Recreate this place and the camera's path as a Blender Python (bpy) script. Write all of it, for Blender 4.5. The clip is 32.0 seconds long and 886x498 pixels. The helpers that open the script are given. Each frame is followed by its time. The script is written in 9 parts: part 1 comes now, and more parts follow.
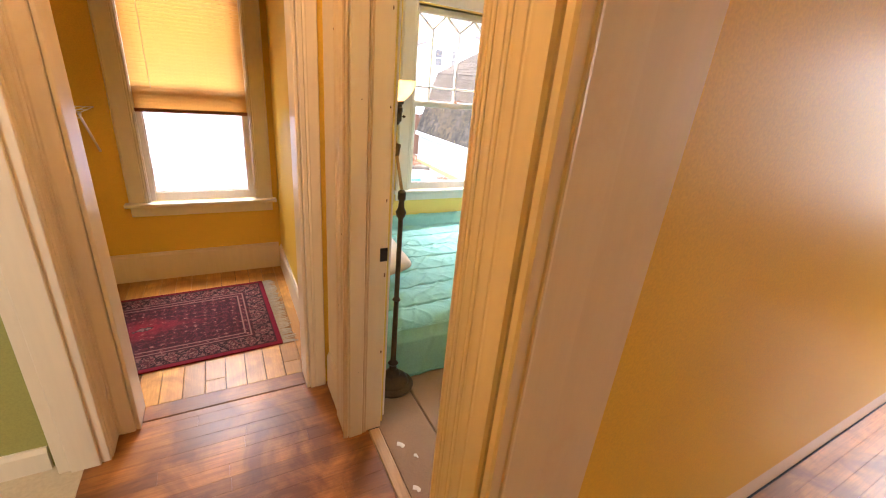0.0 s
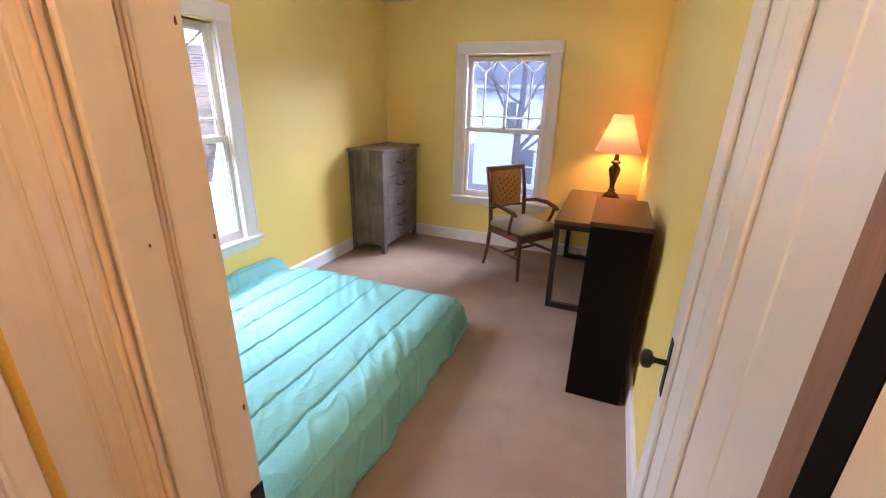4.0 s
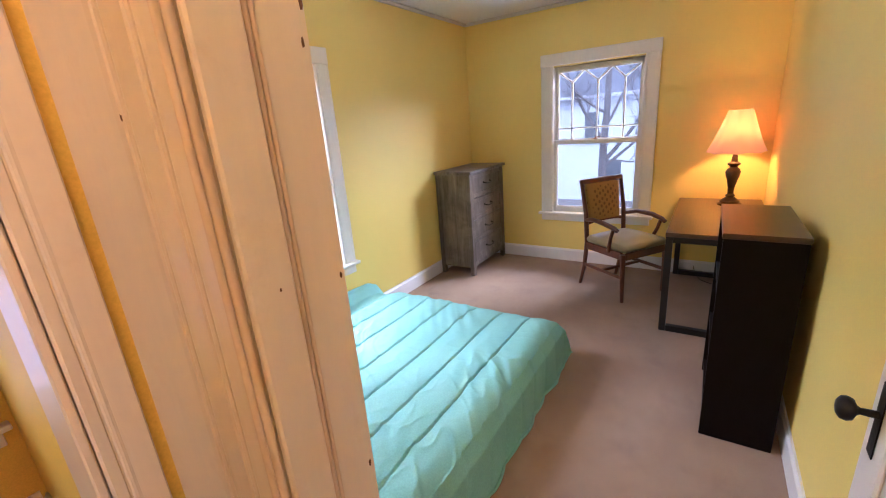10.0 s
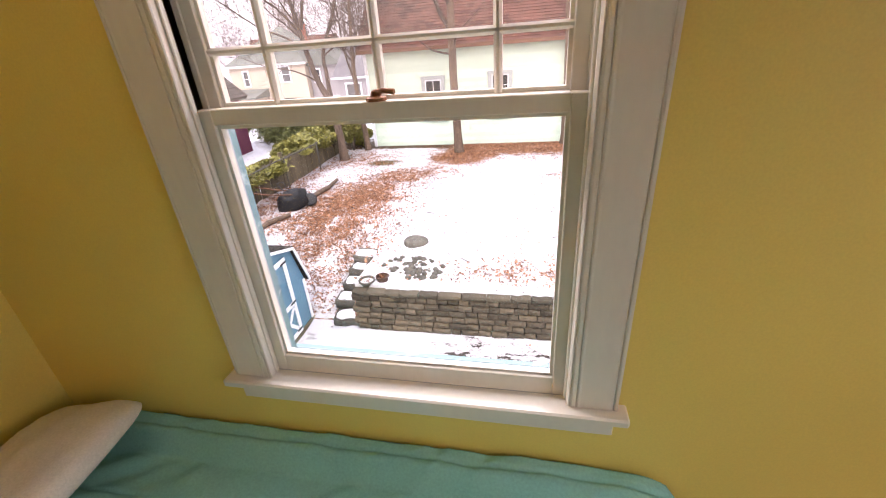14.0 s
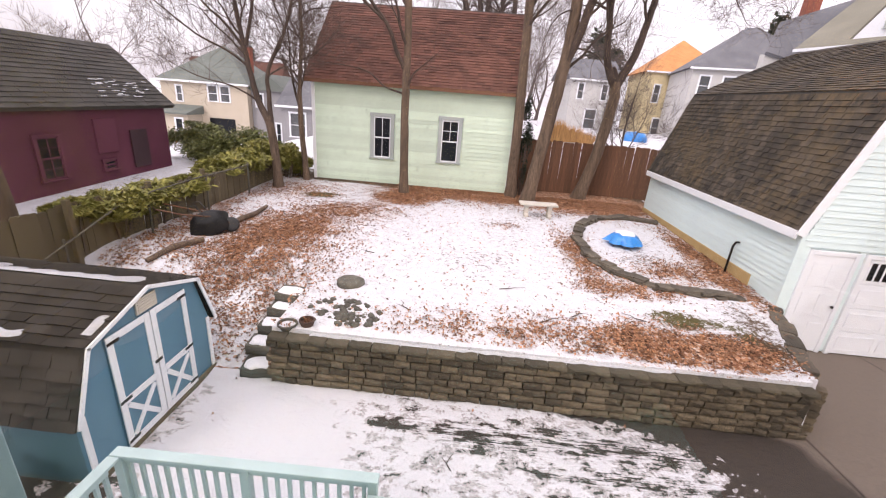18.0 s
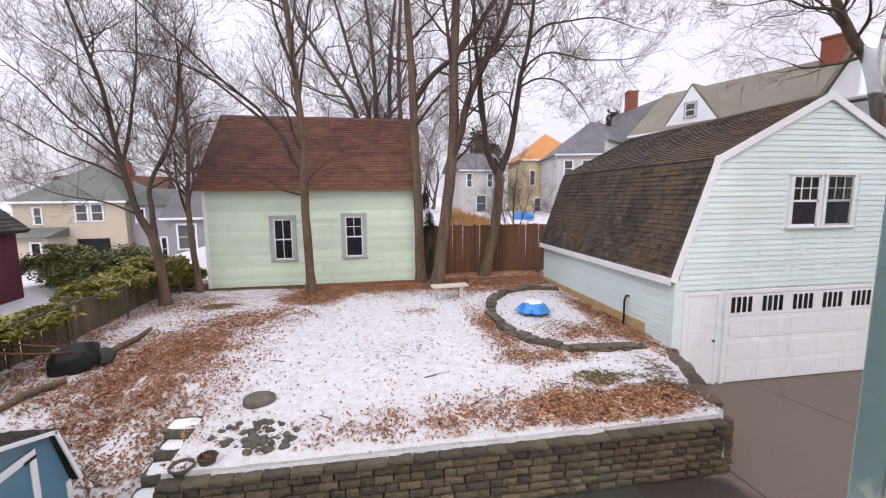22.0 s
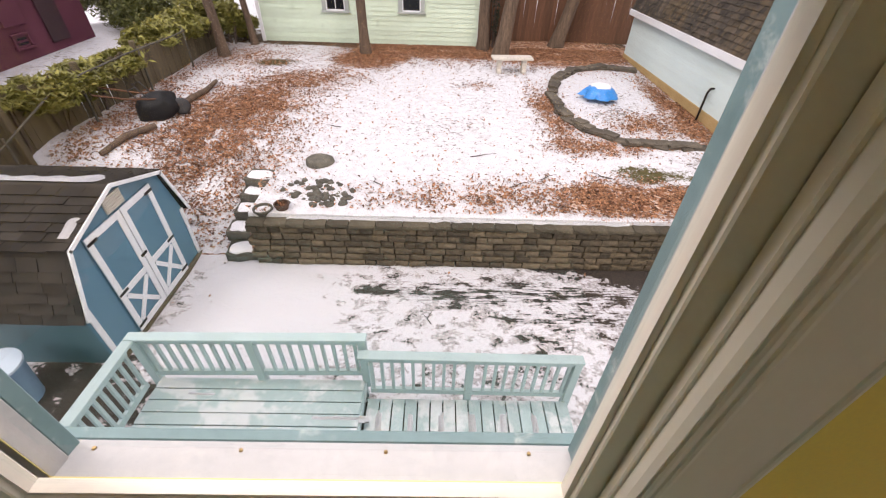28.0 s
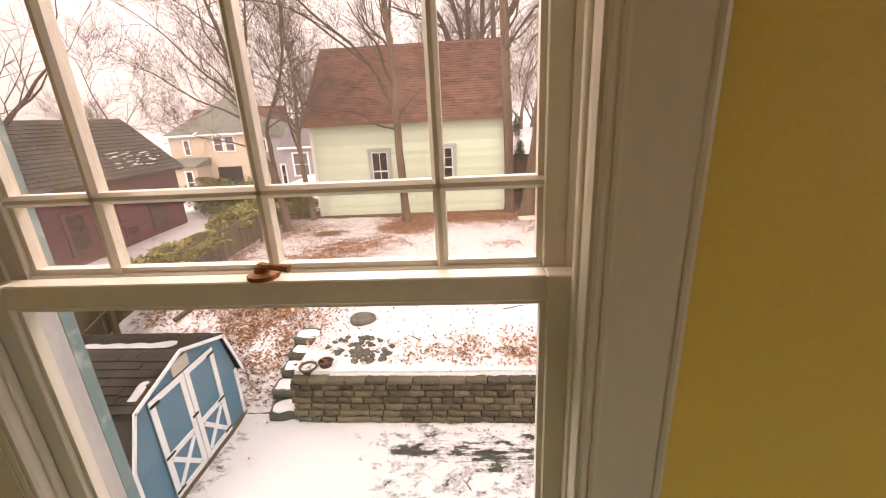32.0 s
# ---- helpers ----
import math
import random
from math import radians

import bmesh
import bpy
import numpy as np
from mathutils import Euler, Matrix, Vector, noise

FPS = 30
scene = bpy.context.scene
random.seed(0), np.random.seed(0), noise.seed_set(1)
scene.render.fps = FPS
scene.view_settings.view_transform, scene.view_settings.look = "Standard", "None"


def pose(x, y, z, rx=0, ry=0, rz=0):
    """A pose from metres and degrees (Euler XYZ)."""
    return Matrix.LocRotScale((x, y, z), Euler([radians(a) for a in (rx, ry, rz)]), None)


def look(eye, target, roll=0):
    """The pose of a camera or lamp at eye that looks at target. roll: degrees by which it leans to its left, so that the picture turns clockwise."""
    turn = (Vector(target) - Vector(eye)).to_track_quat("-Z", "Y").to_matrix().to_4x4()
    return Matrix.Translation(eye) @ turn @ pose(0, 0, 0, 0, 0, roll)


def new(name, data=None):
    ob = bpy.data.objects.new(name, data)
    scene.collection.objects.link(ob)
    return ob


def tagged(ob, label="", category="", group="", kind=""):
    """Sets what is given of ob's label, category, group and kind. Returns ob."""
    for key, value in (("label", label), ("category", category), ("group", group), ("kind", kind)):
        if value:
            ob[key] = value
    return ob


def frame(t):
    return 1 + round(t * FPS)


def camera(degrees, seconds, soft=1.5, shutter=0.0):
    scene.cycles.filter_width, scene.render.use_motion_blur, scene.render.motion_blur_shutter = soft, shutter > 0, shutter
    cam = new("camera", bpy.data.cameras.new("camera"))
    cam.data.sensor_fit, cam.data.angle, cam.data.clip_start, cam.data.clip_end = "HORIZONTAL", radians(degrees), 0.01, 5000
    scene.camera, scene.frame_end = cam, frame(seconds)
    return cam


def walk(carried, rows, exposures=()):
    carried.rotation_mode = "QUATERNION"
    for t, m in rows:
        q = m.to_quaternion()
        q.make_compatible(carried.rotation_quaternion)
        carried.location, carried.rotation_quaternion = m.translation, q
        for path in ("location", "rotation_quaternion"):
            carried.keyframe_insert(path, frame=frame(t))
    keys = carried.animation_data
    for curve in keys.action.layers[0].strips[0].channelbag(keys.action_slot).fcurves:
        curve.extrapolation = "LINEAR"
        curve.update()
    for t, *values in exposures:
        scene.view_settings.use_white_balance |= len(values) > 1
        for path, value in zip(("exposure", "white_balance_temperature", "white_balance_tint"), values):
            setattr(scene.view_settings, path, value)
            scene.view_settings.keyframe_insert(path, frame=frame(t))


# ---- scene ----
cam = camera(94.5, 32.0, 1.1)
PATH = [
    (0, (0.189, 0.017, 1.494), (1.1, 1.631, 0.741), 5.5),
    (0.5, (0.178, 0.109, 1.459), (0.848, 1.803, 0.634), 4.4),
    (1, (0.124, 0.261, 1.452), (0.775, 1.947, 0.597), 3.8),
    (1.5, (0.122, 0.375, 1.442), (0.821, 2.006, 0.519), 4.9),
    (2, (0.244, 0.56, 1.43), (0.961, 2.145, 0.442), 6.0),
    (2.5, (0.324, 0.66, 1.437), (1.269, 2.098, 0.419), 6.9),
    (3, (0.319, 0.772, 1.483), (1.628, 1.945, 0.529), 5.4),
    (3.5, (0.276, 0.831, 1.549), (1.885, 1.693, 0.732), 2.5),
    (4, (0.285, 0.829, 1.604), (2.03, 1.526, 0.919), 1.5),
    (4.5, (0.283, 0.813, 1.63), (2.082, 1.414, 0.995), 2.0),
    (6.5, (0.278, 0.834, 1.644), (2.122, 1.385, 1.1), 2.7),
    (7, (0.282, 0.821, 1.649), (2.127, 1.393, 1.132), 2.3),
    (7.5, (0.296, 0.818, 1.648), (2.134, 1.424, 1.144), 1.7),
    (8, (0.307, 0.817, 1.649), (2.126, 1.478, 1.145), 1.1),
    (8.5, (0.33, 0.81, 1.643), (2.12, 1.545, 1.137), 0.4),
    (9, (0.361, 0.814, 1.628), (2.1, 1.655, 1.109), -0.0),
    (9.5, (0.347, 0.881, 1.601), (2.011, 1.875, 1.106), -1.0),
    (10, (0.339, 0.957, 1.588), (1.931, 2.016, 1.004), -4.5),
    (10.5, (0.567, 1.056, 1.575), (2.102, 2.197, 0.989), -8.3),
    (11, (0.917, 1.186, 1.552), (2.163, 2.639, 0.971), -4.9),
    (11.5, (1.341, 1.398, 1.529), (2.334, 3.034, 0.951), -5.0),
    (12, (1.737, 1.53, 1.549), (2.555, 3.261, 0.971), -6.0),
    (12.5, (2.037, 1.668, 1.57), (2.471, 3.463, 0.801), -6.5),
    (13, (2.326, 1.962, 1.479), (2.439, 3.799, 0.697), -3.3),
    (13.5, (2.44, 2.275, 1.453), (2.089, 4.063, 0.628), -5.7),
    (15.5, (2.138, 3.12, 1.155), (1.829, 4.847, 0.196), 0.6),
    (16, (2.102, 3.191, 1.095), (1.928, 4.966, 0.19), 3.4),
    (16.5, (2.123, 3.238, 1.098), (2.04, 5.023, 0.2), 4.0),
    (17, (2.145, 3.248, 1.113), (2.062, 5.047, 0.243), 3.6),
    (17.5, (2.145, 3.23, 1.127), (2.054, 5.065, 0.336), 4.3),
    (18, (2.116, 3.223, 1.104), (2.028, 5.099, 0.417), 4.5),
    (18.5, (2.113, 3.223, 1.102), (2.053, 5.139, 0.531), 3.2),
    (19, (2.135, 3.236, 1.061), (2.144, 5.187, 0.622), 1.0),
    (19.5, (2.11, 3.216, 1.078), (2.198, 5.183, 0.729), -0.5),
    (20, (2.078, 3.217, 1.091), (2.252, 5.189, 0.809), -1.1),
    (20.5, (2.07, 3.23, 1.074), (2.31, 5.201, 0.835), -1.2),
    (21, (2.084, 3.239, 1.09), (2.368, 5.206, 0.863), -0.9),
    (21.5, (2.093, 3.239, 1.084), (2.404, 5.202, 0.859), -0.6),
    (22, (2.097, 3.243, 1.073), (2.42, 5.2, 0.82), -0.5),
    (22.5, (2.11, 3.25, 1.075), (2.429, 5.197, 0.748), -0.3),
    (23, (2.142, 3.212, 1.058), (2.441, 5.14, 0.617), -0.0),
    (23.5, (2.173, 3.152, 1.055), (2.429, 5.043, 0.456), 0.4),
    (24, (2.15, 3.201, 1.053), (2.36, 5.039, 0.292), 0.5),
    (24.5, (2.199, 3.208, 1.055), (2.332, 4.985, 0.146), 0.6),
    (25, (2.233, 3.148, 1.078), (2.31, 4.844, 0.02), 1.7),
    (25.5, (2.195, 3.167, 1.179), (2.257, 4.765, -0.022), 2.6),
    (27.5, (2.271, 3.211, 1.262), (2.31, 4.72, -0.05), 1.9),
    (28, (2.279, 3.173, 1.274), (2.316, 4.735, 0.025), 2.1),
    (28.5, (2.285, 3.111, 1.294), (2.305, 4.72, 0.108), 1.8),
    (29, (2.273, 3.075, 1.277), (2.269, 4.72, 0.139), 1.5),
    (29.5, (2.277, 3.052, 1.305), (2.245, 4.727, 0.212), 1.2),
    (30, (2.287, 3.012, 1.323), (2.222, 4.716, 0.278), 0.4),
    (30.5, (2.299, 2.991, 1.361), (2.2, 4.732, 0.38), -0.6),
    (31, (2.348, 2.945, 1.415), (2.223, 4.729, 0.521), -1.8),
    (31.5, (2.396, 2.876, 1.445), (2.241, 4.708, 0.658), -3.2),
    (32, (2.389, 2.901, 1.528), (2.23, 4.796, 0.907), -3.1),
]
EXPOSURES = [(0, 2.45, 5900, 16), (1, 2.34, 4800, 15), (2.5, 2.62, 4750, 20), (4, 2.47, 4900, 24), (9, 2.38, 4800, 24), (10.1, 2.36, 5000, 26), (11, 2.08, 5400, 27), (12, 1.95, 6150, 27), (13.3, 1.68, 6250, 25), (15.3, 0.28, 6800, 24), (18, 0.26, 6800, 22),
             (20, -0.07, 6500, 20), (22.5, -0.08, 6450, 20), (24, 0.08, 6600, 20), (25.3, 0.15, 6700, 20), (28, 0.22, 6900, 20), (29, 0.32, 7200, 22), (30, 0.35, 7500, 22), (32, 0.52, 8000, 24)]
FLOOR_LAMP_HEAD = (0.904, 1.82, 1.408)
walk(cam, [(t, look(eye, target, roll)) for t, eye, target, roll in PATH],
     exposures=EXPOSURES)

# ---- world, sun and lamps ----
world = bpy.data.worlds.new("overcast_sky")
scene.world = world
world.use_nodes = True
wt = world.node_tree
sky = wt.nodes.new("ShaderNodeTexSky")
sky.sky_type = "NISHITA"
sky.sun_disc = False
sky.sun_elevation = radians(28)
sky.sun_rotation = radians(150)
sky.dust_density = 4.0
cloud = wt.nodes.new("ShaderNodeMixRGB")
cloud.inputs[0].default_value = 0.9
# overcast: the zenith is about twice as bright as the horizon
up_axis = wt.nodes.new("ShaderNodeSeparateXYZ")
wt.links.new(wt.nodes.new("ShaderNodeTexCoord").outputs["Generated"], up_axis.inputs[0])
veil = wt.nodes.new("ShaderNodeValToRGB")
veil.color_ramp.elements[0].position, veil.color_ramp.elements[0].color = 0.0, (0.385, 0.365, 0.395, 1)
veil.color_ramp.elements[1].position, veil.color_ramp.elements[1].color = 1.0, (0.86, 0.83, 0.87, 1)
wt.links.new(up_axis.outputs[2], veil.inputs[0])
thick = wt.nodes.new("ShaderNodeMixRGB")
thick.blend_type = "MULTIPLY"
thick.inputs[0].default_value = 1.0
thick.inputs[2].default_value = (9.5, 9.5, 9.5, 1)
wt.links.new(veil.outputs[0], thick.inputs[1])
wt.links.new(thick.outputs[0], cloud.inputs[2])
back = wt.nodes["Background"]
wt.links.new(sky.outputs[0], cloud.inputs[1])
wt.links.new(cloud.outputs[0], back.inputs[0])
back.inputs[1].default_value = 0.25

sun = new("sun", bpy.data.lights.new("sun", "SUN"))
sun.data.energy = 1.2
sun.data.angle = radians(25)
sun.data.color = (1.0, 0.95, 0.88)
sun.matrix_world = look((0, 0, 0), (0.4, 0.5, -0.62))


def lamp(name, kind, energy, color, m, size=0.1, size_y=0.1):
    data = bpy.data.lights.new(name, kind)
    data.energy, data.color = energy, color
    if kind == "AREA":
        data.shape, data.size, data.size_y = "RECTANGLE", size, size_y
    else:
        data.shadow_soft_size = size
    ob = new(name, data)
    ob.matrix_world = m
    return ob


# added lamps that boost the sky light entering by the openings, from above and outside each window head
lamp("window_daylight", "AREA", 170, (1.0, 0.97, 0.93), look((2.5, 6.3, 3.4), (1.8, 1.4, 0.9)), 3.8, 1.7)
lamp("window_daylight", "AREA", 115, (1.0, 0.98, 0.95), look((7.15, 0.4, 2.8), (3.5, 2.9, 1.2)), 2.0, 1.5)
# added lamp for the light thrown back by the snow below the side window, up to the ceiling
lamp("window_daylight", "AREA", 190, (1.0, 0.98, 0.96), look((7.5, 2.0, -1.6), (3.0, 1.8, 2.4)), 4.5, 2.2)
lamp("window_daylight", "AREA", 66, (1.0, 0.95, 0.88), look((0.06, 4.2, 2.9), (0.06, 2.5, 0.4)), 1.0, 1.2)
lamp("window_daylight", "AREA", 10, (1.0, 0.93, 0.82), look((5.6, -0.2, 1.5), (2.0, 0.2, 0.8)), 1.0, 1.5)
lamp("desk_lamp_bulb", "POINT", 4.8, (1.0, 0.49, 0.11), pose(4.5, 0.79, 1.36), 0.05)
lamp("floor_lamp_bulb", "POINT", 7.0, (1.0, 0.72, 0.4), pose(*FLOOR_LAMP_HEAD[:2], FLOOR_LAMP_HEAD[2] + 0.06), 0.04)
lamp("hall_light_bulb", "POINT", 4.7, (1.0, 0.60, 0.28), pose(0.0, 0.95, 2.48), 0.1)
# unseen lamp added inside the green room to brighten its wall
lamp("green_room_daylight", "AREA", 11, (1.0, 0.95, 0.85), look((-2.4, -0.9, 2.2), (-0.9, 1.2, 0.6)), 1.0, 1.0)

# ---- materials ----


def nodes_of(name):
    m = bpy.data.materials.new(name)
    m.use_nodes = True
    t = m.node_tree
    return m, t, t.nodes["Principled BSDF"]


def ramp(t, fac, stops):
    n = t.nodes.new("ShaderNodeValToRGB")
    while len(n.color_ramp.elements) < len(stops):
        n.color_ramp.elements.new(0.5)
    for e, (p, c) in zip(n.color_ramp.elements, stops):
        e.position, e.color = p, (*c, 1)
    t.links.new(fac, n.inputs[0])
    return n.outputs[0]


def noise_tex(t, scale, detail=5.0, stretch=None, rough=0.55, coord="Object", warp=0.0):
    co = t.nodes.new("ShaderNodeTexCoord").outputs[coord]
    if stretch:
        mp = t.nodes.new("ShaderNodeMapping")
        mp.inputs["Scale"].default_value = stretch
        t.links.new(co, mp.inputs[0])
        co = mp.outputs[0]
    n = t.nodes.new("ShaderNodeTexNoise")
    n.inputs["Scale"].default_value = scale
    n.inputs["Detail"].default_value = detail
    n.inputs["Roughness"].default_value = rough
    n.inputs["Distortion"].default_value = warp
    t.links.new(co, n.inputs["Vector"])
    return n.outputs["Fac"]


def mixc(t, fac, a, b, mode="MIX"):
    n = t.nodes.new("ShaderNodeMixRGB")
    n.blend_type = mode
    for i, v in enumerate((fac, a, b)):
        if isinstance(v, (int, float)):
            n.inputs[i].default_value = v
        elif isinstance(v, tuple):
            n.inputs[i].default_value = (*v, 1)
        else:
            t.links.new(v, n.inputs[i])
    return n.outputs[0]


def math_node(t, op, a, b=0.0, clamp=False):
    n = t.nodes.new("ShaderNodeMath")
    n.operation, n.use_clamp = op, clamp
    for i, v in enumerate((a, b)):
        if isinstance(v, (int, float)):
            n.inputs[i].default_value = v
        else:
            t.links.new(v, n.inputs[i])
    return n.outputs[0]


def add_bump(t, b, height, strength=0.2, distance=0.01):
    n = t.nodes.new("ShaderNodeBump")
    n.inputs["Strength"].default_value = strength
    n.inputs["Distance"].default_value = distance
    t.links.new(height, n.inputs["Height"])
    t.links.new(n.outputs[0], b.inputs["Normal"])


def surface(name, c1, c2, scale=3.0, rough=0.6, fine=60.0, bump=0.1, metal=0.0, stretch=None, random=0.0, spec=0.5, dirt=None, island=False, grainy=0.22):
    """A material of two mixed tones at a broad scale, fine grain, relief, and dirt of its own."""
    m, t, b = nodes_of(name)
    broad = noise_tex(t, scale, 4, stretch)
    grain = noise_tex(t, fine, 6, stretch)
    col = ramp(t, broad, [(0.3, c1), (0.7, c2)])
    col = mixc(t, grainy, col, ramp(t, grain, [(0.3, tuple(v * 0.6 for v in c1)), (0.7, tuple(min(1, v * 1.25) for v in c2))]))
    if random:
        if island:
            r = t.nodes.new("ShaderNodeNewGeometry").outputs["Random Per Island"]
        else:
            r = t.nodes.new("ShaderNodeObjectInfo").outputs["Random"]
        tone = ramp(t, r, [(0.0, (1 - random,) * 3), (1.0, (1 + random * 0.6,) * 3)])
        col = mixc(t, 1.0, col, tone, "MULTIPLY")
    if dirt:
        spots = noise_tex(t, scale * 2.7, 8, None, 0.7)
        col = mixc(t, ramp(t, spots, [(0.56, (0, 0, 0)), (0.72, (1, 1, 1))]), col, dirt)
    t.links.new(col, b.inputs["Base Color"])
    b.inputs["Roughness"].default_value = rough
    b.inputs["Metallic"].default_value = metal
    b.inputs["Specular IOR Level"].default_value = spec
    t.links.new(math_node(t, "ADD", math_node(t, "MULTIPLY", grain, 0.25), rough - 0.12, True), b.inputs["Roughness"])
    if bump:
        add_bump(t, b, grain, bump, 0.004)
    return m


def wood(name, dark, light, rough=0.4, stretch=(3, 40, 40), random=0.25, coat=0.0, bump=0.12, blotch=0.0):
    m, t, b = nodes_of(name)
    g1 = noise_tex(t, 1.0, 6, stretch, 0.6, warp=0.6)
    g2 = noise_tex(t, 4.0, 8, stretch, 0.7)
    col = ramp(t, g1, [(0.25, dark), (0.5, tuple((a + c) / 2 for a, c in zip(dark, light))), (0.78, light)])
    col = mixc(t, 0.3, col, ramp(t, g2, [(0.3, tuple(v * 0.55 for v in dark)), (0.6, light)]))
    r = t.nodes.new("ShaderNodeObjectInfo").outputs["Random"]
    col = mixc(t, 1.0, col, ramp(t, r, [(0.0, (1 - random,) * 3), (1.0, (1 + random * 0.5,) * 3)]), "MULTIPLY")
    if blotch:
        worn = noise_tex(t, 3.2, 5, None, 0.6, warp=0.8)
        col = mixc(t, ramp(t, worn, [(0.42, (blotch,) * 3), (0.62, (0, 0, 0))]), col, tuple(v * 0.45 for v in dark))
    t.links.new(col, b.inputs["Base Color"])
    b.inputs["Roughness"].default_value = rough
    b.inputs["Coat Weight"].default_value = coat
    b.inputs["Coat Roughness"].default_value = 0.18
    add_bump(t, b, g2, bump, 0.003)
    return m


def glow(name, color, strength, c_base=(0.8, 0.8, 0.8)):
    m, t, b = nodes_of(name)
    b.inputs["Base Color"].default_value = (*c_base, 1)
    n = noise_tex(t, 6.0, 3)
    col = mixc(t, 0.25, color, ramp(t, n, [(0.3, tuple(v * 0.75 for v in color)), (0.7, color)]))
    t.links.new(col, b.inputs["Emission Color"])
    b.inputs["Emission Strength"].default_value = strength
    b.inputs["Roughness"].default_value = 0.7
    return m


def glass(name, tint=(1, 1, 1), rough=0.0):
    """A thin pane: light passes straight, gloss follows the angle."""
    m, t, b = nodes_of(name)
    clear = t.nodes.new("ShaderNodeBsdfTransparent")
    clear.inputs[0].default_value = (*tint, 1)
    gloss = t.nodes.new("ShaderNodeBsdfGlossy")
    gloss.inputs["Roughness"].default_value = rough
    fres = t.nodes.new("ShaderNodeFresnel")
    fres.inputs[0].default_value = 1.42
    mix = t.nodes.new("ShaderNodeMixShader")
    t.links.new(math_node(t, "MULTIPLY", fres.outputs[0], 0.15), mix.inputs[0])
    t.links.new(clear.outputs[0], mix.inputs[1])
    t.links.new(gloss.outputs[0], mix.inputs[2])
    t.links.new(mix.outputs[0], t.nodes["Material Output"].inputs[0])
    return m


def dusty_glass(name, thin=0.01, dense=0.04, tint=(0.93, 0.92, 0.90), dust=(0.85, 0.72, 0.6)):
    """Clear glass under a film of dust or added haze that scatters some of the daylight."""
    m = glass(name, tint)
    t = m.node_tree
    out = t.nodes["Material Output"]
    clear = out.inputs[0].links[0].from_socket
    film = t.nodes.new("ShaderNodeBsdfTranslucent")
    film.inputs[0].default_value = (*dust, 1)
    mix = t.nodes.new("ShaderNodeMixShader")
    t.links.new(ramp(t, noise_tex(t, 5.0, 6), [(0.3, (thin,) * 3), (0.75, (dense,) * 3)]), mix.inputs[0])
    t.links.new(clear, mix.inputs[1])
    t.links.new(film.outputs[0], mix.inputs[2])
    t.links.new(mix.outputs[0], out.inputs[0])
    return m


M = {}
M["yellow"] = surface("yellow_wall_paint", (0.775, 0.588, 0.135), (0.83, 0.645, 0.163), 0.8, 0.55, 180, 0.06, grainy=0.10)
M["ochre"] = surface("ochre_wall_paint", (0.74, 0.49, 0.05), (0.80, 0.55, 0.07), 0.9, 0.45, 160, 0.05, spec=0.25)
M["green"] = surface("olive_green_wall_paint", (0.30, 0.285, 0.075), (0.35, 0.33, 0.09), 0.9, 0.5, 160, 0.05)
M["plain_wall"] = surface("cream_wall_paint", (0.6, 0.45, 0.25), (0.65, 0.5, 0.3), 0.9, 0.5, 160, 0.05)
M["ceiling"] = surface("white_ceiling_paint", (0.79, 0.78, 0.75), (0.84, 0.83, 0.80), 1.2, 0.8, 120, 0.05)
M["trim"] = surface("white_trim_paint", (0.74, 0.70, 0.66), (0.80, 0.77, 0.73), 1.6, 0.34, 45, 0.04, stretch=(1, 1, 0.15), dirt=(0.735, 0.69, 0.64), grainy=0.05)
M["trim_in"] = surface("window_trim_paint", (0.70, 0.65, 0.57), (0.77, 0.72, 0.64), 1.6, 0.35, 50, 0.06, stretch=(1, 1, 0.3), grainy=0.07)
M["hall_trim"] = surface("old_cream_trim_paint", (0.71, 0.59, 0.42), (0.79, 0.685, 0.52), 2.2, 0.36, 45, 0.05, stretch=(1, 1, 0.10), dirt=(0.71, 0.58, 0.41), grainy=0.07)
M["hardwood"] = wood("red_brown_hardwood", (0.26, 0.080, 0.012), (0.66, 0.26, 0.042), 0.42, (2.5, 45, 45), 0.34, 0.06, 0.06, 0.75)
M["pine"] = wood("pine_plank", (0.44, 0.18, 0.026), (0.80, 0.44, 0.092), 0.36, (35, 2.5, 35), 0.32, 0.18, 0.08, 0.6)
M["threshold"] = wood("oak_threshold", (0.35, 0.2, 0.08), (0.55, 0.36, 0.18), 0.35, (40, 3, 40), 0.1)
M["vinyl"] = surface("tan_vinyl_floor", (0.52, 0.42, 0.28), (0.60, 0.5, 0.34), 3.0, 0.35, 60, 0.05)
M["black"] = surface("black_gap", (0.012, 0.01, 0.01), (0.02, 0.015, 0.012), 3, 0.8, 40, 0)
M["bead"] = surface("brown_worn_bead_paint", (0.63, 0.46, 0.275), (0.74, 0.58, 0.39), 3, 0.35, 60, 0.05, stretch=(1, 1, 0.06))
# near-black colour for the shade in the gap beside the open door
M["rebate"] = surface("hinge_gap_shade", (0.004, 0.003, 0.003), (0.008, 0.006, 0.005), 3, 0.85, 40, 0, spec=0.1)
M["bronze"] = surface("dark_bronze", (0.06, 0.04, 0.025), (0.11, 0.075, 0.045), 9, 0.35, 90, 0.1, 0.85)
M["iron"] = surface("black_iron", (0.02, 0.018, 0.016), (0.035, 0.03, 0.028), 20, 0.4, 120, 0.12, 0.7)
M["brass"] = surface("aged_brass", (0.3, 0.2, 0.08), (0.42, 0.29, 0.13), 15, 0.35, 120, 0.1, 0.9)
M["rust"] = surface("rusty_latch", (0.20, 0.07, 0.025), (0.34, 0.14, 0.05), 30, 0.6, 200, 0.3, 0.4)
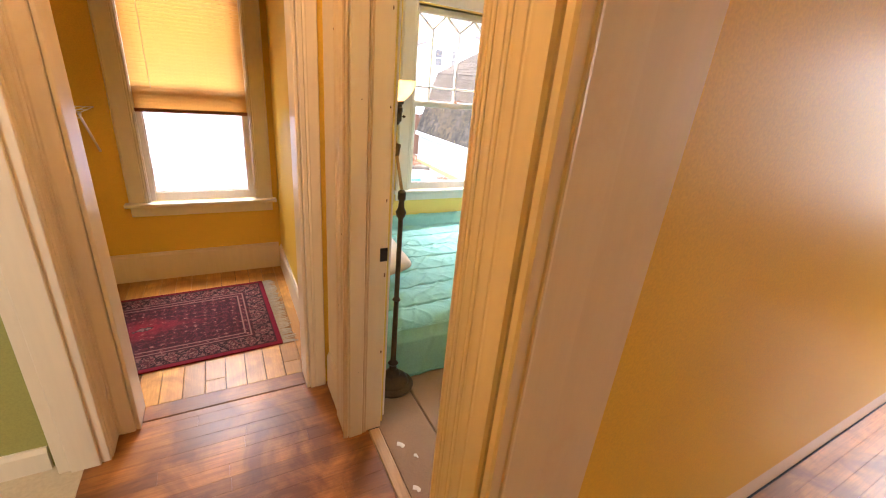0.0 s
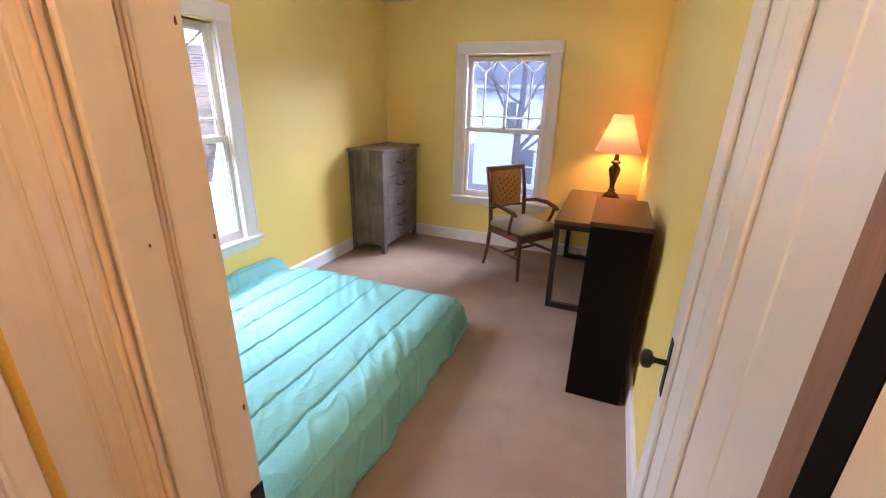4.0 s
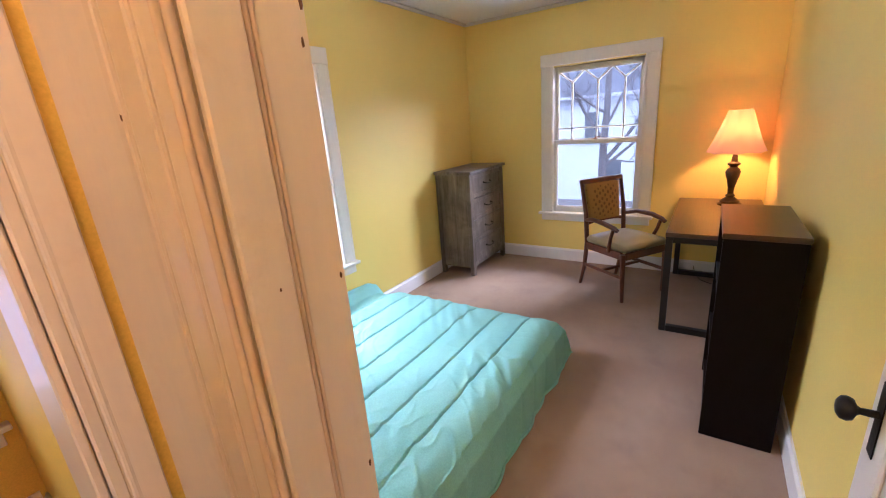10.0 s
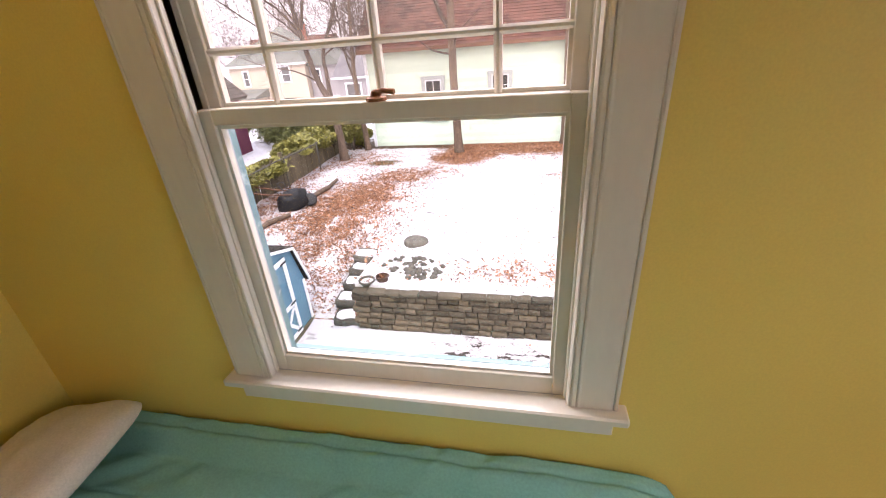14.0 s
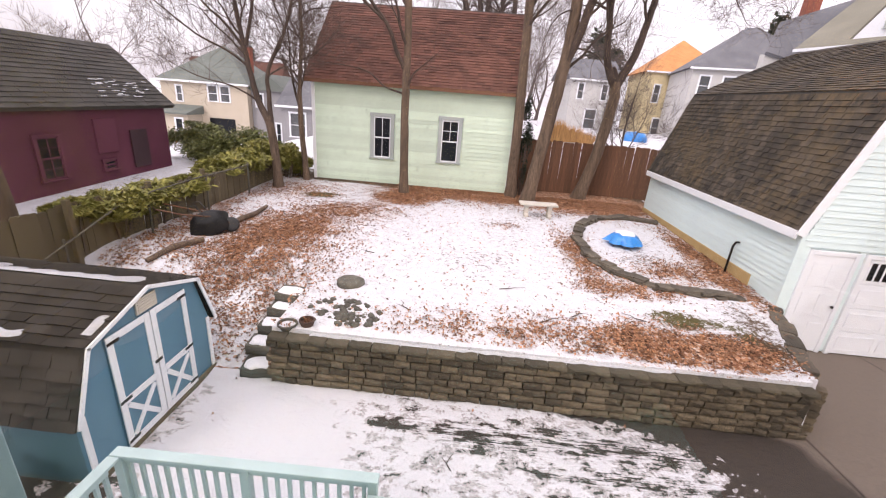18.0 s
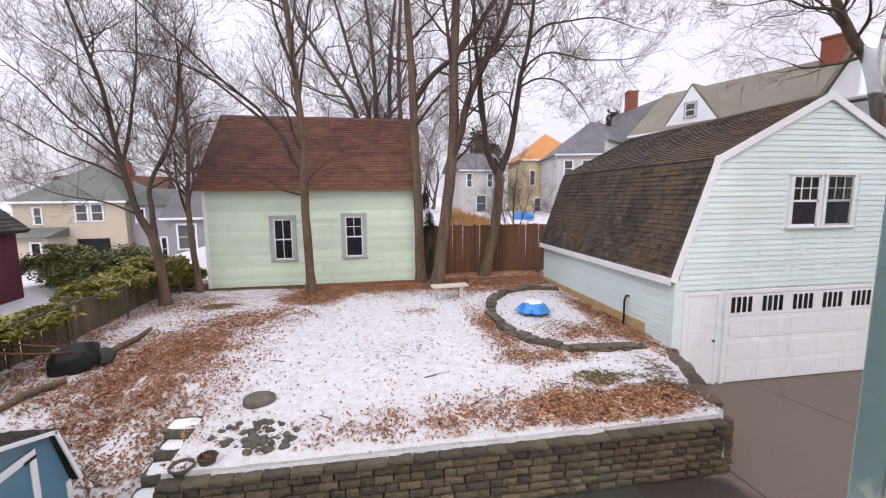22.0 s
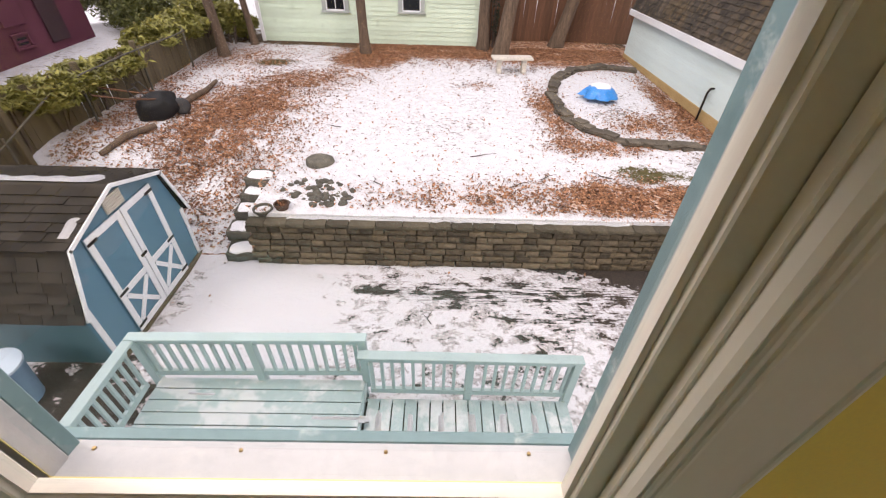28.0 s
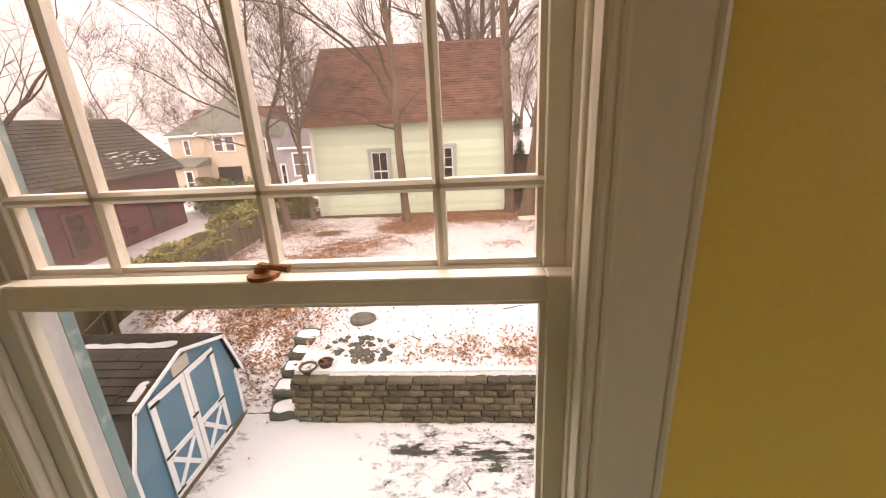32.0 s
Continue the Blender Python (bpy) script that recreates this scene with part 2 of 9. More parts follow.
M["espresso"] = surface("espresso_laminate", (0.004, 0.0022, 0.0018), (0.008, 0.0045, 0.0035), 4, 0.45, 60, 0.05, spec=0.12, stretch=(1, 1, 0.2))
M["desk_top"] = wood("brown_desk_top", (0.085, 0.045, 0.024), (0.15, 0.082, 0.044), 0.28, (2, 30, 30), 0.05)
M["shelf_top"] = wood("dark_brown_shelf_top", (0.045, 0.024, 0.013), (0.085, 0.045, 0.025), 0.3, (2, 30, 30), 0.05)
M["graphite"] = surface("graphite_metal", (0.02, 0.018, 0.017), (0.032, 0.029, 0.027), 12, 0.4, 120, 0.05, 0.4)
M["driftwood"] = wood("grey_driftwood_laminate", (0.055, 0.038, 0.026), (0.30, 0.245, 0.195), 0.45, (13, 13, 1.1), 0.14, 0.0, 0.12, 0.45)
M["mahogany"] = wood("mahogany_stain", (0.06, 0.016, 0.008), (0.17, 0.05, 0.02), 0.28, (20, 20, 3), 0.1, 0.3)
M["seat"] = surface("olive_vinyl_seat", (0.30, 0.26, 0.14), (0.36, 0.31, 0.18), 5, 0.42, 200, 0.1)
M["aqua"] = surface("aqua_quilt_cotton", (0.225, 0.50, 0.45), (0.285, 0.575, 0.52), 2.2, 0.75, 130, 0.14, spec=0.25)
M["linen"] = surface("beige_pillow_cotton", (0.70, 0.63, 0.57), (0.78, 0.71, 0.65), 4, 0.8, 160, 0.12, spec=0.2)
M["sheet"] = surface("white_cotton", (0.7, 0.7, 0.68), (0.8, 0.8, 0.78), 4, 0.8, 160, 0.12, spec=0.2)
M["glass"] = glass("window_glass", (0.97, 0.99, 0.985))
M["dusty_glass"] = dusty_glass("dusty_window_glass")
# tint added to darken the too bright view through the second window
M["view_dimming_glass"] = dusty_glass("view_dimming_window_glass", 0.006, 0.02, (0.50, 0.53, 0.56), (0.7, 0.76, 0.85))
# pale film that puts the window's bluish-white glare into the pane
M["glare_glass"] = dusty_glass("glare_whitened_window_glass", 0.17, 0.27, (0.64, 0.63, 0.68), (0.70, 0.69, 0.80))
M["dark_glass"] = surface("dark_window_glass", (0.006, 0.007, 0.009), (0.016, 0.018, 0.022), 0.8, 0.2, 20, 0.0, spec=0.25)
# dark glass of far houses, greyed to put distance haze into its colour
M["grey_glass"] = surface("haze_greyed_glass", (0.05, 0.052, 0.055), (0.12, 0.125, 0.13), 0.8, 0.25, 20, 0.0)
M["shade"] = glow("lit_fabric_shade", (1.0, 0.52, 0.25), 0.035, (0.52, 0.33, 0.21))
M["torch"] = glow("lit_glass_bowl", (1.0, 0.62, 0.26), 0.07, (0.26, 0.20, 0.13))
M["opal"] = surface("opal_glass", (0.8, 0.8, 0.8), (0.86, 0.86, 0.86), 3, 0.25, 40, 0.0)
M["blind"] = surface("amber_blind_slat", (0.72, 0.48, 0.17), (0.80, 0.56, 0.22), 4, 0.5, 80, 0.05)
bt = M["blind"].node_tree
through_slat = bt.nodes.new("ShaderNodeBsdfTranslucent")
through_slat.inputs[0].default_value = (0.95, 0.72, 0.36, 1)
slat_mix = bt.nodes.new("ShaderNodeMixShader")
slat_mix.inputs[0].default_value = 0.4
bt.links.new(bt.nodes["Principled BSDF"].outputs[0], slat_mix.inputs[1])
bt.links.new(through_slat.outputs[0], slat_mix.inputs[2])
bt.links.new(slat_mix.outputs[0], bt.nodes["Material Output"].inputs[0])
M["white_plastic"] = surface("white_metal", (0.72, 0.70, 0.68), (0.78, 0.77, 0.75), 4, 0.4, 80, 0.03)
M["snow_paint"] = surface("weathered_white_paint", (0.37, 0.365, 0.38), (0.44, 0.435, 0.45), 4, 0.5, 60, 0.1, dirt=(0.50, 0.48, 0.46))
M["blue_trim"] = surface("weathered_blue_paint", (0.12, 0.20, 0.22), (0.18, 0.27, 0.29), 5, 0.55, 60, 0.15, dirt=(0.5, 0.55, 0.55))

# ---- building helpers ----


def box(bm, x0, x1, y0, y1, z0, z1, bevel=0.0, m=None):
    r = bmesh.ops.create_cube(bm, size=1.0)
    vs = r["verts"]
    for v in vs:
        v.co = Vector(((x0 + x1) / 2 + v.co.x * (x1 - x0), (y0 + y1) / 2 + v.co.y * (y1 - y0), (z0 + z1) / 2 + v.co.z * (z1 - z0)))
    if bevel:
        edges = list({e for v in vs for e in v.link_edges})
        out = bmesh.ops.bevel(bm, geom=edges, offset=bevel, segments=1, affect="EDGES")
        vs = list({v for f in out["faces"] for v in f.verts} | {v for v in vs if v.is_valid})
    if m is not None:
        bmesh.ops.transform(bm, matrix=m, verts=[v for v in vs if v.is_valid])
    return vs


def box_bm(*a, **k):
    bm = bmesh.new()
    box(bm, *a, **k)
    return bm


def lathe(profile, steps=24, m=None):
    """A turned shape from (radius, height) pairs."""
    bm = bmesh.new()
    rings = []
    for r, z in profile:
        rings.append([bm.verts.new((r * math.cos(2 * math.pi * i / steps), r * math.sin(2 * math.pi * i / steps), z)) for i in range(steps)])
    for a, b in zip(rings, rings[1:]):
        for i in range(steps):
            bm.faces.new((a[i], a[(i + 1) % steps], b[(i + 1) % steps], b[i]))
    bm.faces.new(list(reversed(rings[0])))
    bm.faces.new(rings[-1])
    if m is not None:
        bmesh.ops.transform(bm, matrix=m, verts=bm.verts[:])
    return bm


def tube(bm, points, radii, sides=8):
    """A round rod through the points."""
    rings = []
    q, last = None, None
    for i, p in enumerate(points):
        p = Vector(p)
        d = (Vector(points[min(i + 1, len(points) - 1)]) - Vector(points[max(i - 1, 0)])).normalized()
        q = d.to_track_quat("Z", "Y") if q is None else last.rotation_difference(d) @ q
        last = d
        r = radii[i] if isinstance(radii, (list, tuple)) else radii
        rings.append([bm.verts.new(p + q @ Vector((r * math.cos(2 * math.pi * k / sides), r * math.sin(2 * math.pi * k / sides), 0))) for k in range(sides)])
    for a, b in zip(rings, rings[1:]):
        for k in range(sides):
            bm.faces.new((a[k], a[(k + 1) % sides], b[(k + 1) % sides], b[k]))
    bm.faces.new(list(reversed(rings[0])))
    bm.faces.new(rings[-1])


def extrude_profile(pts, depth, axis="x"):
    """A prism from a closed outline of (a, z) pairs, pushed along the axis from 0 to depth."""
    bm = bmesh.new()
    put = (lambda a, z, d: (d, a, z)) if axis == "x" else (lambda a, z, d: (a, d, z))
    lo = [bm.verts.new(put(a, z, 0)) for a, z in pts]
    hi = [bm.verts.new(put(a, z, depth)) for a, z in pts]
    bm.faces.new(lo)
    bm.faces.new(list(reversed(hi)))
    n = len(pts)
    for i in range(n):
        bm.faces.new((lo[i], hi[i], hi[(i + 1) % n], lo[(i + 1) % n]))
    bmesh.ops.recalc_face_normals(bm, faces=bm.faces[:])
    return bm


def mesh_of(name, bm, material, smooth=None):
    me = bpy.data.meshes.new(name)
    bm.to_mesh(me)
    bm.free()
    me.materials.append(material)
    if smooth:
        me.shade_smooth()
        if smooth != 180:
            me.set_sharp_from_angle(angle=radians(smooth))
    return me


def thing(name, x=0, y=0, z=0, rz=0, label="", category="", group="", kind=""):
    ob = new(name)
    ob.matrix_world = pose(x, y, z, 0, 0, rz)
    return tagged(ob, label, category, group, kind)


def part(name, bm, material, parent, label="", smooth=None, at=None):
    ob = new(name, bm if isinstance(bm, bpy.types.Mesh) else mesh_of(name, bm, material, smooth))
    ob.parent = parent
    if at is not None:
        ob.matrix_local = at
    return tagged(ob, label)


def solid(name, bm, material, label, category, kind="structure", smooth=None, group=""):
    return tagged(new(name, mesh_of(name, bm, material, smooth)), label, category, group, kind)


def wall(name, axis, a, b, u0, u1, z0, z1, material, label, holes=()):
    """A wall between the planes a and b of the axis, from u0 to u1, with holes (u0, u1, z0, z1) through it."""
    bm = bmesh.new()

    def add(p, q, lo, hi):
        if q - p > 1e-4 and hi - lo > 1e-4:
            if axis == "x":
                box(bm, a, b, p, q, lo, hi)
            else:
                box(bm, p, q, a, b, lo, hi)

    at = u0
    for h0, h1, s, t in sorted(holes):
        add(at, h0, z0, z1)
        add(h0, h1, z0, s)
        add(h0, h1, t, z1)
        at = h1
    add(at, u1, z0, z1)
    return solid(name, bm, material, label, "wall")


# ---- house: walls, floors, ceilings ----
H = 2.62
WIN = (-0.435, 0.435, 0.545, 2.045)
wall("wall_north", "y", 3.39, 3.465, 0.57, 4.78, 0, H, M["yellow"], "yellow painted bedroom wall with a sash window", [(2.09 + WIN[0], 2.09 + WIN[1], WIN[2], WIN[3])])
wall("wall_east", "x", 4.78, 4.855, 0.43, 3.465, 0, H, M["yellow"], "yellow painted bedroom wall with a sash window", [(1.965 + WIN[0], 1.965 + WIN[1], WIN[2], WIN[3])])
wall("wall_south", "y", 0.482, 0.53, 0.64, 4.78, 0, H, M["yellow"], "yellow painted bedroom wall behind the desk")
wall("wall_hall_south_face", "y", 0.43, 0.48, 0.64, 5.5, 0, H, M["ochre"], "ochre painted hallway wall with a soft sheen")
wall("wall_west", "x", 0.65, 0.73, 0.53, 3.39, 0, H, M["yellow"], "yellow painted bedroom wall with the doorway", [(0.60, 1.40, 0, 2.06)])
wall("wall_hall_east", "x", 0.57, 0.648, 1.40, 1.76, 0, H, M["hall_trim"], "short cream painted hallway wall beside the bedroom door")
wall("wall_hall_over_door", "x", 0.57, 0.648, 0.43, 1.40, 2.06, H, M["ochre"], "hallway wall above the bedroom door")
wall("wall_hall_pier", "x", 0.57, 0.638, 0.43, 0.60, 0, 2.06, M["ochre"], "narrow hallway wall at the corner")
wall("wall_alcove_east", "x", 0.54, 0.648, 1.88, 3.27, 0, H, M["ochre"], "ochre painted alcove wall")
wall("wall_alcove_north", "y", 3.27, 3.465, -1.1, 0.648, 0, H, M["ochre"], "ochre painted alcove wall with a blind over the window", [(-0.275, 0.39, 0.56, 2.0)])
wall("wall_alcove_west", "x", -1.2, -1.1, 1.76, 3.465, 0, H, M["ochre"], "ochre painted alcove end wall")
wall("wall_alcove_opening", "y", 1.76, 1.88, -1.1, 0.57, 0, H, M["ochre"], "hallway end wall with a cased opening", [(-0.25, 0.47, 0, 2.06)])
wall("wall_hall_west", "x", -0.46, -0.33, -1.9, 1.62, 0, H, M["ochre"], "ochre hallway wall with a door to the green room", [(0.82, 1.62, 0, 2.06)])
wall("wall_green_room", "y", 1.66, 1.76, -3.2, -0.33, 0, H, M["green"], "olive green painted wall of the next room")
wall("wall_green_room_west", "x", -3.3, -3.2, -1.9, 1.76, 0, H, M["green"], "olive green painted wall")
wall("wall_hall_south", "y", -2.0, -1.9, -3.3, 5.5, 0, H, M["plain_wall"], "cream painted hallway wall")
wall("wall_hall_far_east", "x", 5.5, 5.6, -2.0, 0.48, 0, H, M["plain_wall"], "cream painted hallway end wall with an opening", [(-0.75, 0.2, 0.7, 2.1)])
solid("ceiling", box_bm(-3.3, 5.6, -2.0, 3.465, H, H + 0.1), M["ceiling"], "flat white painted ceiling", "ceiling")
solid("roof_over_house", box_bm(-3.5, 5.8, -2.2, 3.75, H + 0.6, H + 0.75), M["blue_trim"], "roof plane over the upper floor", "roof")
solid("ceiling_void", box_bm(-3.3, 5.6, -2.0, 3.465, H + 0.12, H + 0.58), M["plain_wall"], "closed roof space above the ceiling", "wall")
solid("floor", box_bm(-3.3, 5.6, -2.0, 3.465, -0.25, -0.02), M["black"], "sub-floor of the upper storey", "floor")
solid("floor_vinyl", box_bm(-3.2, -0.40, -1.9, 1.66, -0.019, 0.001), M["vinyl"], "tan vinyl floor of the green room", "floor")
solid("wall_lower_storey", box_bm(-3.3, 4.85, -2.0, 3.46, -3.2, -0.26), surface("house_siding_blue", (0.35, 0.5, 0.5), (0.4, 0.55, 0.55), 2), "pale blue lower storey of the house", "wall")


def moulding_run(parent, name, x0, y0, x1, y1, z0, z1, t, material, cap=0.02):
    """A board along a wall from one point to another, on the left side of that way, with a stepped upper edge."""
    d = Vector((x1 - x0, y1 - y0))
    n = d.length
    bm = extrude_profile([(0, z0), (-t, z0), (-t, z1 - cap), (-t * 0.6, z1 - cap * 0.4), (-t * 0.5, z1), (0, z1)], n, "x")
    bmesh.ops.transform(bm, matrix=pose(x0, y0, 0, 0, 0, math.degrees(math.atan2(d.y, d.x))), verts=bm.verts[:])
    return part(name, bm, material, parent)


base = thing("baseboard", kind="structure", label="white painted baseboards along the rooms' walls", category="baseboard")
moulding_run(base, "board", 0.73, 3.39, 4.78, 3.39, 0, 0.135, 0.018, M["trim"])
moulding_run(base, "board", 4.78, 3.37, 4.78, 0.55, 0, 0.135, 0.018, M["trim"])
moulding_run(base, "board", 4.76, 0.53, 0.78, 0.53, 0, 0.135, 0.018, M["trim"])
moulding_run(base, "board", 0.73, 1.52, 0.73, 3.372, 0, 0.135, 0.018, M["trim"])
moulding_run(base, "board", -1.1, 3.27, 0.52, 3.27, 0, 0.205, 0.02, M["hall_trim"])
moulding_run(base, "board", 0.54, 3.25, 0.54, 1.90, 0, 0.19, 0.018, M["hall_trim"])
moulding_run(base, "board", 5.5, 0.43, 0.86, 0.43, 0, 0.12, 0.018, M["hall_trim"])
moulding_run(base, "board", -3.2, 1.66, -0.50, 1.66, 0, 0.105, 0.016, M["hall_trim"])
moulding_run(base, "board", 0.57, 1.735, 0.57, 1.525, 0, 0.20, 0.016, M["hall_trim"])

crown = thing("crown_trim", kind="structure", label="thin greyish moulding where walls meet the ceiling", category="trim")
M["crown"] = surface("grey_crown_paint", (0.58, 0.55, 0.48), (0.66, 0.63, 0.56), 3, 0.6, 60, 0.1)
for x0, y0, x1, y1 in ((0.73, 3.39, 4.78, 3.39), (4.78, 3.365, 4.78, 0.555), (4.755, 0.53, 0.73, 0.53)):
    moulding_run(crown, "strip", x0, y0, x1, y1, H - 0.035, H - 0.002, 0.022, M["crown"], 0.01)


def fluted(width, length, t=0.022, flutes=((0.15, 0.05), (0.25, 0.04), (0.62, 0.05), (0.72, 0.04)), deep=0.0028):
    """A casing board with sunk grooves along it: width in x, thickness in -y, standing up."""
    pts = [(0, 0), (0, -t * 0.7), (0.004, -t)]
    for c, w in flutes:
        a, b = (c - w / 2) * width, (c + w / 2) * width
        k = (b - a) * 0.3
        pts += [(a, -t), (a + k, -t + deep), (b - k, -t + deep), (b, -t), (b + 0.004, -t - deep * 0.35), (b + 0.009, -t)]
    pts += [(width - 0.004, -t), (width, -t * 0.7), (width, 0)]
    bm = bmesh.new()
    lo = [bm.verts.new((x, y, 0)) for x, y in pts]
    hi = [bm.verts.new((x, y, length)) for x, y in pts]
    bm.faces.new(lo)
    bm.faces.new(list(reversed(hi)))
    for i in range(len(pts)):
        j = (i + 1) % len(pts)
        bm.faces.new((lo[i], hi[i], hi[j], lo[j]))
    bmesh.ops.recalc_face_normals(bm, faces=bm.faces[:])
    return bm


# bedroom doorway: jambs, stops, casings, strike
door_frame = thing("door_frame", kind="structure", label="cream painted fluted door casing and worn jambs", category="door frame")
part("jamb", box_bm(0.552, 0.712, 1.370, 1.398, 0, 2.06, 0.003), M["hall_trim"], door_frame)
part("jamb", box_bm(0.552, 0.748, 0.60, 0.612, 0, 2.06, 0.003), M["hall_trim"], door_frame)
part("head_jamb", box_bm(0.552, 0.748, 0.612, 1.368, 2.045, 2.06), M["hall_trim"], door_frame)
part("stop", box_bm(0.563, 0.622, 1.358, 1.3695, 0, 2.045, 0.003), M["hall_trim"], door_frame)
for xb, rb in ((0.5445, 0.0045), (0.5545, 0.006), (0.6285, 0.0055), (0.6385, 0.0035)):
    bm = bmesh.new()
    tube(bm, [(xb, 1.3695, 0.0), (xb, 1.3695, 2.045)], rb, 10)
    part("moulding_bead", bm, M["bead"], door_frame, "narrow bead with brown worn paint", 60)
part("stop", box_bm(0.575, 0.634, 0.612, 0.624, 0, 2.045, 0.003), M["hall_trim"], door_frame)
# flat strip on the jamb, coloured as the shaded hinge gap
part("weatherstrip", box_bm(0.635, 0.685, 0.612, 0.622, 0, 2.045, 0.003), M["rebate"], door_frame, "near-black strip on the jamb for the shaded hinge gap")
# strip laid on the jamb: bare wood of the door's edge, its shade coloured in
part("bare_edge", box_bm(0.687, 0.7475, 0.6123, 0.6145, 0, 2.045), wood("shaded_bare_wood", (0.20, 0.105, 0.06), (0.36, 0.20, 0.12), 0.5, (20, 20, 2), 0.05), door_frame, "brown strip on the jamb for the door's bare edge in shade")
part("casing", fluted(0.14, 2.12), M["hall_trim"], door_frame, at=pose(0.57, 1.52, 0, 0, 0, -90))
part("casing", fluted(0.155, 2.12, 0.022, ((0.10, 0.035), (0.18, 0.035), (0.36, 0.035), (0.44, 0.035), (0.66, 0.05)), 0.0014), M["hall_trim"], door_frame, at=pose(0.57, 0.595, 0, 0, 0, -90))
part("casing", fluted(0.09, 2.12), M["trim"], door_frame, at=pose(0.73, 1.43, 0, 0, 0, 90))
part("head_casing", box_bm(0.548, 0.569, 0.44, 1.52, 2.12, 2.25, 0.004), M["hall_trim"], door_frame)
part("corner_board", fluted(0.13, 2.12, 0.02, ((0.2, 0.07),)), M["hall_trim"], door_frame, at=pose(0.552, 0.43, 0, 0, 0, 0))
part("corner_board", box_bm(0.684, 0.832, 0.418, 0.429, 0, 2.12, 0.003), M["hall_trim"], door_frame)
part("strike_plate", box_bm(0.682, 0.7115, 1.3665, 1.3695, 0.84, 0.895, 0.001), M["iron"], door_frame, "dark metal strike plate")

# worn spots in the paint along the jamb's edge and the casings
chip = surface("bare_wood_chip", (0.10, 0.045, 0.02), (0.18, 0.09, 0.045), 40, 0.8, 200, 0.2)


def worn_spot(parent, x, y, z, w, h, face):
    bm = lathe([(1.0, 0), (0.9, 0.5), (0.2, 0.8)], 9)
    for v in bm.verts:
        k = 0.8 + 0.5 * noise.noise(v.co * 2 + Vector((z * 9, x, 0)))
        v.co = Vector((v.co.x * w * k, v.co.y * h * k, v.co.z * 0.0012))
    part("worn_spot", bm, chip, parent, "bare spot in the old paint", at=pose(x, y, z, 0, 0, face) @ pose(0, 0, 0, 90, 0, 0))


for z, w, h in ((1.93, 0.003, 0.008), (1.86, 0.004, 0.018), (1.80, 0.0025, 0.006), (1.74, 0.004, 0.022), (1.69, 0.003, 0.008), (1.40, 0.003, 0.006), (1.08, 0.003, 0.009), (0.78, 0.004, 0.012), (0.42, 0.004, 0.01)):
    worn_spot(door_frame, 0.704 + 0.004 * math.sin(z * 40), 1.3698, z, w, h, 0)
for y, z in ((1.50, 1.62), (1.41, 0.95), (1.47, 0.62), (0.56, 1.7), (0.47, 0.55)):
    worn_spot(door_frame, 0.5475, y, z, 0.0022, 0.0045, -90)
for z in (0.35, 1.42):
    worn_spot(door_frame, 0.60, 1.3575, z, 0.002, 0.003, 0)

# alcove opening
alcove_frame = thing("alcove_frame", kind="structure", label="cream painted casing round the alcove opening", category="door frame")
part("jamb", box_bm(0.455, 0.47, 1.745, 1.89, 0, 2.06, 0.003), M["hall_trim"], alcove_frame)
part("jamb", box_bm(-0.25, -0.235, 1.745, 1.89, 0, 2.06, 0.003), M["hall_trim"], alcove_frame)
part("casing", fluted(0.075, 2.12, 0.02, ((0.3, 0.1),)), M["hall_trim"], alcove_frame, at=pose(0.472, 1.76, 0))
part("casing", fluted(0.075, 2.12, 0.02, ((0.3, 0.1),)), M["hall_trim"], alcove_frame, at=pose(-0.328, 1.76, 0))
part("head_casing", box_bm(-0.33, 0.548, 1.738, 1.759, 2.12, 2.25, 0.004), M["hall_trim"], alcove_frame)
part("head_jamb", box_bm(-0.235, 0.455, 1.745, 1.89, 2.045, 2.06), M["hall_trim"], alcove_frame)

# doorway to the green room
green_frame = thing("green_room_door_frame", kind="structure", label="cream painted door jamb with a brass strike plate", category="door frame")
part("jamb", box_bm(-0.475, -0.315, 1.608, 1.62, 0, 2.06, 0.003), M["hall_trim"], green_frame)
part("stop", box_bm(-0.435, -0.345, 1.596, 1.608, 0, 2.045, 0.003), M["hall_trim"], green_frame)
part("casing", fluted(0.115, 2.12, 0.018), M["hall_trim"], green_frame, at=pose(-0.33, 1.624, 0, 0, 0, 90))
part("casing", fluted(0.11, 2.12, 0.018), M["hall_trim"], green_frame, at=pose(-0.33, 0.70, 0, 0, 0, 90))
part("jamb", box_bm(-0.475, -0.315, 0.82, 0.832, 0, 2.06, 0.003), M["hall_trim"], green_frame)
part("inner_casing", box_bm(-0.478, -0.462, 1.622, 1.655, 0, 2.06, 0.003), M["hall_trim"], green_frame)
part("strike_plate", box_bm(-0.466, -0.437, 1.6045, 1.6075, 0.915, 0.975, 0.001), M["brass"], green_frame, "worn brass strike plate")


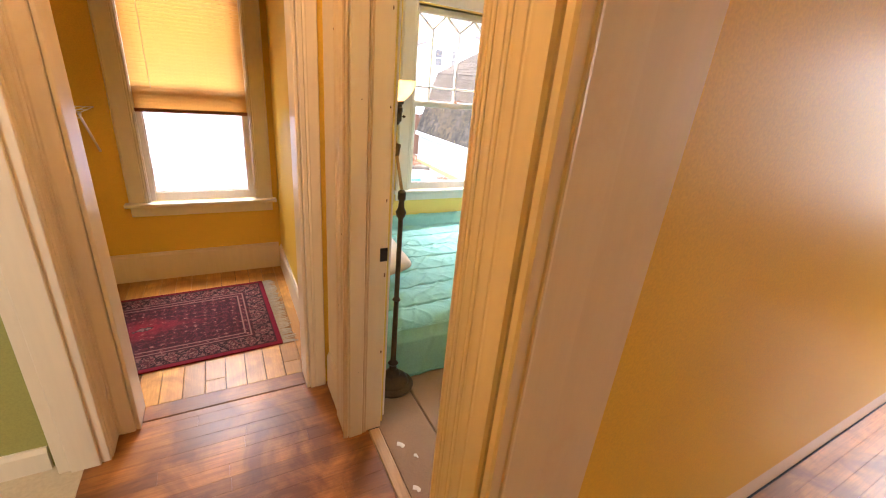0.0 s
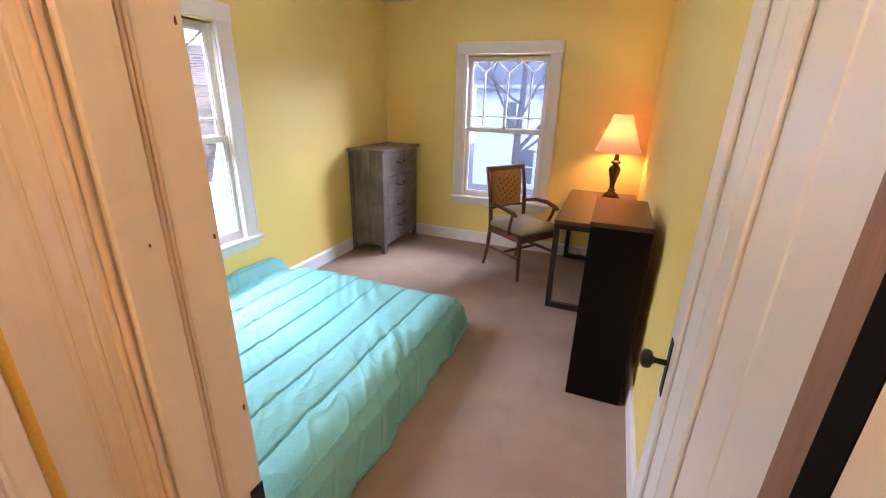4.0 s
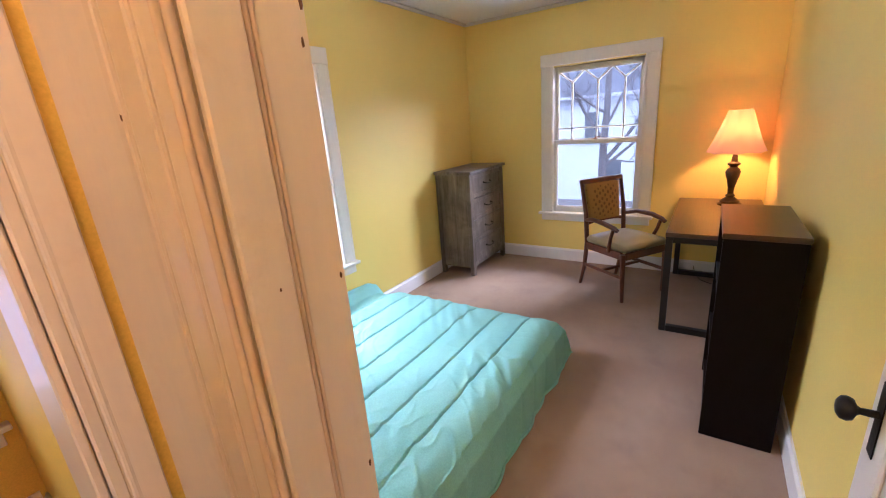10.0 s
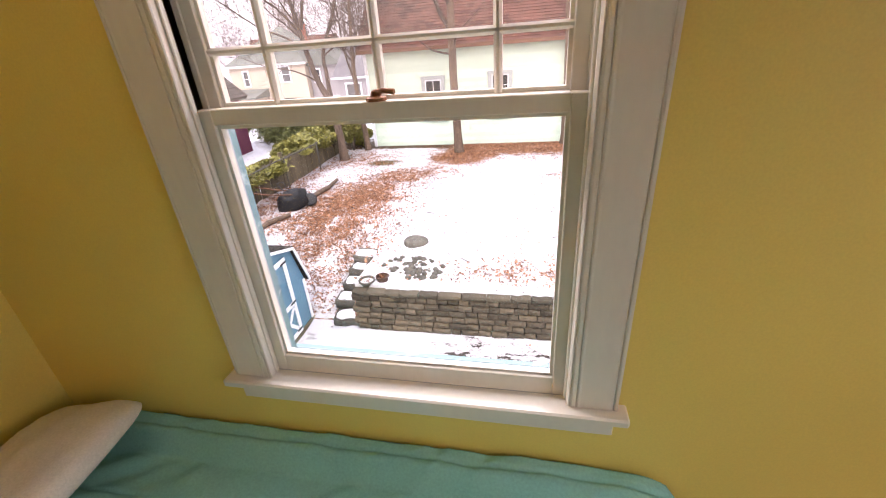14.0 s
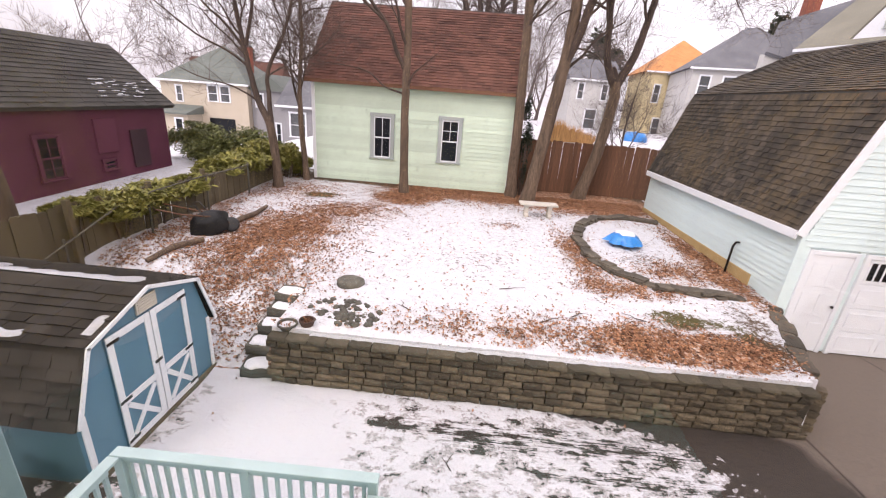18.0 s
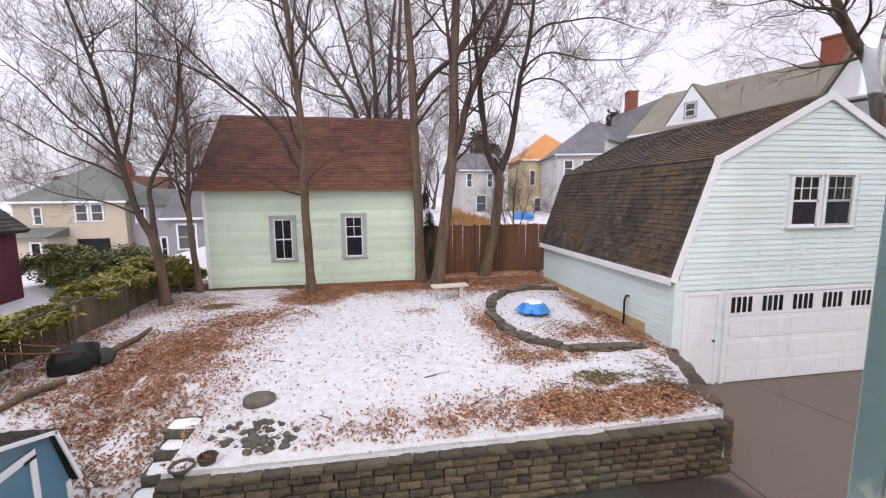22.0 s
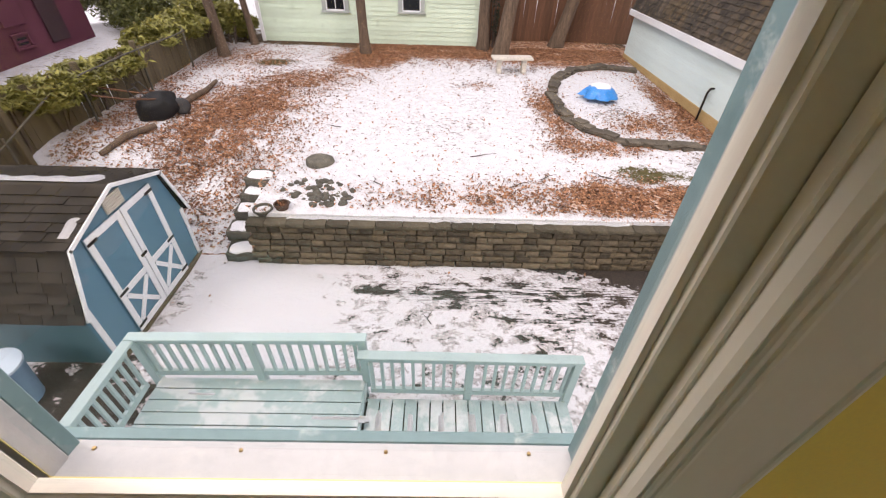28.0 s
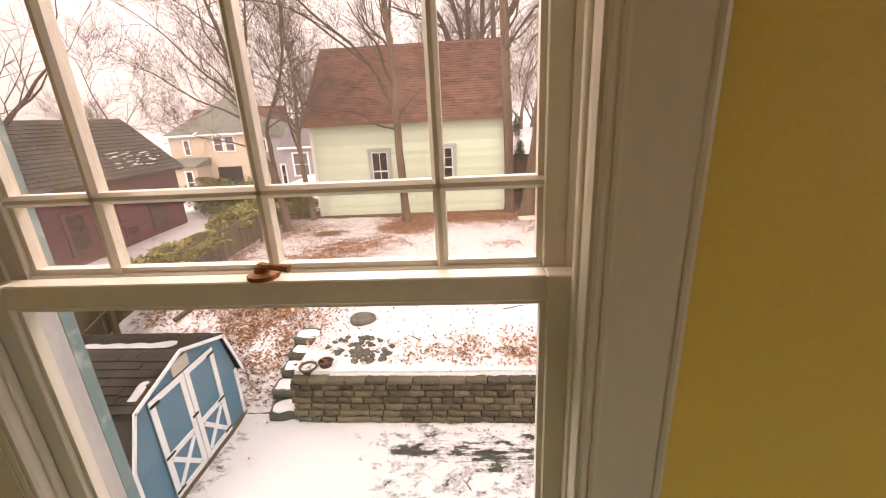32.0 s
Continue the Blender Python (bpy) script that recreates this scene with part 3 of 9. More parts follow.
# ---- windows ----
def sash(parent, name, w, z0, z1, y0, t, stile, bottom, top, material, pane="glass"):
    """One sash: stiles and rails with a stepped inner bead, and its pane."""
    s = part(name, box_bm(-w / 2, -w / 2 + stile, y0, y0 + t, z0, z1, 0.002), material, parent)
    part("stile", box_bm(w / 2 - stile, w / 2, y0, y0 + t, z0, z1, 0.002), material, s)
    part("rail", box_bm(-w / 2 + stile, w / 2 - stile, y0, y0 + t, z0, z0 + bottom, 0.002), material, s)
    part("rail", box_bm(-w / 2 + stile, w / 2 - stile, y0, y0 + t, z1 - top, z1, 0.002), material, s)
    b = 0.008
    bm = bmesh.new()
    for x0, x1, a, c in ((-w / 2 + stile, -w / 2 + stile + b, z0 + bottom, z1 - top), (w / 2 - stile - b, w / 2 - stile, z0 + bottom, z1 - top),
                         (-w / 2 + stile + b, w / 2 - stile - b, z0 + bottom, z0 + bottom + b), (-w / 2 + stile + b, w / 2 - stile - b, z1 - top - b, z1 - top)):
        box(bm, x0, x1, y0 + 0.009, y0 + t - 0.006, a, c)
    part("glazing_bead", bm, material, s)
    p = part("pane", box_bm(-w / 2 + stile, w / 2 - stile, y0 + t * 0.55, y0 + t * 0.55 + 0.003, z0 + bottom, z1 - top), M[pane], s)
    p.visible_shadow = False
    return s


def sash_window(name, x, y, rz, label, w=0.87, z0=0.545, z1=2.045, casing=0.125, diamond=True, low_pane="glass", up_pane="dusty_glass"):
    """A double-hung window; the origin lies on the inner wall face under its middle, the outside towards +y."""
    o = thing(name, x, y, 0, rz, label, "window", kind="structure")
    h, c, tr = w / 2, casing, M["trim_in"]
    mid = 1.305
    part("casing", fluted(c, z1 + 0.012 - (z0 + 0.012), 0.024, ((0.07, 0.04), (0.80, 0.035), (0.92, 0.035))), tr, o, at=pose(-h - c + 0.008, 0, z0 + 0.012))
    part("casing", fluted(c, z1 + 0.012 - (z0 + 0.012), 0.024, ((0.06, 0.035), (0.18, 0.035), (0.91, 0.04))), tr, o, at=pose(h - 0.008, 0, z0 + 0.012))
    part("head_casing", box_bm(-h - c + 0.004, h + c - 0.004, -0.027, -0.001, z1 + 0.013, z1 + 0.125, 0.003), tr, o)
    part("stool", box_bm(-h - c - 0.018, h + c + 0.018, -0.055, 0.018, z0 - 0.015, z0 + 0.011, 0.005), tr, o)
    part("apron", box_bm(-h - c + 0.01, h + c - 0.01, -0.02, -0.001, z0 - 0.085, z0 - 0.016, 0.003), tr, o)
    for s in (-1, 1):
        a, b = sorted((s * h, s * (h + 0.02)))
        part("jamb", box_bm(a, b, 0.001, 0.074, z0, z1), tr, o)
        a, b = sorted((s * (h - 0.014), s * h))
        part("inner_stop", box_bm(a, b, -0.003, 0.012, z0 + 0.012, z1 - 0.002, 0.002), tr, o)
        part("parting_bead", box_bm(a, b, 0.047, 0.053, z0 + 0.012, z1 - 0.002), tr, o)
        a, b = sorted((s * (h + 0.0), s * (h + 0.03)))
        part("storm_track", box_bm(a, b, 0.0745, 0.112, z0 - 0.02, z1 + 0.02, 0.002), M["snow_paint"], o)
        a, b = sorted((s * (h + 0.004), s * (h + 0.11)))
        part("outer_casing", box_bm(a, b, 0.1125, 0.142, z0 - 0.04, z1 + 0.09, 0.003), M["blue_trim"], o, "weathered blue exterior casing")
    part("outer_casing", box_bm(-h - 0.11, h + 0.11, 0.1125, 0.142, z1 + 0.0905, z1 + 0.19, 0.003), M["blue_trim"], o, "weathered blue exterior casing")
    part("head_jamb", box_bm(-h, h, 0.001, 0.092, z1, z1 + 0.02), tr, o)
    part("outer_sill", extrude_profile([(0.018, z0 - 0.02), (0.018, z0 + 0.004), (0.145, z0 - 0.018), (0.145, z0 - 0.04)], 2 * h + 0.03, "x"), M["snow_paint"], o, at=pose(-h - 0.015, 0, 0))
    part("sill_edge", box_bm(-h - 0.11, h + 0.11, 0.1455, 0.17, z0 - 0.05, z0 - 0.017, 0.003), M["blue_trim"], o)
    for i in range(4):
        part("screw", lathe([(0.004, 0), (0.0035, 0.002), (0.0015, 0.003)], 8), M["brass"], o, at=pose(-h + 0.03 + i * (2 * h - 0.1) / 3.0, 0.128, z0 - 0.0142))
    low = sash(o, "lower_sash", 2 * h - 0.003, z0 + 0.012, mid + 0.018, 0.013, 0.033, 0.042, 0.058, 0.036, tr, low_pane)
    up = sash(o, "upper_sash", 2 * h - 0.003, mid - 0.018, z1 - 0.002, 0.054, 0.033, 0.042, 0.036, 0.045, tr, up_pane)
    part("latch", lathe([(0.022, 0), (0.022, 0.006), (0.012, 0.009), (0.01, 0.018), (0.004, 0.022)], 12), M["rust"], low, "rust-brown sash lock", at=pose(0.0, 0.03, mid + 0.0185))
    lv = bmesh.new()
    tube(lv, [(0.0, 0, 0.016), (0.02, -0.012, 0.02), (0.045, -0.014, 0.017)], [0.006, 0.005, 0.006], 8)
    part("latch_lever", lv, M["rust"], low, at=pose(0.0, 0.03, mid + 0.0185))
    if diamond:
        gx0, gx1, gz0, gz1 = -h + 0.043, h - 0.043, mid + 0.018, z1 - 0.047
        xs = [gx0 + (gx1 - gx0) * k for k in (0.18, 0.5, 0.82)]
        tops = [gx0, gx0 + (gx1 - gx0) * 0.33, gx0 + (gx1 - gx0) * 0.67, gx1]
        zv, zh, r = gz1 - 0.11, gz0 + 0.115, 0.0085

        def bar(p, q, nm="muntin"):
            d = Vector((q[0] - p[0], 0, q[1] - p[1]))
            bm = extrude_profile([(-r, -0.010), (-r * 0.35, -0.017), (r * 0.35, -0.017), (r, -0.010), (r, 0.008), (-r, 0.008)], d.length, "x")
            for v in bm.verts:
                v.co = Vector((v.co.x, v.co.z, v.co.y))
            bmesh.ops.recalc_face_normals(bm, faces=bm.faces[:])
            part(nm, bm, tr, up, at=pose(p[0], 0.054 + 0.02, p[1], 0, -math.degrees(math.atan2(d.z, d.x)), 0))

        for k, xm in enumerate(xs):
            bar((xm, gz0), (xm, zv))
            bar((xm, zv), (tops[k], gz1))
            bar((xm, zv), (tops[k + 1], gz1))
        bar((gx0, zh), (gx1, zh))
    return o


sash_window("window_1", 2.09, 3.39, 0, "white double-hung sash window with diamond muntins and rusty latch over the bed")
sash_window("window_2", 4.78, 1.965, -90, "white double-hung sash window with diamond muntins behind the chair", low_pane="view_dimming_glass", up_pane="view_dimming_glass")
win3 = sash_window("window_3", 0.0575, 3.27, 0, "white alcove sash window with an amber blind half lowered", 0.665, 0.56, 2.0, 0.115, False, "glare_glass")
for i in range(40):
    bm = box_bm(-0.315, 0.315, -0.012, 0.012, -0.0006, 0.0006)
    part("blind_slat", bm, M["blind"], win3, at=pose(0, 0.0, 1.187 + i * 0.0205, 57))
part("blind_rail", box_bm(-0.318, 0.318, -0.010, 0.010, 1.155, 1.178, 0.003), M["rust"], win3, "brown wooden bottom rail")
part("blind_head", box_bm(-0.318, 0.318, -0.010, 0.011, 1.99, 1.999), M["rust"], win3)
cord = bmesh.new()
tube(cord, [(-0.22, -0.016, 1.99), (-0.218, -0.018, 1.5), (-0.214, -0.018, 1.3)], 0.002, 6)
part("blind_cord", cord, M["white_plastic"], win3)

# ---- bedroom floor and furniture ----
def carpet_material():
    m, t, b = nodes_of("taupe_carpet")
    pile = noise_tex(t, 420, 3)
    broad = noise_tex(t, 1.6, 5)
    stain = noise_tex(t, 5.5, 6, None, 0.65)
    col = ramp(t, broad, [(0.3, (0.255, 0.163, 0.098)), (0.7, (0.385, 0.268, 0.175))])
    col = mixc(t, ramp(t, stain, [(0.52, (0, 0, 0)), (0.72, (0.7, 0.7, 0.7))]), col, (0.225, 0.15, 0.102))
    col = mixc(t, 0.3, col, ramp(t, pile, [(0.35, (0.18, 0.115, 0.085)), (0.65, (0.50, 0.375, 0.295))]))
    t.links.new(col, b.inputs["Base Color"])
    b.inputs["Roughness"].default_value = 0.95
    b.inputs["Specular IOR Level"].default_value = 0.1
    b.inputs["Sheen Weight"].default_value = 0.08
    add_bump(t, b, pile, 0.5, 0.006)
    return m


M["carpet"] = carpet_material()
solid("floor_carpet", box_bm(0.94, 4.78, 0.53, 3.39, -0.018, 0.0, 0.004), M["carpet"], "worn taupe wall-to-wall carpet", "carpet")
solid("floor_carpet_strip", box_bm(0.705, 0.933, 0.53, 3.39, -0.018, -0.001, 0.004), M["carpet"], "pinkish taupe carpet strip by the door", "carpet")
solid("threshold", box_bm(0.655, 0.703, 0.613, 1.367, -0.018, 0.004, 0.004), M["threshold"], "worn pale wooden threshold", "threshold")
for px, py, s in ((0.76, 1.24, 0.022), (0.80, 1.16, 0.014), (0.74, 1.02, 0.02)):
    bm = lathe([(s, 0), (s * 0.9, 0.0012), (s * 0.3, 0.0016)], 9)
    for v in bm.verts:
        v.co.x *= 0.55 + 0.3 * math.sin(v.co.y * 300)
    tagged(new("paint_spot", mesh_of("paint_spot", bm, M["sheet"])), "dried white paint spot on the carpet", "stain").matrix_world = pose(px, py, -0.0005, 0, 0, 20)


def smoothstep(f):
    f = min(1.0, max(0.0, f))
    return f * f * (3 - 2 * f)


def comforter():
    """The quilt over the mattress: a grid laid over the top and down the sides, with quilted channels and creases."""
    x0, x1, y0, y1, top = 0.86, 2.80, 1.72, 3.355, 0.29
    nx, ny = 260, 430
    drop = 0.30
    us = np.linspace(-0.02, (x1 - x0) + drop + 0.02, nx)
    vs = np.linspace(-drop - 0.02, (y1 - y0) + 0.02, ny)
    bm = bmesh.new()
    grid = []
    for u in us:
        row = []
        for v in vs:
            over_x = max(0.0, u - (x1 - x0))
            over_y = max(0.0, -v)
            x, y, z = x0 + min(u, x1 - x0), y0 + max(v, 0.0), top
            soft = 0.05
            n1 = noise.noise(Vector((x * 2.2, y * 2.6, 0.3)))
            n2 = noise.noise(Vector((x * 6 + y * 3, y * 7 - x * 2, 1.7)))
            fold = abs(noise.noise(Vector((x * 9.0 + y * 5.0, (y - 0.55 * x) * 3.0, 4.1))))
            crease = noise.noise(Vector(((x + 0.8 * y) * 2.0, (y - 0.7 * x) * 14.0, 9.0)))
            q = (v + 0.02) / 0.205
            groove = math.exp(-((q - round(q) + 0.03 * n2) * 0.205 / 0.0065) ** 2)
            puff = math.cos(2 * math.pi * (q - round(q)))
            rumple = max(0.0, min(1.0, 0.75 - 0.45 * u + 0.9 * noise.noise(Vector((x * 1.7, y * 1.7, 6.0)))))
            r1 = abs(noise.noise(Vector(((x + 0.5 * y) * 3.2, (y - 0.9 * x) * 6.5, 2.2))))
            r2 = abs(noise.noise(Vector(((x - 0.7 * y) * 5.0 + n2 * 0.4, (y + 0.5 * x) * 8.0, 5.5))))
            ridge = (math.exp(-(r1 / 0.10) ** 2) + 0.6 * math.exp(-(r2 / 0.12) ** 2)) * rumple
            if over_x <= 0 and over_y <= 0:
                edge = min((x1 - x0) - u, v)
                z -= 0.035 * math.exp(-edge / soft)
                z += 0.010 * n1 + 0.004 * n2 + 0.0015 * max(0, 0.10 - fold) / 0.10 + 0.021 * crease * max(0.0, n1 + 0.4) + 0.010 * ridge - 0.011 * groove - 0.004 * puff
                z += 0.082 * smoothstep((v - 1.545) / 0.06) - 0.05 * smoothstep((v - 1.30) / 0.22)
                z -= 0.03 * max(0.0, 1 - (u / 0.5)) * 0.6
            else:
                far = max(over_x, over_y)
                z = top - 0.035 - far * 0.93
                wave = 0.009 * math.sin((x if over_y > over_x else y) * 13 + 2 * n1) + 0.02 * n2
                push = 0.035 + 0.045 * (far / drop) + wave * (far / drop)
                if over_x > 0:
                    x += push * min(1, over_x / 0.06)
                if over_y > 0:
                    y -= push * min(1, over_y / 0.06)
                if over_x > 0 and over_y > 0:
                    z = top - 0.035 - 0.93 * math.hypot(over_x, over_y) * 0.85
                cross = (x if over_y > over_x else y) / 0.19
                x += -0.006 * groove if over_x > 0 else 0
                g2 = math.exp(-((cross + far * 2.2) - round(cross + far * 2.2)) ** 2 * 180)
                y += 0.006 * g2 if over_y > 0 else 0
                z += (0.082 * smoothstep((v - 1.545) / 0.06) - 0.05 * smoothstep((v - 1.30) / 0.22)) * max(0.0, 1 - over_x / 0.2)
                z = max(z, 0.006 + 0.012 * abs(n2))
            under = (x - (0.012 if over_x > 0 else 0), y + (0.012 if over_y > 0 else 0), z - (0.012 if over_x <= 0 and over_y <= 0 else 0.0))
            row.append((bm.verts.new((x, y, z)), bm.verts.new(under)))
        grid.append(row)
    for i in range(nx - 1):
        for j in range(ny - 1):
            q = (grid[i][j], grid[i + 1][j], grid[i + 1][j + 1], grid[i][j + 1])
            bm.faces.new([c[0] for c in q])
            bm.faces.new([c[1] for c in reversed(q)])
    rim = [grid[i][0] for i in range(nx)] + [grid[-1][j] for j in range(1, ny)] + [grid[i][-1] for i in range(nx - 2, -1, -1)] + [grid[0][j] for j in range(ny - 2, 0, -1)]
    for a, c in zip(rim, rim[1:] + rim[:1]):
        bm.faces.new((a[1], c[1], c[0], a[0]))
    hem = bmesh.new()
    edge = [grid[i][0][0].co for i in range(0, nx, 3)] + [grid[-1][j][0].co for j in range(1, ny, 3)]
    tube(hem, [tuple(p) for p in edge], 0.0055, 6)
    return bm, hem


bed = thing("mattress", 1.83, 2.54, 0, 0, "low mattress lying straight on the carpet", "mattress")
part("mattress_body", box_bm(-1.02, 0.94, -0.79, 0.80, 0.03, 0.205, 0.04), M["sheet"], bed)
part("mattress_base", box_bm(-1.02, 0.93, -0.78, 0.79, 0.0, 0.03, 0.01), M["linen"], bed)
quilt_bm, hem_bm = comforter()
quilt = tagged(new("comforter", mesh_of("comforter", quilt_bm, M["aqua"], 180)), "rumpled aqua quilted comforter spread over the mattress", "bedding")
part("hem", hem_bm, M["aqua"], quilt, "sewn round hem", 60)
for sx, sy, rz in ((2.885, 1.66, 20), (2.87, 3.22, 60)):
    bm = bmesh.new()
    pts = [(0, 0, 0.002), (0.10, -0.03, 0.004), (0.13, 0.06, 0.012), (0.05, 0.12, 0.03), (-0.03, 0.07, 0.05)]
    f = bm.faces.new([bm.verts.new(p) for p in pts])
    bmesh.ops.solidify(bm, geom=[f], thickness=0.004)
    tagged(new("bed_sheet_corner", mesh_of("bed_sheet_corner", bm, M["sheet"])), "white sheet corner poking out under the comforter", "bedding").matrix_world = pose(sx - 0.05, sy, 0.002, 0, 0, rz)


def pillow(label, x, y, z, rx, ry, rz, mat, lx=0.46, ly=0.66):
    bm = bmesh.new()
    bmesh.ops.create_grid(bm, x_segments=26, y_segments=34, size=1.0)
    top = [v for v in bm.verts]
    for v in top:
        a, b = v.co.x, v.co.y
        th = 0.085 * ((1 - a * a) * (1 - b * b)) ** 0.45
        pinch = (1 - 0.13 * (a * b) ** 4) * (1 - 0.07 * (abs(a) ** 3 * (1 - abs(b)) + abs(b) ** 3 * (1 - abs(a))))
        n = 0.008 * noise.noise(Vector((a * 3, b * 3, 2 + x))) + 0.006 * noise.noise(Vector((a * 8 + b * 4, b * 6, x)))
        v.co = Vector((a * lx / 2 * pinch, b * ly / 2 * pinch, th + n * (1 - max(abs(a), abs(b)) ** 4)))
    d = bmesh.ops.duplicate(bm, geom=bm.verts[:] + bm.edges[:] + bm.faces[:])
    low = [g for g in d["geom"] if isinstance(g, bmesh.types.BMVert)]
    for v in low:
        v.co.z = -0.55 * v.co.z
    bmesh.ops.reverse_faces(bm, faces=[g for g in d["geom"] if isinstance(g, bmesh.types.BMFace)])
    bmesh.ops.remove_doubles(bm, verts=bm.verts[:], dist=0.0015)
    ob = tagged(new("pillow", mesh_of("pillow", bm, mat, 180)), label, "pillow", "pillows on the bed")
    ob.matrix_world = pose(x, y, z, rx, ry, rz)


pillow("beige cotton pillow leaning at the head of the bed", 1.00, 3.02, 0.365, 3, -11, 4, M["linen"])
pillow("beige cotton pillow leaning at the head of the bed", 0.99, 2.40, 0.37, -4, -14, -6, M["linen"])


def dresser():
    o = thing("dresser", 4.325, 3.17, 0, 0, "weathered grey driftwood dresser with four drawers and black pulls", "dresser")
    w, d, h = 0.395, 0.205, 1.11
    g = M["driftwood"]
    for sx in (-1, 1):
        for sy in (-1, 1):
            x, y = sx * (w - 0.025), sy * (d - 0.022)
            part("leg", box_bm(x - 0.025, x + 0.025, y - 0.022, y + 0.022, 0, h - 0.03, 0.003), g, o)
        part("side_panel", box_bm(sx * (w - 0.012) - 0.008, sx * (w - 0.012) + 0.008, -d + 0.045, d - 0.045, 0.09, h - 0.03), g, o)
    part("top", box_bm(-w - 0.022, w + 0.022, -d - 0.022, d + 0.005, h - 0.03, h, 0.004), g, o)
    part("back_panel", box_bm(-w + 0.05, w - 0.05, d - 0.03, d - 0.02, 0.09, h - 0.03), g, o)
    part("apron", extrude_profile([(-w + 0.05, 0.07), (-w + 0.05, 0.14), (w - 0.05, 0.14), (w - 0.05, 0.07), (w - 0.1, 0.095), (-w + 0.1, 0.095)], 0.018, "y"), g, o, at=pose(0, -d + 0.008, 0))
    hs = [(0.145, 0.365), (0.375, 0.595), (0.605, 0.82), (0.83, 1.07)]
    for z0, z1 in hs:
        f = part("drawer", box_bm(-w + 0.054, w - 0.054, -d + 0.012, -d + 0.03, z0, z1, 0.002), g, o)
        rail = 0.04
        bm = bmesh.new()
        for a in ((-w + 0.054, w - 0.054, z0, z0 + rail), (-w + 0.054, w - 0.054, z1 - rail, z1), (-w + 0.054, -w + 0.054 + rail, z0 + rail, z1 - rail), (w - 0.054 - rail, w - 0.054, z0 + rail, z1 - rail)):
            box(bm, a[0], a[1], -d + 0.002, -d + 0.012, a[2], a[3], 0.002)
        part("drawer_frame", bm, g, f)
        zc = (z0 + z1) / 2 + 0.01
        bm = bmesh.new()
        tube(bm, [(-0.075, -d + 0.01, zc), (-0.072, -d - 0.015, zc - 0.004), (-0.04, -d - 0.022, zc - 0.014), (0.04, -d - 0.022, zc - 0.014), (0.072, -d - 0.015, zc - 0.004), (0.075, -d + 0.01, zc)], 0.0065, 8)
        part("handle", bm, M["iron"], f, "black iron pull", 60)
        for s in (-1, 1):
            part("handle_plate", lathe([(0.013, 0), (0.011, 0.004), (0.006, 0.006)], 10), M["iron"], f, at=pose(s * 0.075, -d + 0.011, zc, 90))
    return o


dresser()


def desk():
    o = thing("desk", 4.105, 0.86, 0, 0, "brown-topped writing desk on dark square metal loop legs", "desk")
    part("tabletop", box_bm(-0.655, 0.655, -0.31, 0.31, 0.722, 0.752, 0.003), M["desk_top"], o)
    for s in (-1, 1):
        x = s * 0.625
        for a in (-0.285, 0.285):
            part("leg", box_bm(x - 0.022, x + 0.022, a - 0.022, a + 0.022, 0.0, 0.721, 0.002), M["graphite"], o)
        part("foot_bar", box_bm(x - 0.022, x + 0.022, -0.262, 0.262, 0.0, 0.044, 0.002), M["graphite"], o)
        part("top_bar", box_bm(x - 0.022, x + 0.022, -0.262, 0.262, 0.68, 0.7205, 0.002), M["graphite"], o)
    part("apron_bar", box_bm(-0.60, 0.60, 0.265, 0.30, 0.68, 0.7205, 0.002), M["graphite"], o)
    part("back_stretcher", box_bm(-0.60, 0.60, -0.30, -0.27, 0.68, 0.7205, 0.002), M["graphite"], o)


desk()


def bookcase():
    o = thing("bookcase", 2.725, 0.733, 0, 0, "low espresso-brown bookcase standing against the wall", "bookcase")
    e = M["espresso"]
    for s in (-1, 1):
        part("side_panel", box_bm(s * 0.308 - 0.01, s * 0.308 + 0.01, -0.145, 0.145, 0, 1.022, 0.002), e, o)
    part("top", box_bm(-0.322, 0.322, -0.149, 0.149, 1.0225, 1.047, 0.002), M["shelf_top"], o)
    for z in (0.06, 0.38, 0.70):
        part("shelf", box_bm(-0.297, 0.297, -0.13, 0.14, z, z + 0.018, 0.001), e, o)
    part("back_panel", box_bm(-0.297, 0.297, -0.143, -0.135, 0.0, 1.02), e, o)
    part("plinth", box_bm(-0.297, 0.297, 0.115, 0.13, 0.0, 0.059), e, o)


bookcase()


def fabric():
    m, t, b = nodes_of("gold_patterned_fabric")
    co = t.nodes.new("ShaderNodeTexCoord").outputs["Object"]
    mp = t.nodes.new("ShaderNodeMapping")
    mp.inputs["Scale"].default_value = (24, 24, 19)
    mp.inputs["Rotation"].default_value = (0, radians(28), 0)
    t.links.new(co, mp.inputs[0])
    v = t.nodes.new("ShaderNodeTexVoronoi")
    v.inputs["Scale"].default_value = 1.0
    v.inputs["Randomness"].default_value = 0.15
    t.links.new(mp.outputs[0], v.inputs["Vector"])
    weave = noise_tex(t, 300, 3)
    col = ramp(t, v.outputs["Distance"], [(0.22, (0.12, 0.055, 0.012)), (0.34, (0.36, 0.21, 0.05))])
    col = mixc(t, 0.3, col, ramp(t, weave, [(0.3, (0.2, 0.11, 0.025)), (0.7, (0.46, 0.29, 0.08))]))
    t.links.new(col, b.inputs["Base Color"])
    b.inputs["Roughness"].default_value = 0.85
    add_bump(t, b, weave, 0.3, 0.003)
    return m


M["fabric"] = fabric()


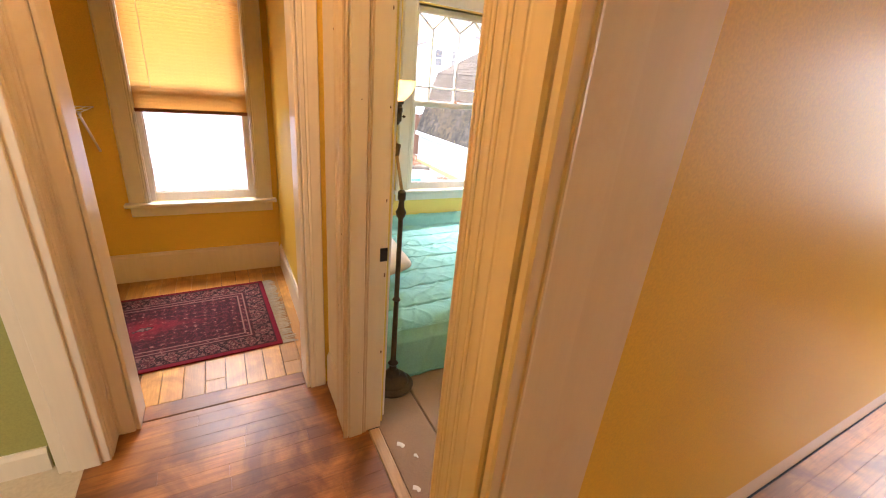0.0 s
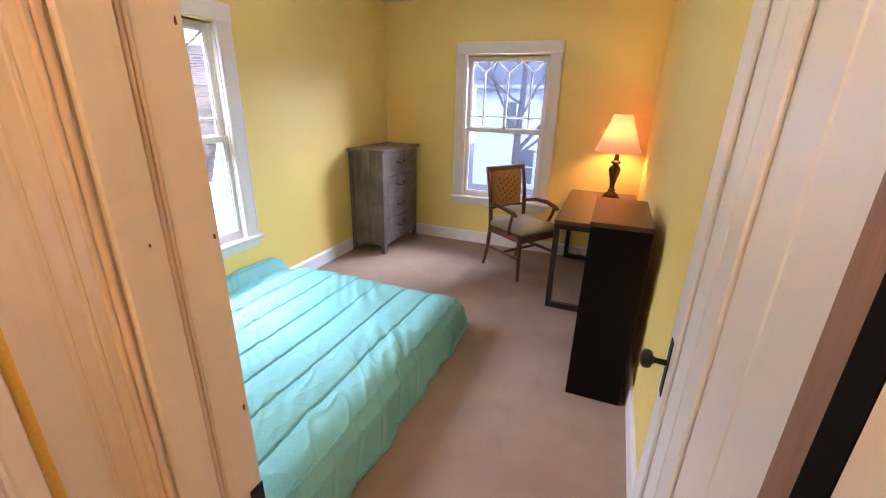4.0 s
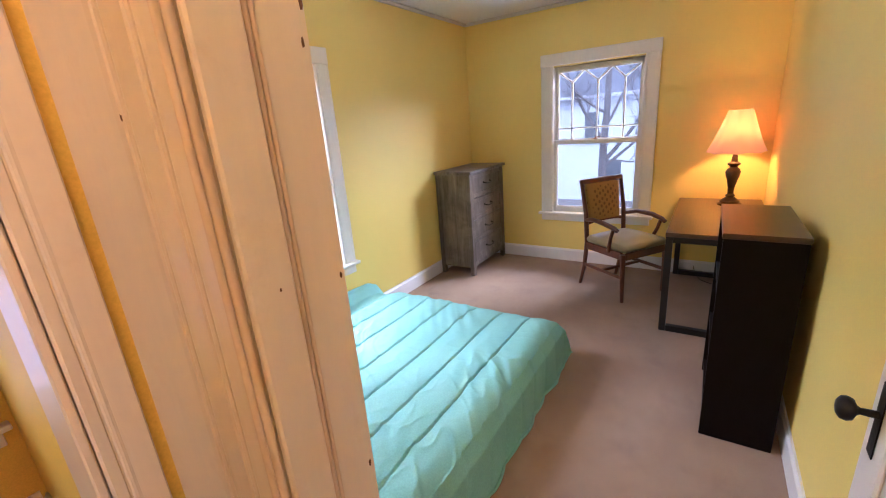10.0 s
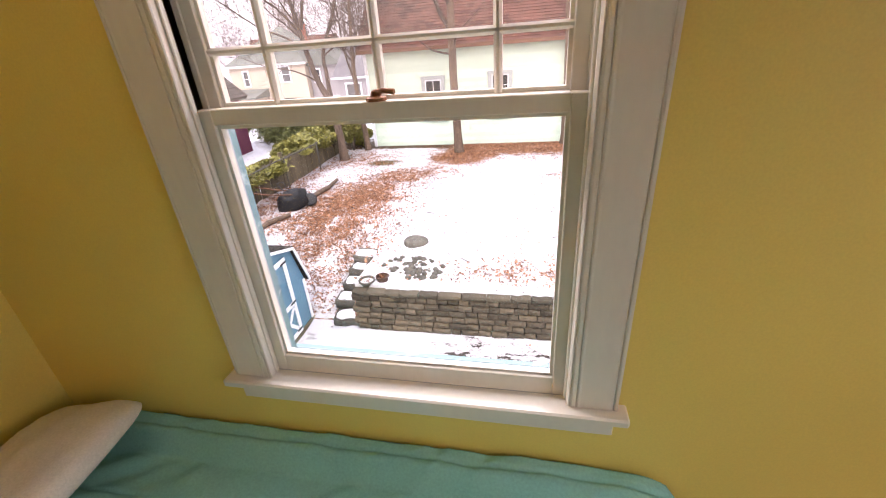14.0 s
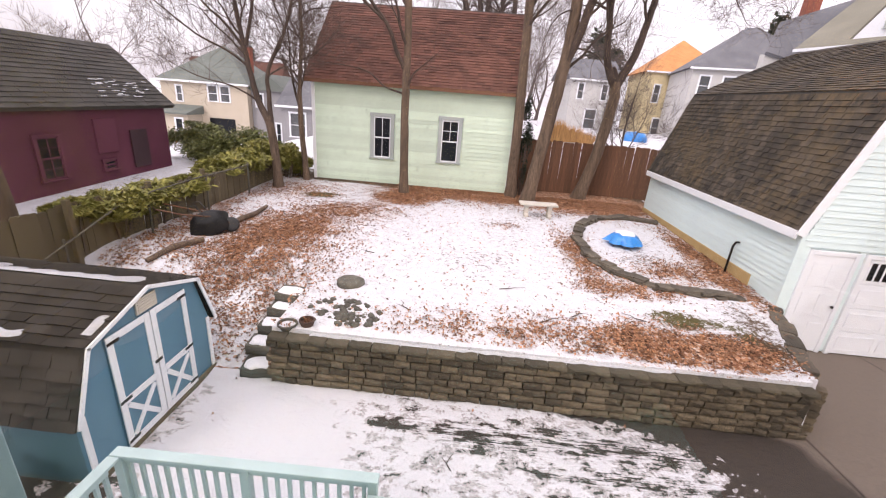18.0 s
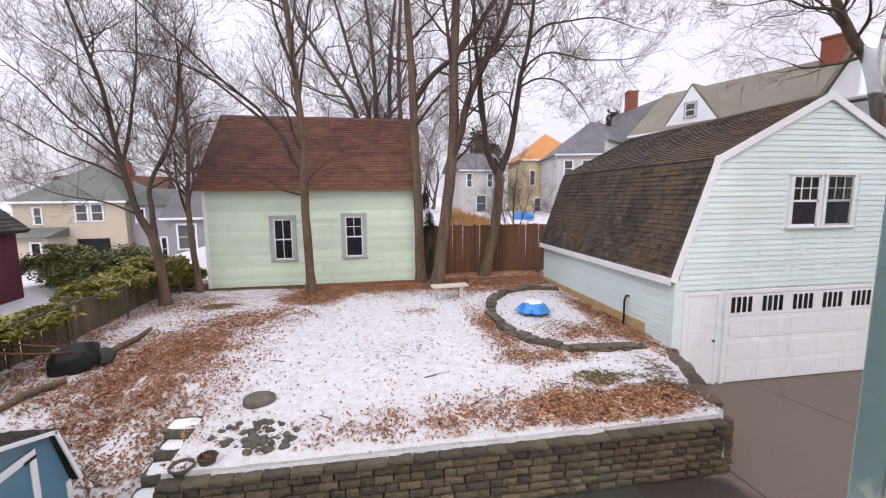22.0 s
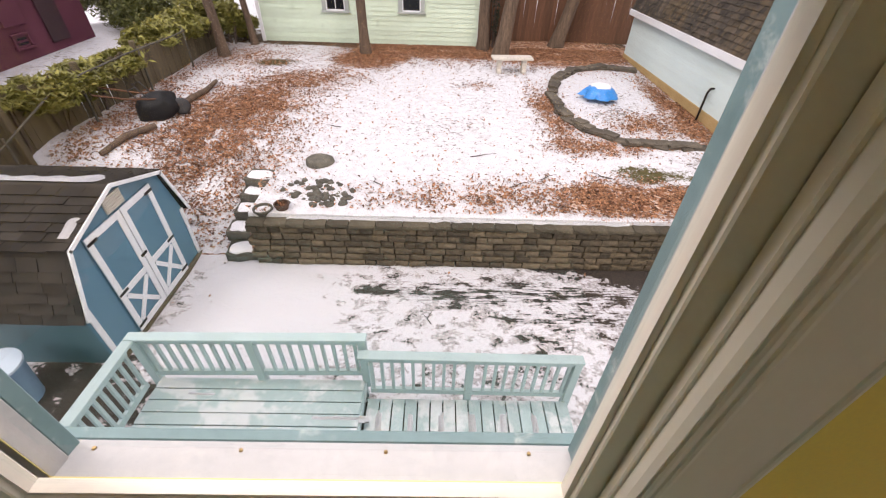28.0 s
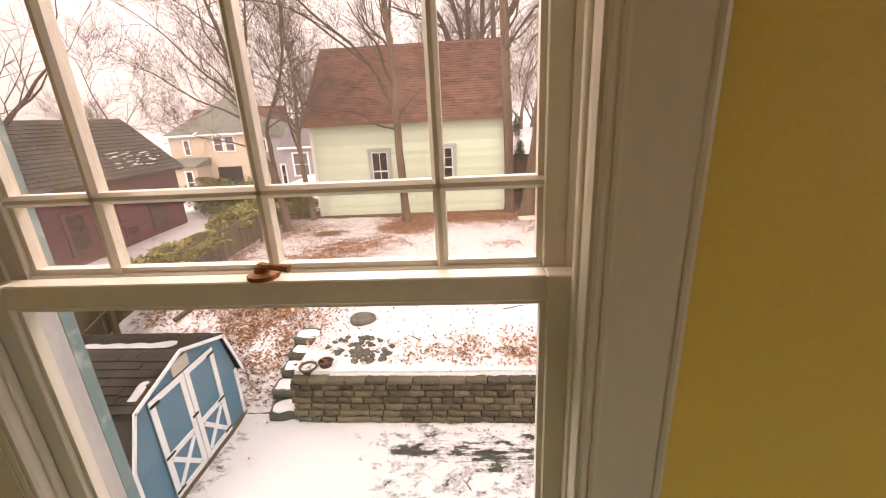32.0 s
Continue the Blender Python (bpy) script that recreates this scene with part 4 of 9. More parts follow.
def chair():
    """An open armchair; the front looks towards -y."""
    o = thing("armchair", 4.175, 1.545, 0, -35, "mahogany armchair with gold patterned back and olive seat", "chair")
    w = M["mahogany"]
    for s in (-1, 1):
        bm = bmesh.new()
        tube(bm, [(s * 0.235, -0.235, 0), (s * 0.242, -0.232, 0.25), (s * 0.245, -0.23, 0.43)], [0.016, 0.021, 0.026], 8)
        part("front_leg", bm, w, o, smooth=60)
        bm = bmesh.new()
        tube(bm, [(s * 0.225, 0.30, 0), (s * 0.222, 0.25, 0.2), (s * 0.22, 0.225, 0.43), (s * 0.225, 0.245, 0.7), (s * 0.232, 0.31, 1.0)], [0.016, 0.019, 0.022, 0.02, 0.017], 8)
        part("back_post", bm, w, o, smooth=60)
        bm = bmesh.new()
        tube(bm, [(s * 0.228, 0.245, 0.64), (s * 0.262, 0.12, 0.672), (s * 0.278, -0.03, 0.668), (s * 0.272, -0.15, 0.645), (s * 0.268, -0.185, 0.625)], [0.015, 0.019, 0.022, 0.021, 0.017], 8)
        part("armrest", bm, w, o, smooth=60)
        bm = bmesh.new()
        tube(bm, [(s * 0.27, -0.14, 0.635), (s * 0.268, -0.11, 0.55), (s * 0.252, -0.08, 0.47), (s * 0.245, -0.07, 0.42)], [0.016, 0.015, 0.017, 0.019], 8)
        part("arm_support", bm, w, o, smooth=60)
        part("seat_rail", box_bm(s * 0.232 - 0.012, s * 0.232 + 0.012, -0.21, 0.21, 0.375, 0.44, 0.004), w, o)
        part("stretcher", box_bm(s * 0.23 - 0.009, s * 0.23 + 0.009, -0.22, 0.25, 0.2, 0.228, 0.003), w, o)
    part("seat_rail", box_bm(-0.22, 0.22, -0.245, -0.22, 0.375, 0.44, 0.004), w, o)
    part("seat_rail", box_bm(-0.21, 0.21, 0.21, 0.235, 0.375, 0.44, 0.004), w, o)
    part("cross_stretcher", box_bm(-0.22, 0.22, 0.01, 0.028, 0.202, 0.226, 0.003), w, o)
    bm = box_bm(-0.245, 0.245, -0.255, 0.225, 0.435, 0.50, 0.025)
    bmesh.ops.subdivide_edges(bm, edges=bm.edges[:], cuts=2, use_grid_fill=True)
    for v in bm.verts:
        if v.co.z > 0.48:
            v.co.z += 0.022 * (1 - (v.co.x / 0.26) ** 2) * (1 - ((v.co.y + 0.015) / 0.26) ** 2)
    part("seat", bm, M["seat"], o, "olive vinyl seat pad", 50)
    tilt = pose(0, 0.247, 0.60, -9)
    pad = bmesh.new()
    bmesh.ops.create_grid(pad, x_segments=10, y_segments=12, size=1.0)
    for v in pad.verts:
        a, b = v.co.x, v.co.y
        v.co = Vector((a * (0.178 + 0.012 * b), -0.018 - 0.02 * ((1 - a ** 4) * (1 - b ** 4)), 0.19 + b * 0.17))
    part("back_pad", pad, M["fabric"], o, "gold fabric with small dark leaf motifs", 180, at=tilt)
    back = bmesh.new()
    bmesh.ops.create_grid(back, x_segments=4, y_segments=4, size=1.0)
    for v in back.verts:
        v.co = Vector((v.co.x * 0.19, 0.014, 0.19 + v.co.y * 0.18))
    bmesh.ops.solidify(back, geom=back.faces[:], thickness=0.008)
    part("back_cover", back, M["fabric"], o, at=tilt)
    part("top_rail", box_bm(-0.245, 0.245, -0.02, 0.02, 0.365, 0.41, 0.008), w, o, at=tilt)
    arch = extrude_profile([(-0.21, 0.0), (-0.21, 0.03), (0.21, 0.03), (0.21, 0.0), (0.1, 0.014), (0, 0.018), (-0.1, 0.014)], 0.03, "y")
    part("lower_rail", arch, w, o, at=tilt @ pose(0, -0.015, -0.01))


chair()


def desk_lamp():
    o = thing("table_lamp", 4.50, 0.79, 0.752, 0, "turned bronze table lamp with a lit pleated shade on the desk", "lamp")
    prof = [(0.085, 0), (0.088, 0.012), (0.07, 0.022), (0.072, 0.034), (0.045, 0.055), (0.028, 0.068), (0.036, 0.08), (0.022, 0.095), (0.024, 0.14), (0.036, 0.20), (0.05, 0.245), (0.054, 0.275),
            (0.044, 0.30), (0.026, 0.315), (0.03, 0.325), (0.046, 0.335), (0.046, 0.347), (0.024, 0.36), (0.02, 0.40), (0.014, 0.42), (0.006, 0.44)]
    part("base", lathe(prof, 28), M["bronze"], o, smooth=40)
    bm = bmesh.new()
    n = 64
    rings = []
    for k in range(7):
        f = k / 6
        z = 0.435 + f * 0.33
        r = 0.205 - 0.125 * (f ** 0.85)
        rings.append([bm.verts.new(((r * (1 + 0.012 * math.cos(8 * a) + 0.006 * math.cos(32 * a))) * math.cos(a), (r * (1 + 0.012 * math.cos(8 * a) + 0.006 * math.cos(32 * a))) * math.sin(a), z + (0.008 * abs(math.sin(4 * a)) if k == 0 else 0)))
                      for a in (2 * math.pi * i / n for i in range(n))])
    for a, b in zip(rings, rings[1:]):
        for i in range(n):
            bm.faces.new((a[i], a[(i + 1) % n], b[(i + 1) % n], b[i]))
    bmesh.ops.solidify(bm, geom=bm.faces[:], thickness=0.002)
    part("shade", bm, M["shade"], o, "pinkish pleated fabric shade, lit from inside", 60)
    bm = bmesh.new()
    tube(bm, [(-0.08, 0, 0.76), (0, 0, 0.762), (0.08, 0, 0.76)], 0.0025, 6)
    tube(bm, [(0, -0.08, 0.76), (0, 0.08, 0.76)], 0.0025, 6)
    part("spider", bm, M["bronze"], o)


desk_lamp()


def floor_lamp():
    o = thing("floor_lamp", 0.862, 1.615, 0, 0, "old bronze floor lamp with a lit glass bowl beside the bed", "lamp")
    b = M["bronze"]
    prof = [(0.105, 0), (0.11, 0.012), (0.1, 0.022), (0.085, 0.028), (0.082, 0.04), (0.06, 0.058), (0.04, 0.07), (0.036, 0.085), (0.02, 0.10), (0.018, 0.13), (0.026, 0.14), (0.014, 0.16),
            (0.012, 0.5), (0.02, 0.51), (0.012, 0.525), (0.011, 0.92), (0.019, 0.93), (0.024, 0.95), (0.014, 0.97), (0.012, 1.0), (0.018, 1.01), (0.018, 1.04), (0.008, 1.05)]
    part("base_and_pole", lathe(prof, 22), b, o, smooth=40)
    hx, hy, hz = FLOOR_LAMP_HEAD[0] - 0.862, FLOOR_LAMP_HEAD[1] - 1.615, FLOOR_LAMP_HEAD[2]
    bm = bmesh.new()
    tube(bm, [(0, 0, 1.04), (0.010, 0.055, 1.09), (0.023, 0.138, 1.175)], 0.0075, 8)
    part("lower_arm", bm, M["brass"], o, smooth=60)
    part("joint", box_bm(-0.011, 0.011, -0.014, 0.014, -0.028, 0.028, 0.004), b, o, at=pose(0.023, 0.142, 1.195, 0, 12, 30))
    bm = bmesh.new()
    tube(bm, [(0.022, 0.145, 1.215), (0.018, 0.19, 1.255), (hx, hy, hz - 0.105)], 0.0075, 8)
    part("upper_arm", bm, M["brass"], o, smooth=60)
    part("socket", lathe([(0.008, -0.112), (0.014, -0.106), (0.015, -0.100), (0.022, -0.095), (0.023, -0.058), (0.026, -0.055), (0.026, -0.036), (0.022, -0.033), (0.022, -0.024), (0.029, -0.02), (0.029, -0.010), (0.026, -0.006)], 20), b, o, smooth=35, at=pose(hx, hy, hz))
    bm = bmesh.new()
    tube(bm, [(0.022, 0, -0.075), (0.032, 0, -0.075)], [0.003, 0.003], 6)
    tube(bm, [(0.032, 0, -0.075), (0.04, 0, -0.075)], [0.007, 0.005], 8)
    part("switch_knob", bm, b, o, at=pose(hx, hy, hz))
    bowl = bmesh.new()
    n = 32
    prof = [(0.028, -0.008), (0.045, 0.007), (0.06, 0.027), (0.071, 0.048), (0.079, 0.07), (0.082, 0.078)]
    rings = [[bowl.verts.new((r * math.cos(2 * math.pi * i / n), r * math.sin(2 * math.pi * i / n), z)) for i in range(n)] for r, z in prof]
    for a, c in zip(rings, rings[1:]):
        for i in range(n):
            bowl.faces.new((a[i], a[(i + 1) % n], c[(i + 1) % n], c[i]))
    bmesh.ops.solidify(bowl, geom=bowl.faces[:], thickness=0.003)
    part("bowl_shade", bowl, M["torch"], o, "glowing cream glass bowl", 60, at=pose(hx, hy, hz))


floor_lamp()

light = thing("ceiling_light", 2.93, 2.02, 2.62, 0, "white opal glass ceiling light, switched off", "ceiling light")
part("canopy", lathe([(0.07, 0), (0.068, -0.02), (0.03, -0.035), (0.022, -0.06), (0.05, -0.07)], 24), M["white_plastic"], light, smooth=40)
part("globe", lathe([(0.055, -0.07), (0.09, -0.085), (0.13, -0.12), (0.145, -0.16), (0.135, -0.205), (0.095, -0.24), (0.05, -0.255), (0.012, -0.26)], 32), M["opal"], light, smooth=60)

hall_light = thing("hall_ceiling_light", 0.0, 0.95, 2.62, 0, "small lit glass ceiling light in the hallway", "ceiling light")
part("canopy", lathe([(0.07, 0), (0.068, -0.02), (0.05, -0.03)], 24), M["white_plastic"], hall_light, smooth=40)


def panel_door(o, w, h, t, mat):
    """A five-board door: stiles, rails and sunk panels with beaded edges; hinge side at x = 0, seen face towards +y."""
    part("core", box_bm(0.05, w - 0.05, 0.012, t - 0.009, 0.05, h - 0.05), mat, o)
    for a, b in ((0, 0.15), (0.365, 0.45), (w - 0.11, w)):
        part("stile", box_bm(a, b, 0, t, 0, h, 0.003), mat, o)
    for p, q in ((0.15, 0.365), (0.45, w - 0.11)):
        for a, b in ((0, 0.2), (h - 0.12, h)):
            part("rail", box_bm(p, q, 0, t, a, b, 0.003), mat, o)
        for a, b in ((0.2, h - 0.12),):
            bm = bmesh.new()
            for x0, x1, z0, z1 in ((p, q, a, a + 0.02), (p, q, b - 0.02, b), (p, p + 0.02, a + 0.02, b - 0.02), (q - 0.02, q, a + 0.02, b - 0.02)):
                box(bm, x0, x1, t - 0.009, t + 0.002, z0, z1, 0.004)
            part("panel_bead", bm, mat, o)


bed_door = thing("door_1", 0.755, 0.612, 0.008, 0, "white painted panel door standing open against the wall", "door", kind="structure")
leaf = part("door_leaf", box_bm(0.002, 0.748, -0.0175, -0.0165, 0.002, 2.0), M["trim"], bed_door)
panel_door(leaf, 0.75, 2.02, 0.035, M["trim"])
leaf.matrix_local = pose(0.0, 0.0, 0.0, 0, 0, -1.2) @ pose(0, -0.04, 0)
part("knob_plate", box_bm(0.675, 0.712, 0.0355, 0.0385, 0.80, 0.98, 0.001), M["iron"], leaf, "narrow black back plate")
part("door_knob", lathe([(0.009, 0), (0.008, 0.03), (0.012, 0.036), (0.024, 0.042), (0.028, 0.052), (0.026, 0.062), (0.016, 0.069), (0.004, 0.071)], 20), M["iron"], leaf, "round black door knob", 50, at=pose(0.693, 0.038, 0.905, -90))
for z in (0.25, 1.75):
    part("hinge", box_bm(-0.006, 0.004, 0.002, 0.03, z, z + 0.09, 0.001), M["iron"], leaf)

outlet = thing("wall_outlet", 4.758, 1.55, 0.07, 0, "white electrical outlet in the baseboard with a cord", "outlet")
part("cover_plate", box_bm(-0.003, 0.003, -0.035, 0.035, -0.02, 0.03, 0.001), M["white_plastic"], outlet)
bm = bmesh.new()
tube(bm, [(4.75, 1.0, 0.09), (4.70, 0.98, 0.03), (4.6, 0.93, 0.008), (4.5, 0.8, 0.007), (4.62, 0.63, 0.05), (4.66, 0.6, 0.5), (4.62, 0.575, 0.72)], 0.003, 6)
tagged(new("lamp_cord", mesh_of("lamp_cord", bm, M["iron"], 60)), "thin dark lamp cord trailing under the desk", "cord")

# ---- hall: rug, shelf ----


def rug_material():
    """Red edge, dark border of pale medallions, mauve field of small motifs, red heart with a grey lozenge."""
    m, t, b = nodes_of("persian_rug_wool")
    co = t.nodes.new("ShaderNodeTexCoord").outputs["Object"]
    sep = t.nodes.new("ShaderNodeSeparateXYZ")
    t.links.new(co, sep.inputs[0])
    ax, ay = math_node(t, "ABSOLUTE", sep.outputs[0]), math_node(t, "ABSOLUTE", sep.outputs[1])
    ex, ey = math_node(t, "SUBTRACT", 0.70, ax), math_node(t, "SUBTRACT", 0.42, ay)
    edge = math_node(t, "MINIMUM", ex, ey)

    def wave(v, k):
        return math_node(t, "COSINE", math_node(t, "MULTIPLY", v, k))

    def motif(k, size, jag):
        """Small curling motifs: k repeats over a metre, broken up by noise."""
        lat = math_node(t, "ADD", wave(ax, k), wave(ay, k * 1.07))
        return math_node(t, "ADD", math_node(t, "MULTIPLY", lat, size), math_node(t, "MULTIPLY", math_node(t, "SUBTRACT", noise_tex(t, k * 0.55, 4, None, 0.6, warp=0.5), 0.5), jag))

    field = ramp(t, motif(118, 0.07, 1.7), [(0.0, (0.030, 0.010, 0.014)), (0.14, (0.105, 0.022, 0.030)), (0.24, (0.030, 0.012, 0.016)), (0.34, (0.30, 0.17, 0.135)), (0.46, (0.13, 0.03, 0.035))])
    # cartouches along the border: u runs along the side, v across it
    long_side = math_node(t, "GREATER_THAN", ex, ey)
    u = math_node(t, "ADD", math_node(t, "MULTIPLY", long_side, ax), math_node(t, "MULTIPLY", math_node(t, "SUBTRACT", 1.0, long_side), ay))
    cell = math_node(t, "ABSOLUTE", math_node(t, "SUBTRACT", math_node(t, "FRACT", math_node(t, "DIVIDE", u, 0.098)), 0.5))
    across = math_node(t, "DIVIDE", math_node(t, "ABSOLUTE", math_node(t, "SUBTRACT", edge, 0.083)), 0.046)
    jag = math_node(t, "MULTIPLY", math_node(t, "SUBTRACT", noise_tex(t, 62, 4, None, 0.65, warp=0.4), 0.5), 2.0)
    medal = math_node(t, "ADD", math_node(t, "ADD", math_node(t, "MULTIPLY", cell, 1.5), math_node(t, "MULTIPLY", across, 0.5)), jag)
    border = ramp(t, medal, [(0.0, (0.22, 0.13, 0.105)), (0.20, (0.030, 0.012, 0.016)), (0.42, (0.09, 0.016, 0.024)), (0.52, (0.24, 0.145, 0.12)), (0.62, (0.022, 0.010, 0.014)), (0.9, (0.016, 0.009, 0.014)), (1.0, (0.15, 0.085, 0.075))])
    heart = math_node(t, "ADD", math_node(t, "ADD", math_node(t, "MULTIPLY", ax, 1.5), math_node(t, "MULTIPLY", ay, 3.6)), math_node(t, "MULTIPLY", noise_tex(t, 16, 5, None, 0.65, warp=0.4), 0.9))
    red = mixc(t, 0.45, (0.24, 0.008, 0.022), field)
    col = mixc(t, ramp(t, heart, [(0.55, (1, 1, 1)), (0.98, (0, 0, 0))]), field, red)
    col = mixc(t, ramp(t, heart, [(0.50, (1, 1, 1)), (0.54, (0, 0, 0))]), col, (0.02, 0.012, 0.014))
    col = mixc(t, ramp(t, heart, [(0.45, (1, 1, 1)), (0.48, (0, 0, 0))]), col, (0.13, 0.10, 0.09))
    line = ramp(t, edge, [(0.145, (0, 0, 0)), (0.148, (1, 1, 1)), (0.153, (1, 1, 1)), (0.156, (0, 0, 0)), (0.176, (0, 0, 0)), (0.178, (1, 1, 1)), (0.184, (1, 1, 1)), (0.187, (0, 0, 0))])
    col = mixc(t, line, col, (0.20, 0.12, 0.105))
    col = mixc(t, ramp(t, edge, [(0.13, (1, 1, 1)), (0.133, (0, 0, 0))]), col, border)
    col = mixc(t, 1.0, col, (0.95, 0.80, 0.76), "MULTIPLY")
    col = mixc(t, ramp(t, edge, [(0.034, (1, 1, 1)), (0.037, (0, 0, 0))]), col, (0.02, 0.01, 0.014))
    col = mixc(t, ramp(t, edge, [(0.026, (1, 1, 1)), (0.029, (0, 0, 0))]), col, (0.14, 0.006, 0.016))
    fuzz = noise_tex(t, 260, 3)
    col = mixc(t, 0.10, col, ramp(t, fuzz, [(0.3, (0.03, 0.008, 0.012)), (0.7, (0.20, 0.11, 0.10))]))
    t.links.new(col, b.inputs["Base Color"])
    b.inputs["Roughness"].default_value = 0.9
    b.inputs["Specular IOR Level"].default_value = 0.06
    add_bump(t, b, fuzz, 0.5, 0.004)
    return m


rug = thing("rug", -0.32, 2.555, 0.001, 2.5, "dark red patterned oriental rug with fringe on the pine boards", "rug")
part("woven_field", box_bm(-0.70, 0.70, -0.42, 0.42, 0, 0.010, 0.003), rug_material(), rug)
for s in (-1, 1):
    bm = bmesh.new()
    for i in range(70):
        y = -0.415 + 0.83 * i / 69
        a, k = random.uniform(-0.02, 0.02), random.uniform(0.06, 0.085)
        tube(bm, [(s * 0.70, y, 0.005), (s * (0.70 + k * 0.5), y + a * 0.3, 0.006), (s * (0.70 + k), y + a, 0.004)], [0.003, 0.0045, 0.003], 4)
    part("fringe", bm, surface("fringe_cotton", (0.42, 0.37, 0.28), (0.5, 0.45, 0.35), 20, 0.9), rug, "pale cotton fringe")

shelf = thing("wire_shelf", -0.46, 3.27, 1.17, 0, "white wire shelf on brackets by the alcove window", "shelf")
bm = bmesh.new()
for i in range(16):
    tube(bm, [(-0.035 * i, -0.004, 0), (-0.035 * i, -0.30, 0), (-0.035 * i, -0.305, -0.03)], 0.0022, 5)
for y, z in ((-0.006, 0), (-0.15, -0.003), (-0.30, 0.0), (-0.305, -0.03)):
    tube(bm, [(0.0, y, z), (-0.54, y, z)], 0.003, 6)
part("wire_deck", bm, M["white_plastic"], shelf, smooth=60)
bm = bmesh.new()
tube(bm, [(-0.012, -0.29, -0.01), (-0.012, -0.005, -0.26)], 0.007, 8)
part("brace", bm, M["white_plastic"], shelf, smooth=60)

# ---- yard: materials ----
def cover_material():
    """Snow, fallen leaves, moss and soil, laid out by the painted cover densities (red leaves, green bare soil, blue moss)."""
    m, t, b = nodes_of("snowy_yard")
    at = t.nodes.new("ShaderNodeAttribute")
    at.attribute_name = "cover"
    sep = t.nodes.new("ShaderNodeSeparateColor")
    t.links.new(at.outputs["Color"], sep.inputs[0])
    n_big = noise_tex(t, 1.7, 6)
    n_mid = noise_tex(t, 7.0, 8, None, 0.65)
    n_fine = noise_tex(t, 30.0, 8, None, 0.7)
    v = t.nodes.new("ShaderNodeTexVoronoi")
    v.inputs["Scale"].default_value = 22
    t.links.new(t.nodes.new("ShaderNodeTexCoord").outputs["Object"], v.inputs["Vector"])
    leaf_tone = t.nodes.new("ShaderNodeSeparateColor")
    t.links.new(v.outputs["Color"], leaf_tone.inputs[0])
    leaf = ramp(t, leaf_tone.outputs[0], [(0.0, (0.055, 0.022, 0.013)), (0.35, (0.24, 0.105, 0.055)), (0.72, (0.42, 0.215, 0.12)), (1.0, (0.60, 0.47, 0.38))])
    soil = ramp(t, n_fine, [(0.3, (0.045, 0.03, 0.02)), (0.7, (0.13, 0.085, 0.05))])
    moss = ramp(t, n_fine, [(0.3, (0.035, 0.032, 0.012)), (0.7, (0.125, 0.105, 0.04))])
    snow = ramp(t, math_node(t, "ADD", math_node(t, "MULTIPLY", n_mid, 0.55), math_node(t, "MULTIPLY", n_fine, 0.45)), [(0.36, (0.46, 0.45, 0.465)), (0.48, (0.61, 0.61, 0.64)), (0.64, (0.70, 0.71, 0.755))])
    mixed = math_node(t, "ADD", math_node(t, "MULTIPLY", n_mid, 1.5), math_node(t, "ADD", math_node(t, "MULTIPLY", n_fine, 1.7), math_node(t, "MULTIPLY", n_big, 0.6)))
    k_leaf = ramp(t, math_node(t, "ADD", math_node(t, "SUBTRACT", mixed, 2.42), sep.outputs[0]), [(0.0, (0, 0, 0)), (0.10, (1, 1, 1))])
    k_soil = ramp(t, math_node(t, "ADD", math_node(t, "SUBTRACT", mixed, 2.42), sep.outputs[1]), [(0.0, (0, 0, 0)), (0.10, (1, 1, 1))])
    k_moss = ramp(t, math_node(t, "ADD", math_node(t, "SUBTRACT", mixed, 2.42), sep.outputs[2]), [(0.0, (0, 0, 0)), (0.12, (1, 1, 1))])
    speck = ramp(t, noise_tex(t, 75.0, 4, None, 0.6), [(0.585, (0, 0, 0)), (0.66, (0.65, 0.65, 0.65))])
    speck = math_node(t, "MULTIPLY", speck, math_node(t, "ADD", math_node(t, "MULTIPLY", sep.outputs[0], 3.0), 0.12, True), True)
    snow = mixc(t, speck, snow, (0.26, 0.18, 0.13))
    hole = math_node(t, "ADD", noise_tex(t, 9.0, 7, None, 0.72), math_node(t, "MULTIPLY", noise_tex(t, 0.55, 3), 0.55))
    snow = mixc(t, ramp(t, hole, [(0.90, (0, 0, 0)), (0.955, (0.85, 0.85, 0.85))]), snow, (0.085, 0.062, 0.04))
    col = mixc(t, k_soil, snow, soil)
    col = mixc(t, k_moss, col, moss)
    col = mixc(t, k_leaf, col, leaf)
    t.links.new(col, b.inputs["Base Color"])
    b.inputs["Roughness"].default_value = 0.85
    b.inputs["Specular IOR Level"].default_value = 0.2
    add_bump(t, b, n_fine, 0.5, 0.03)
    return m


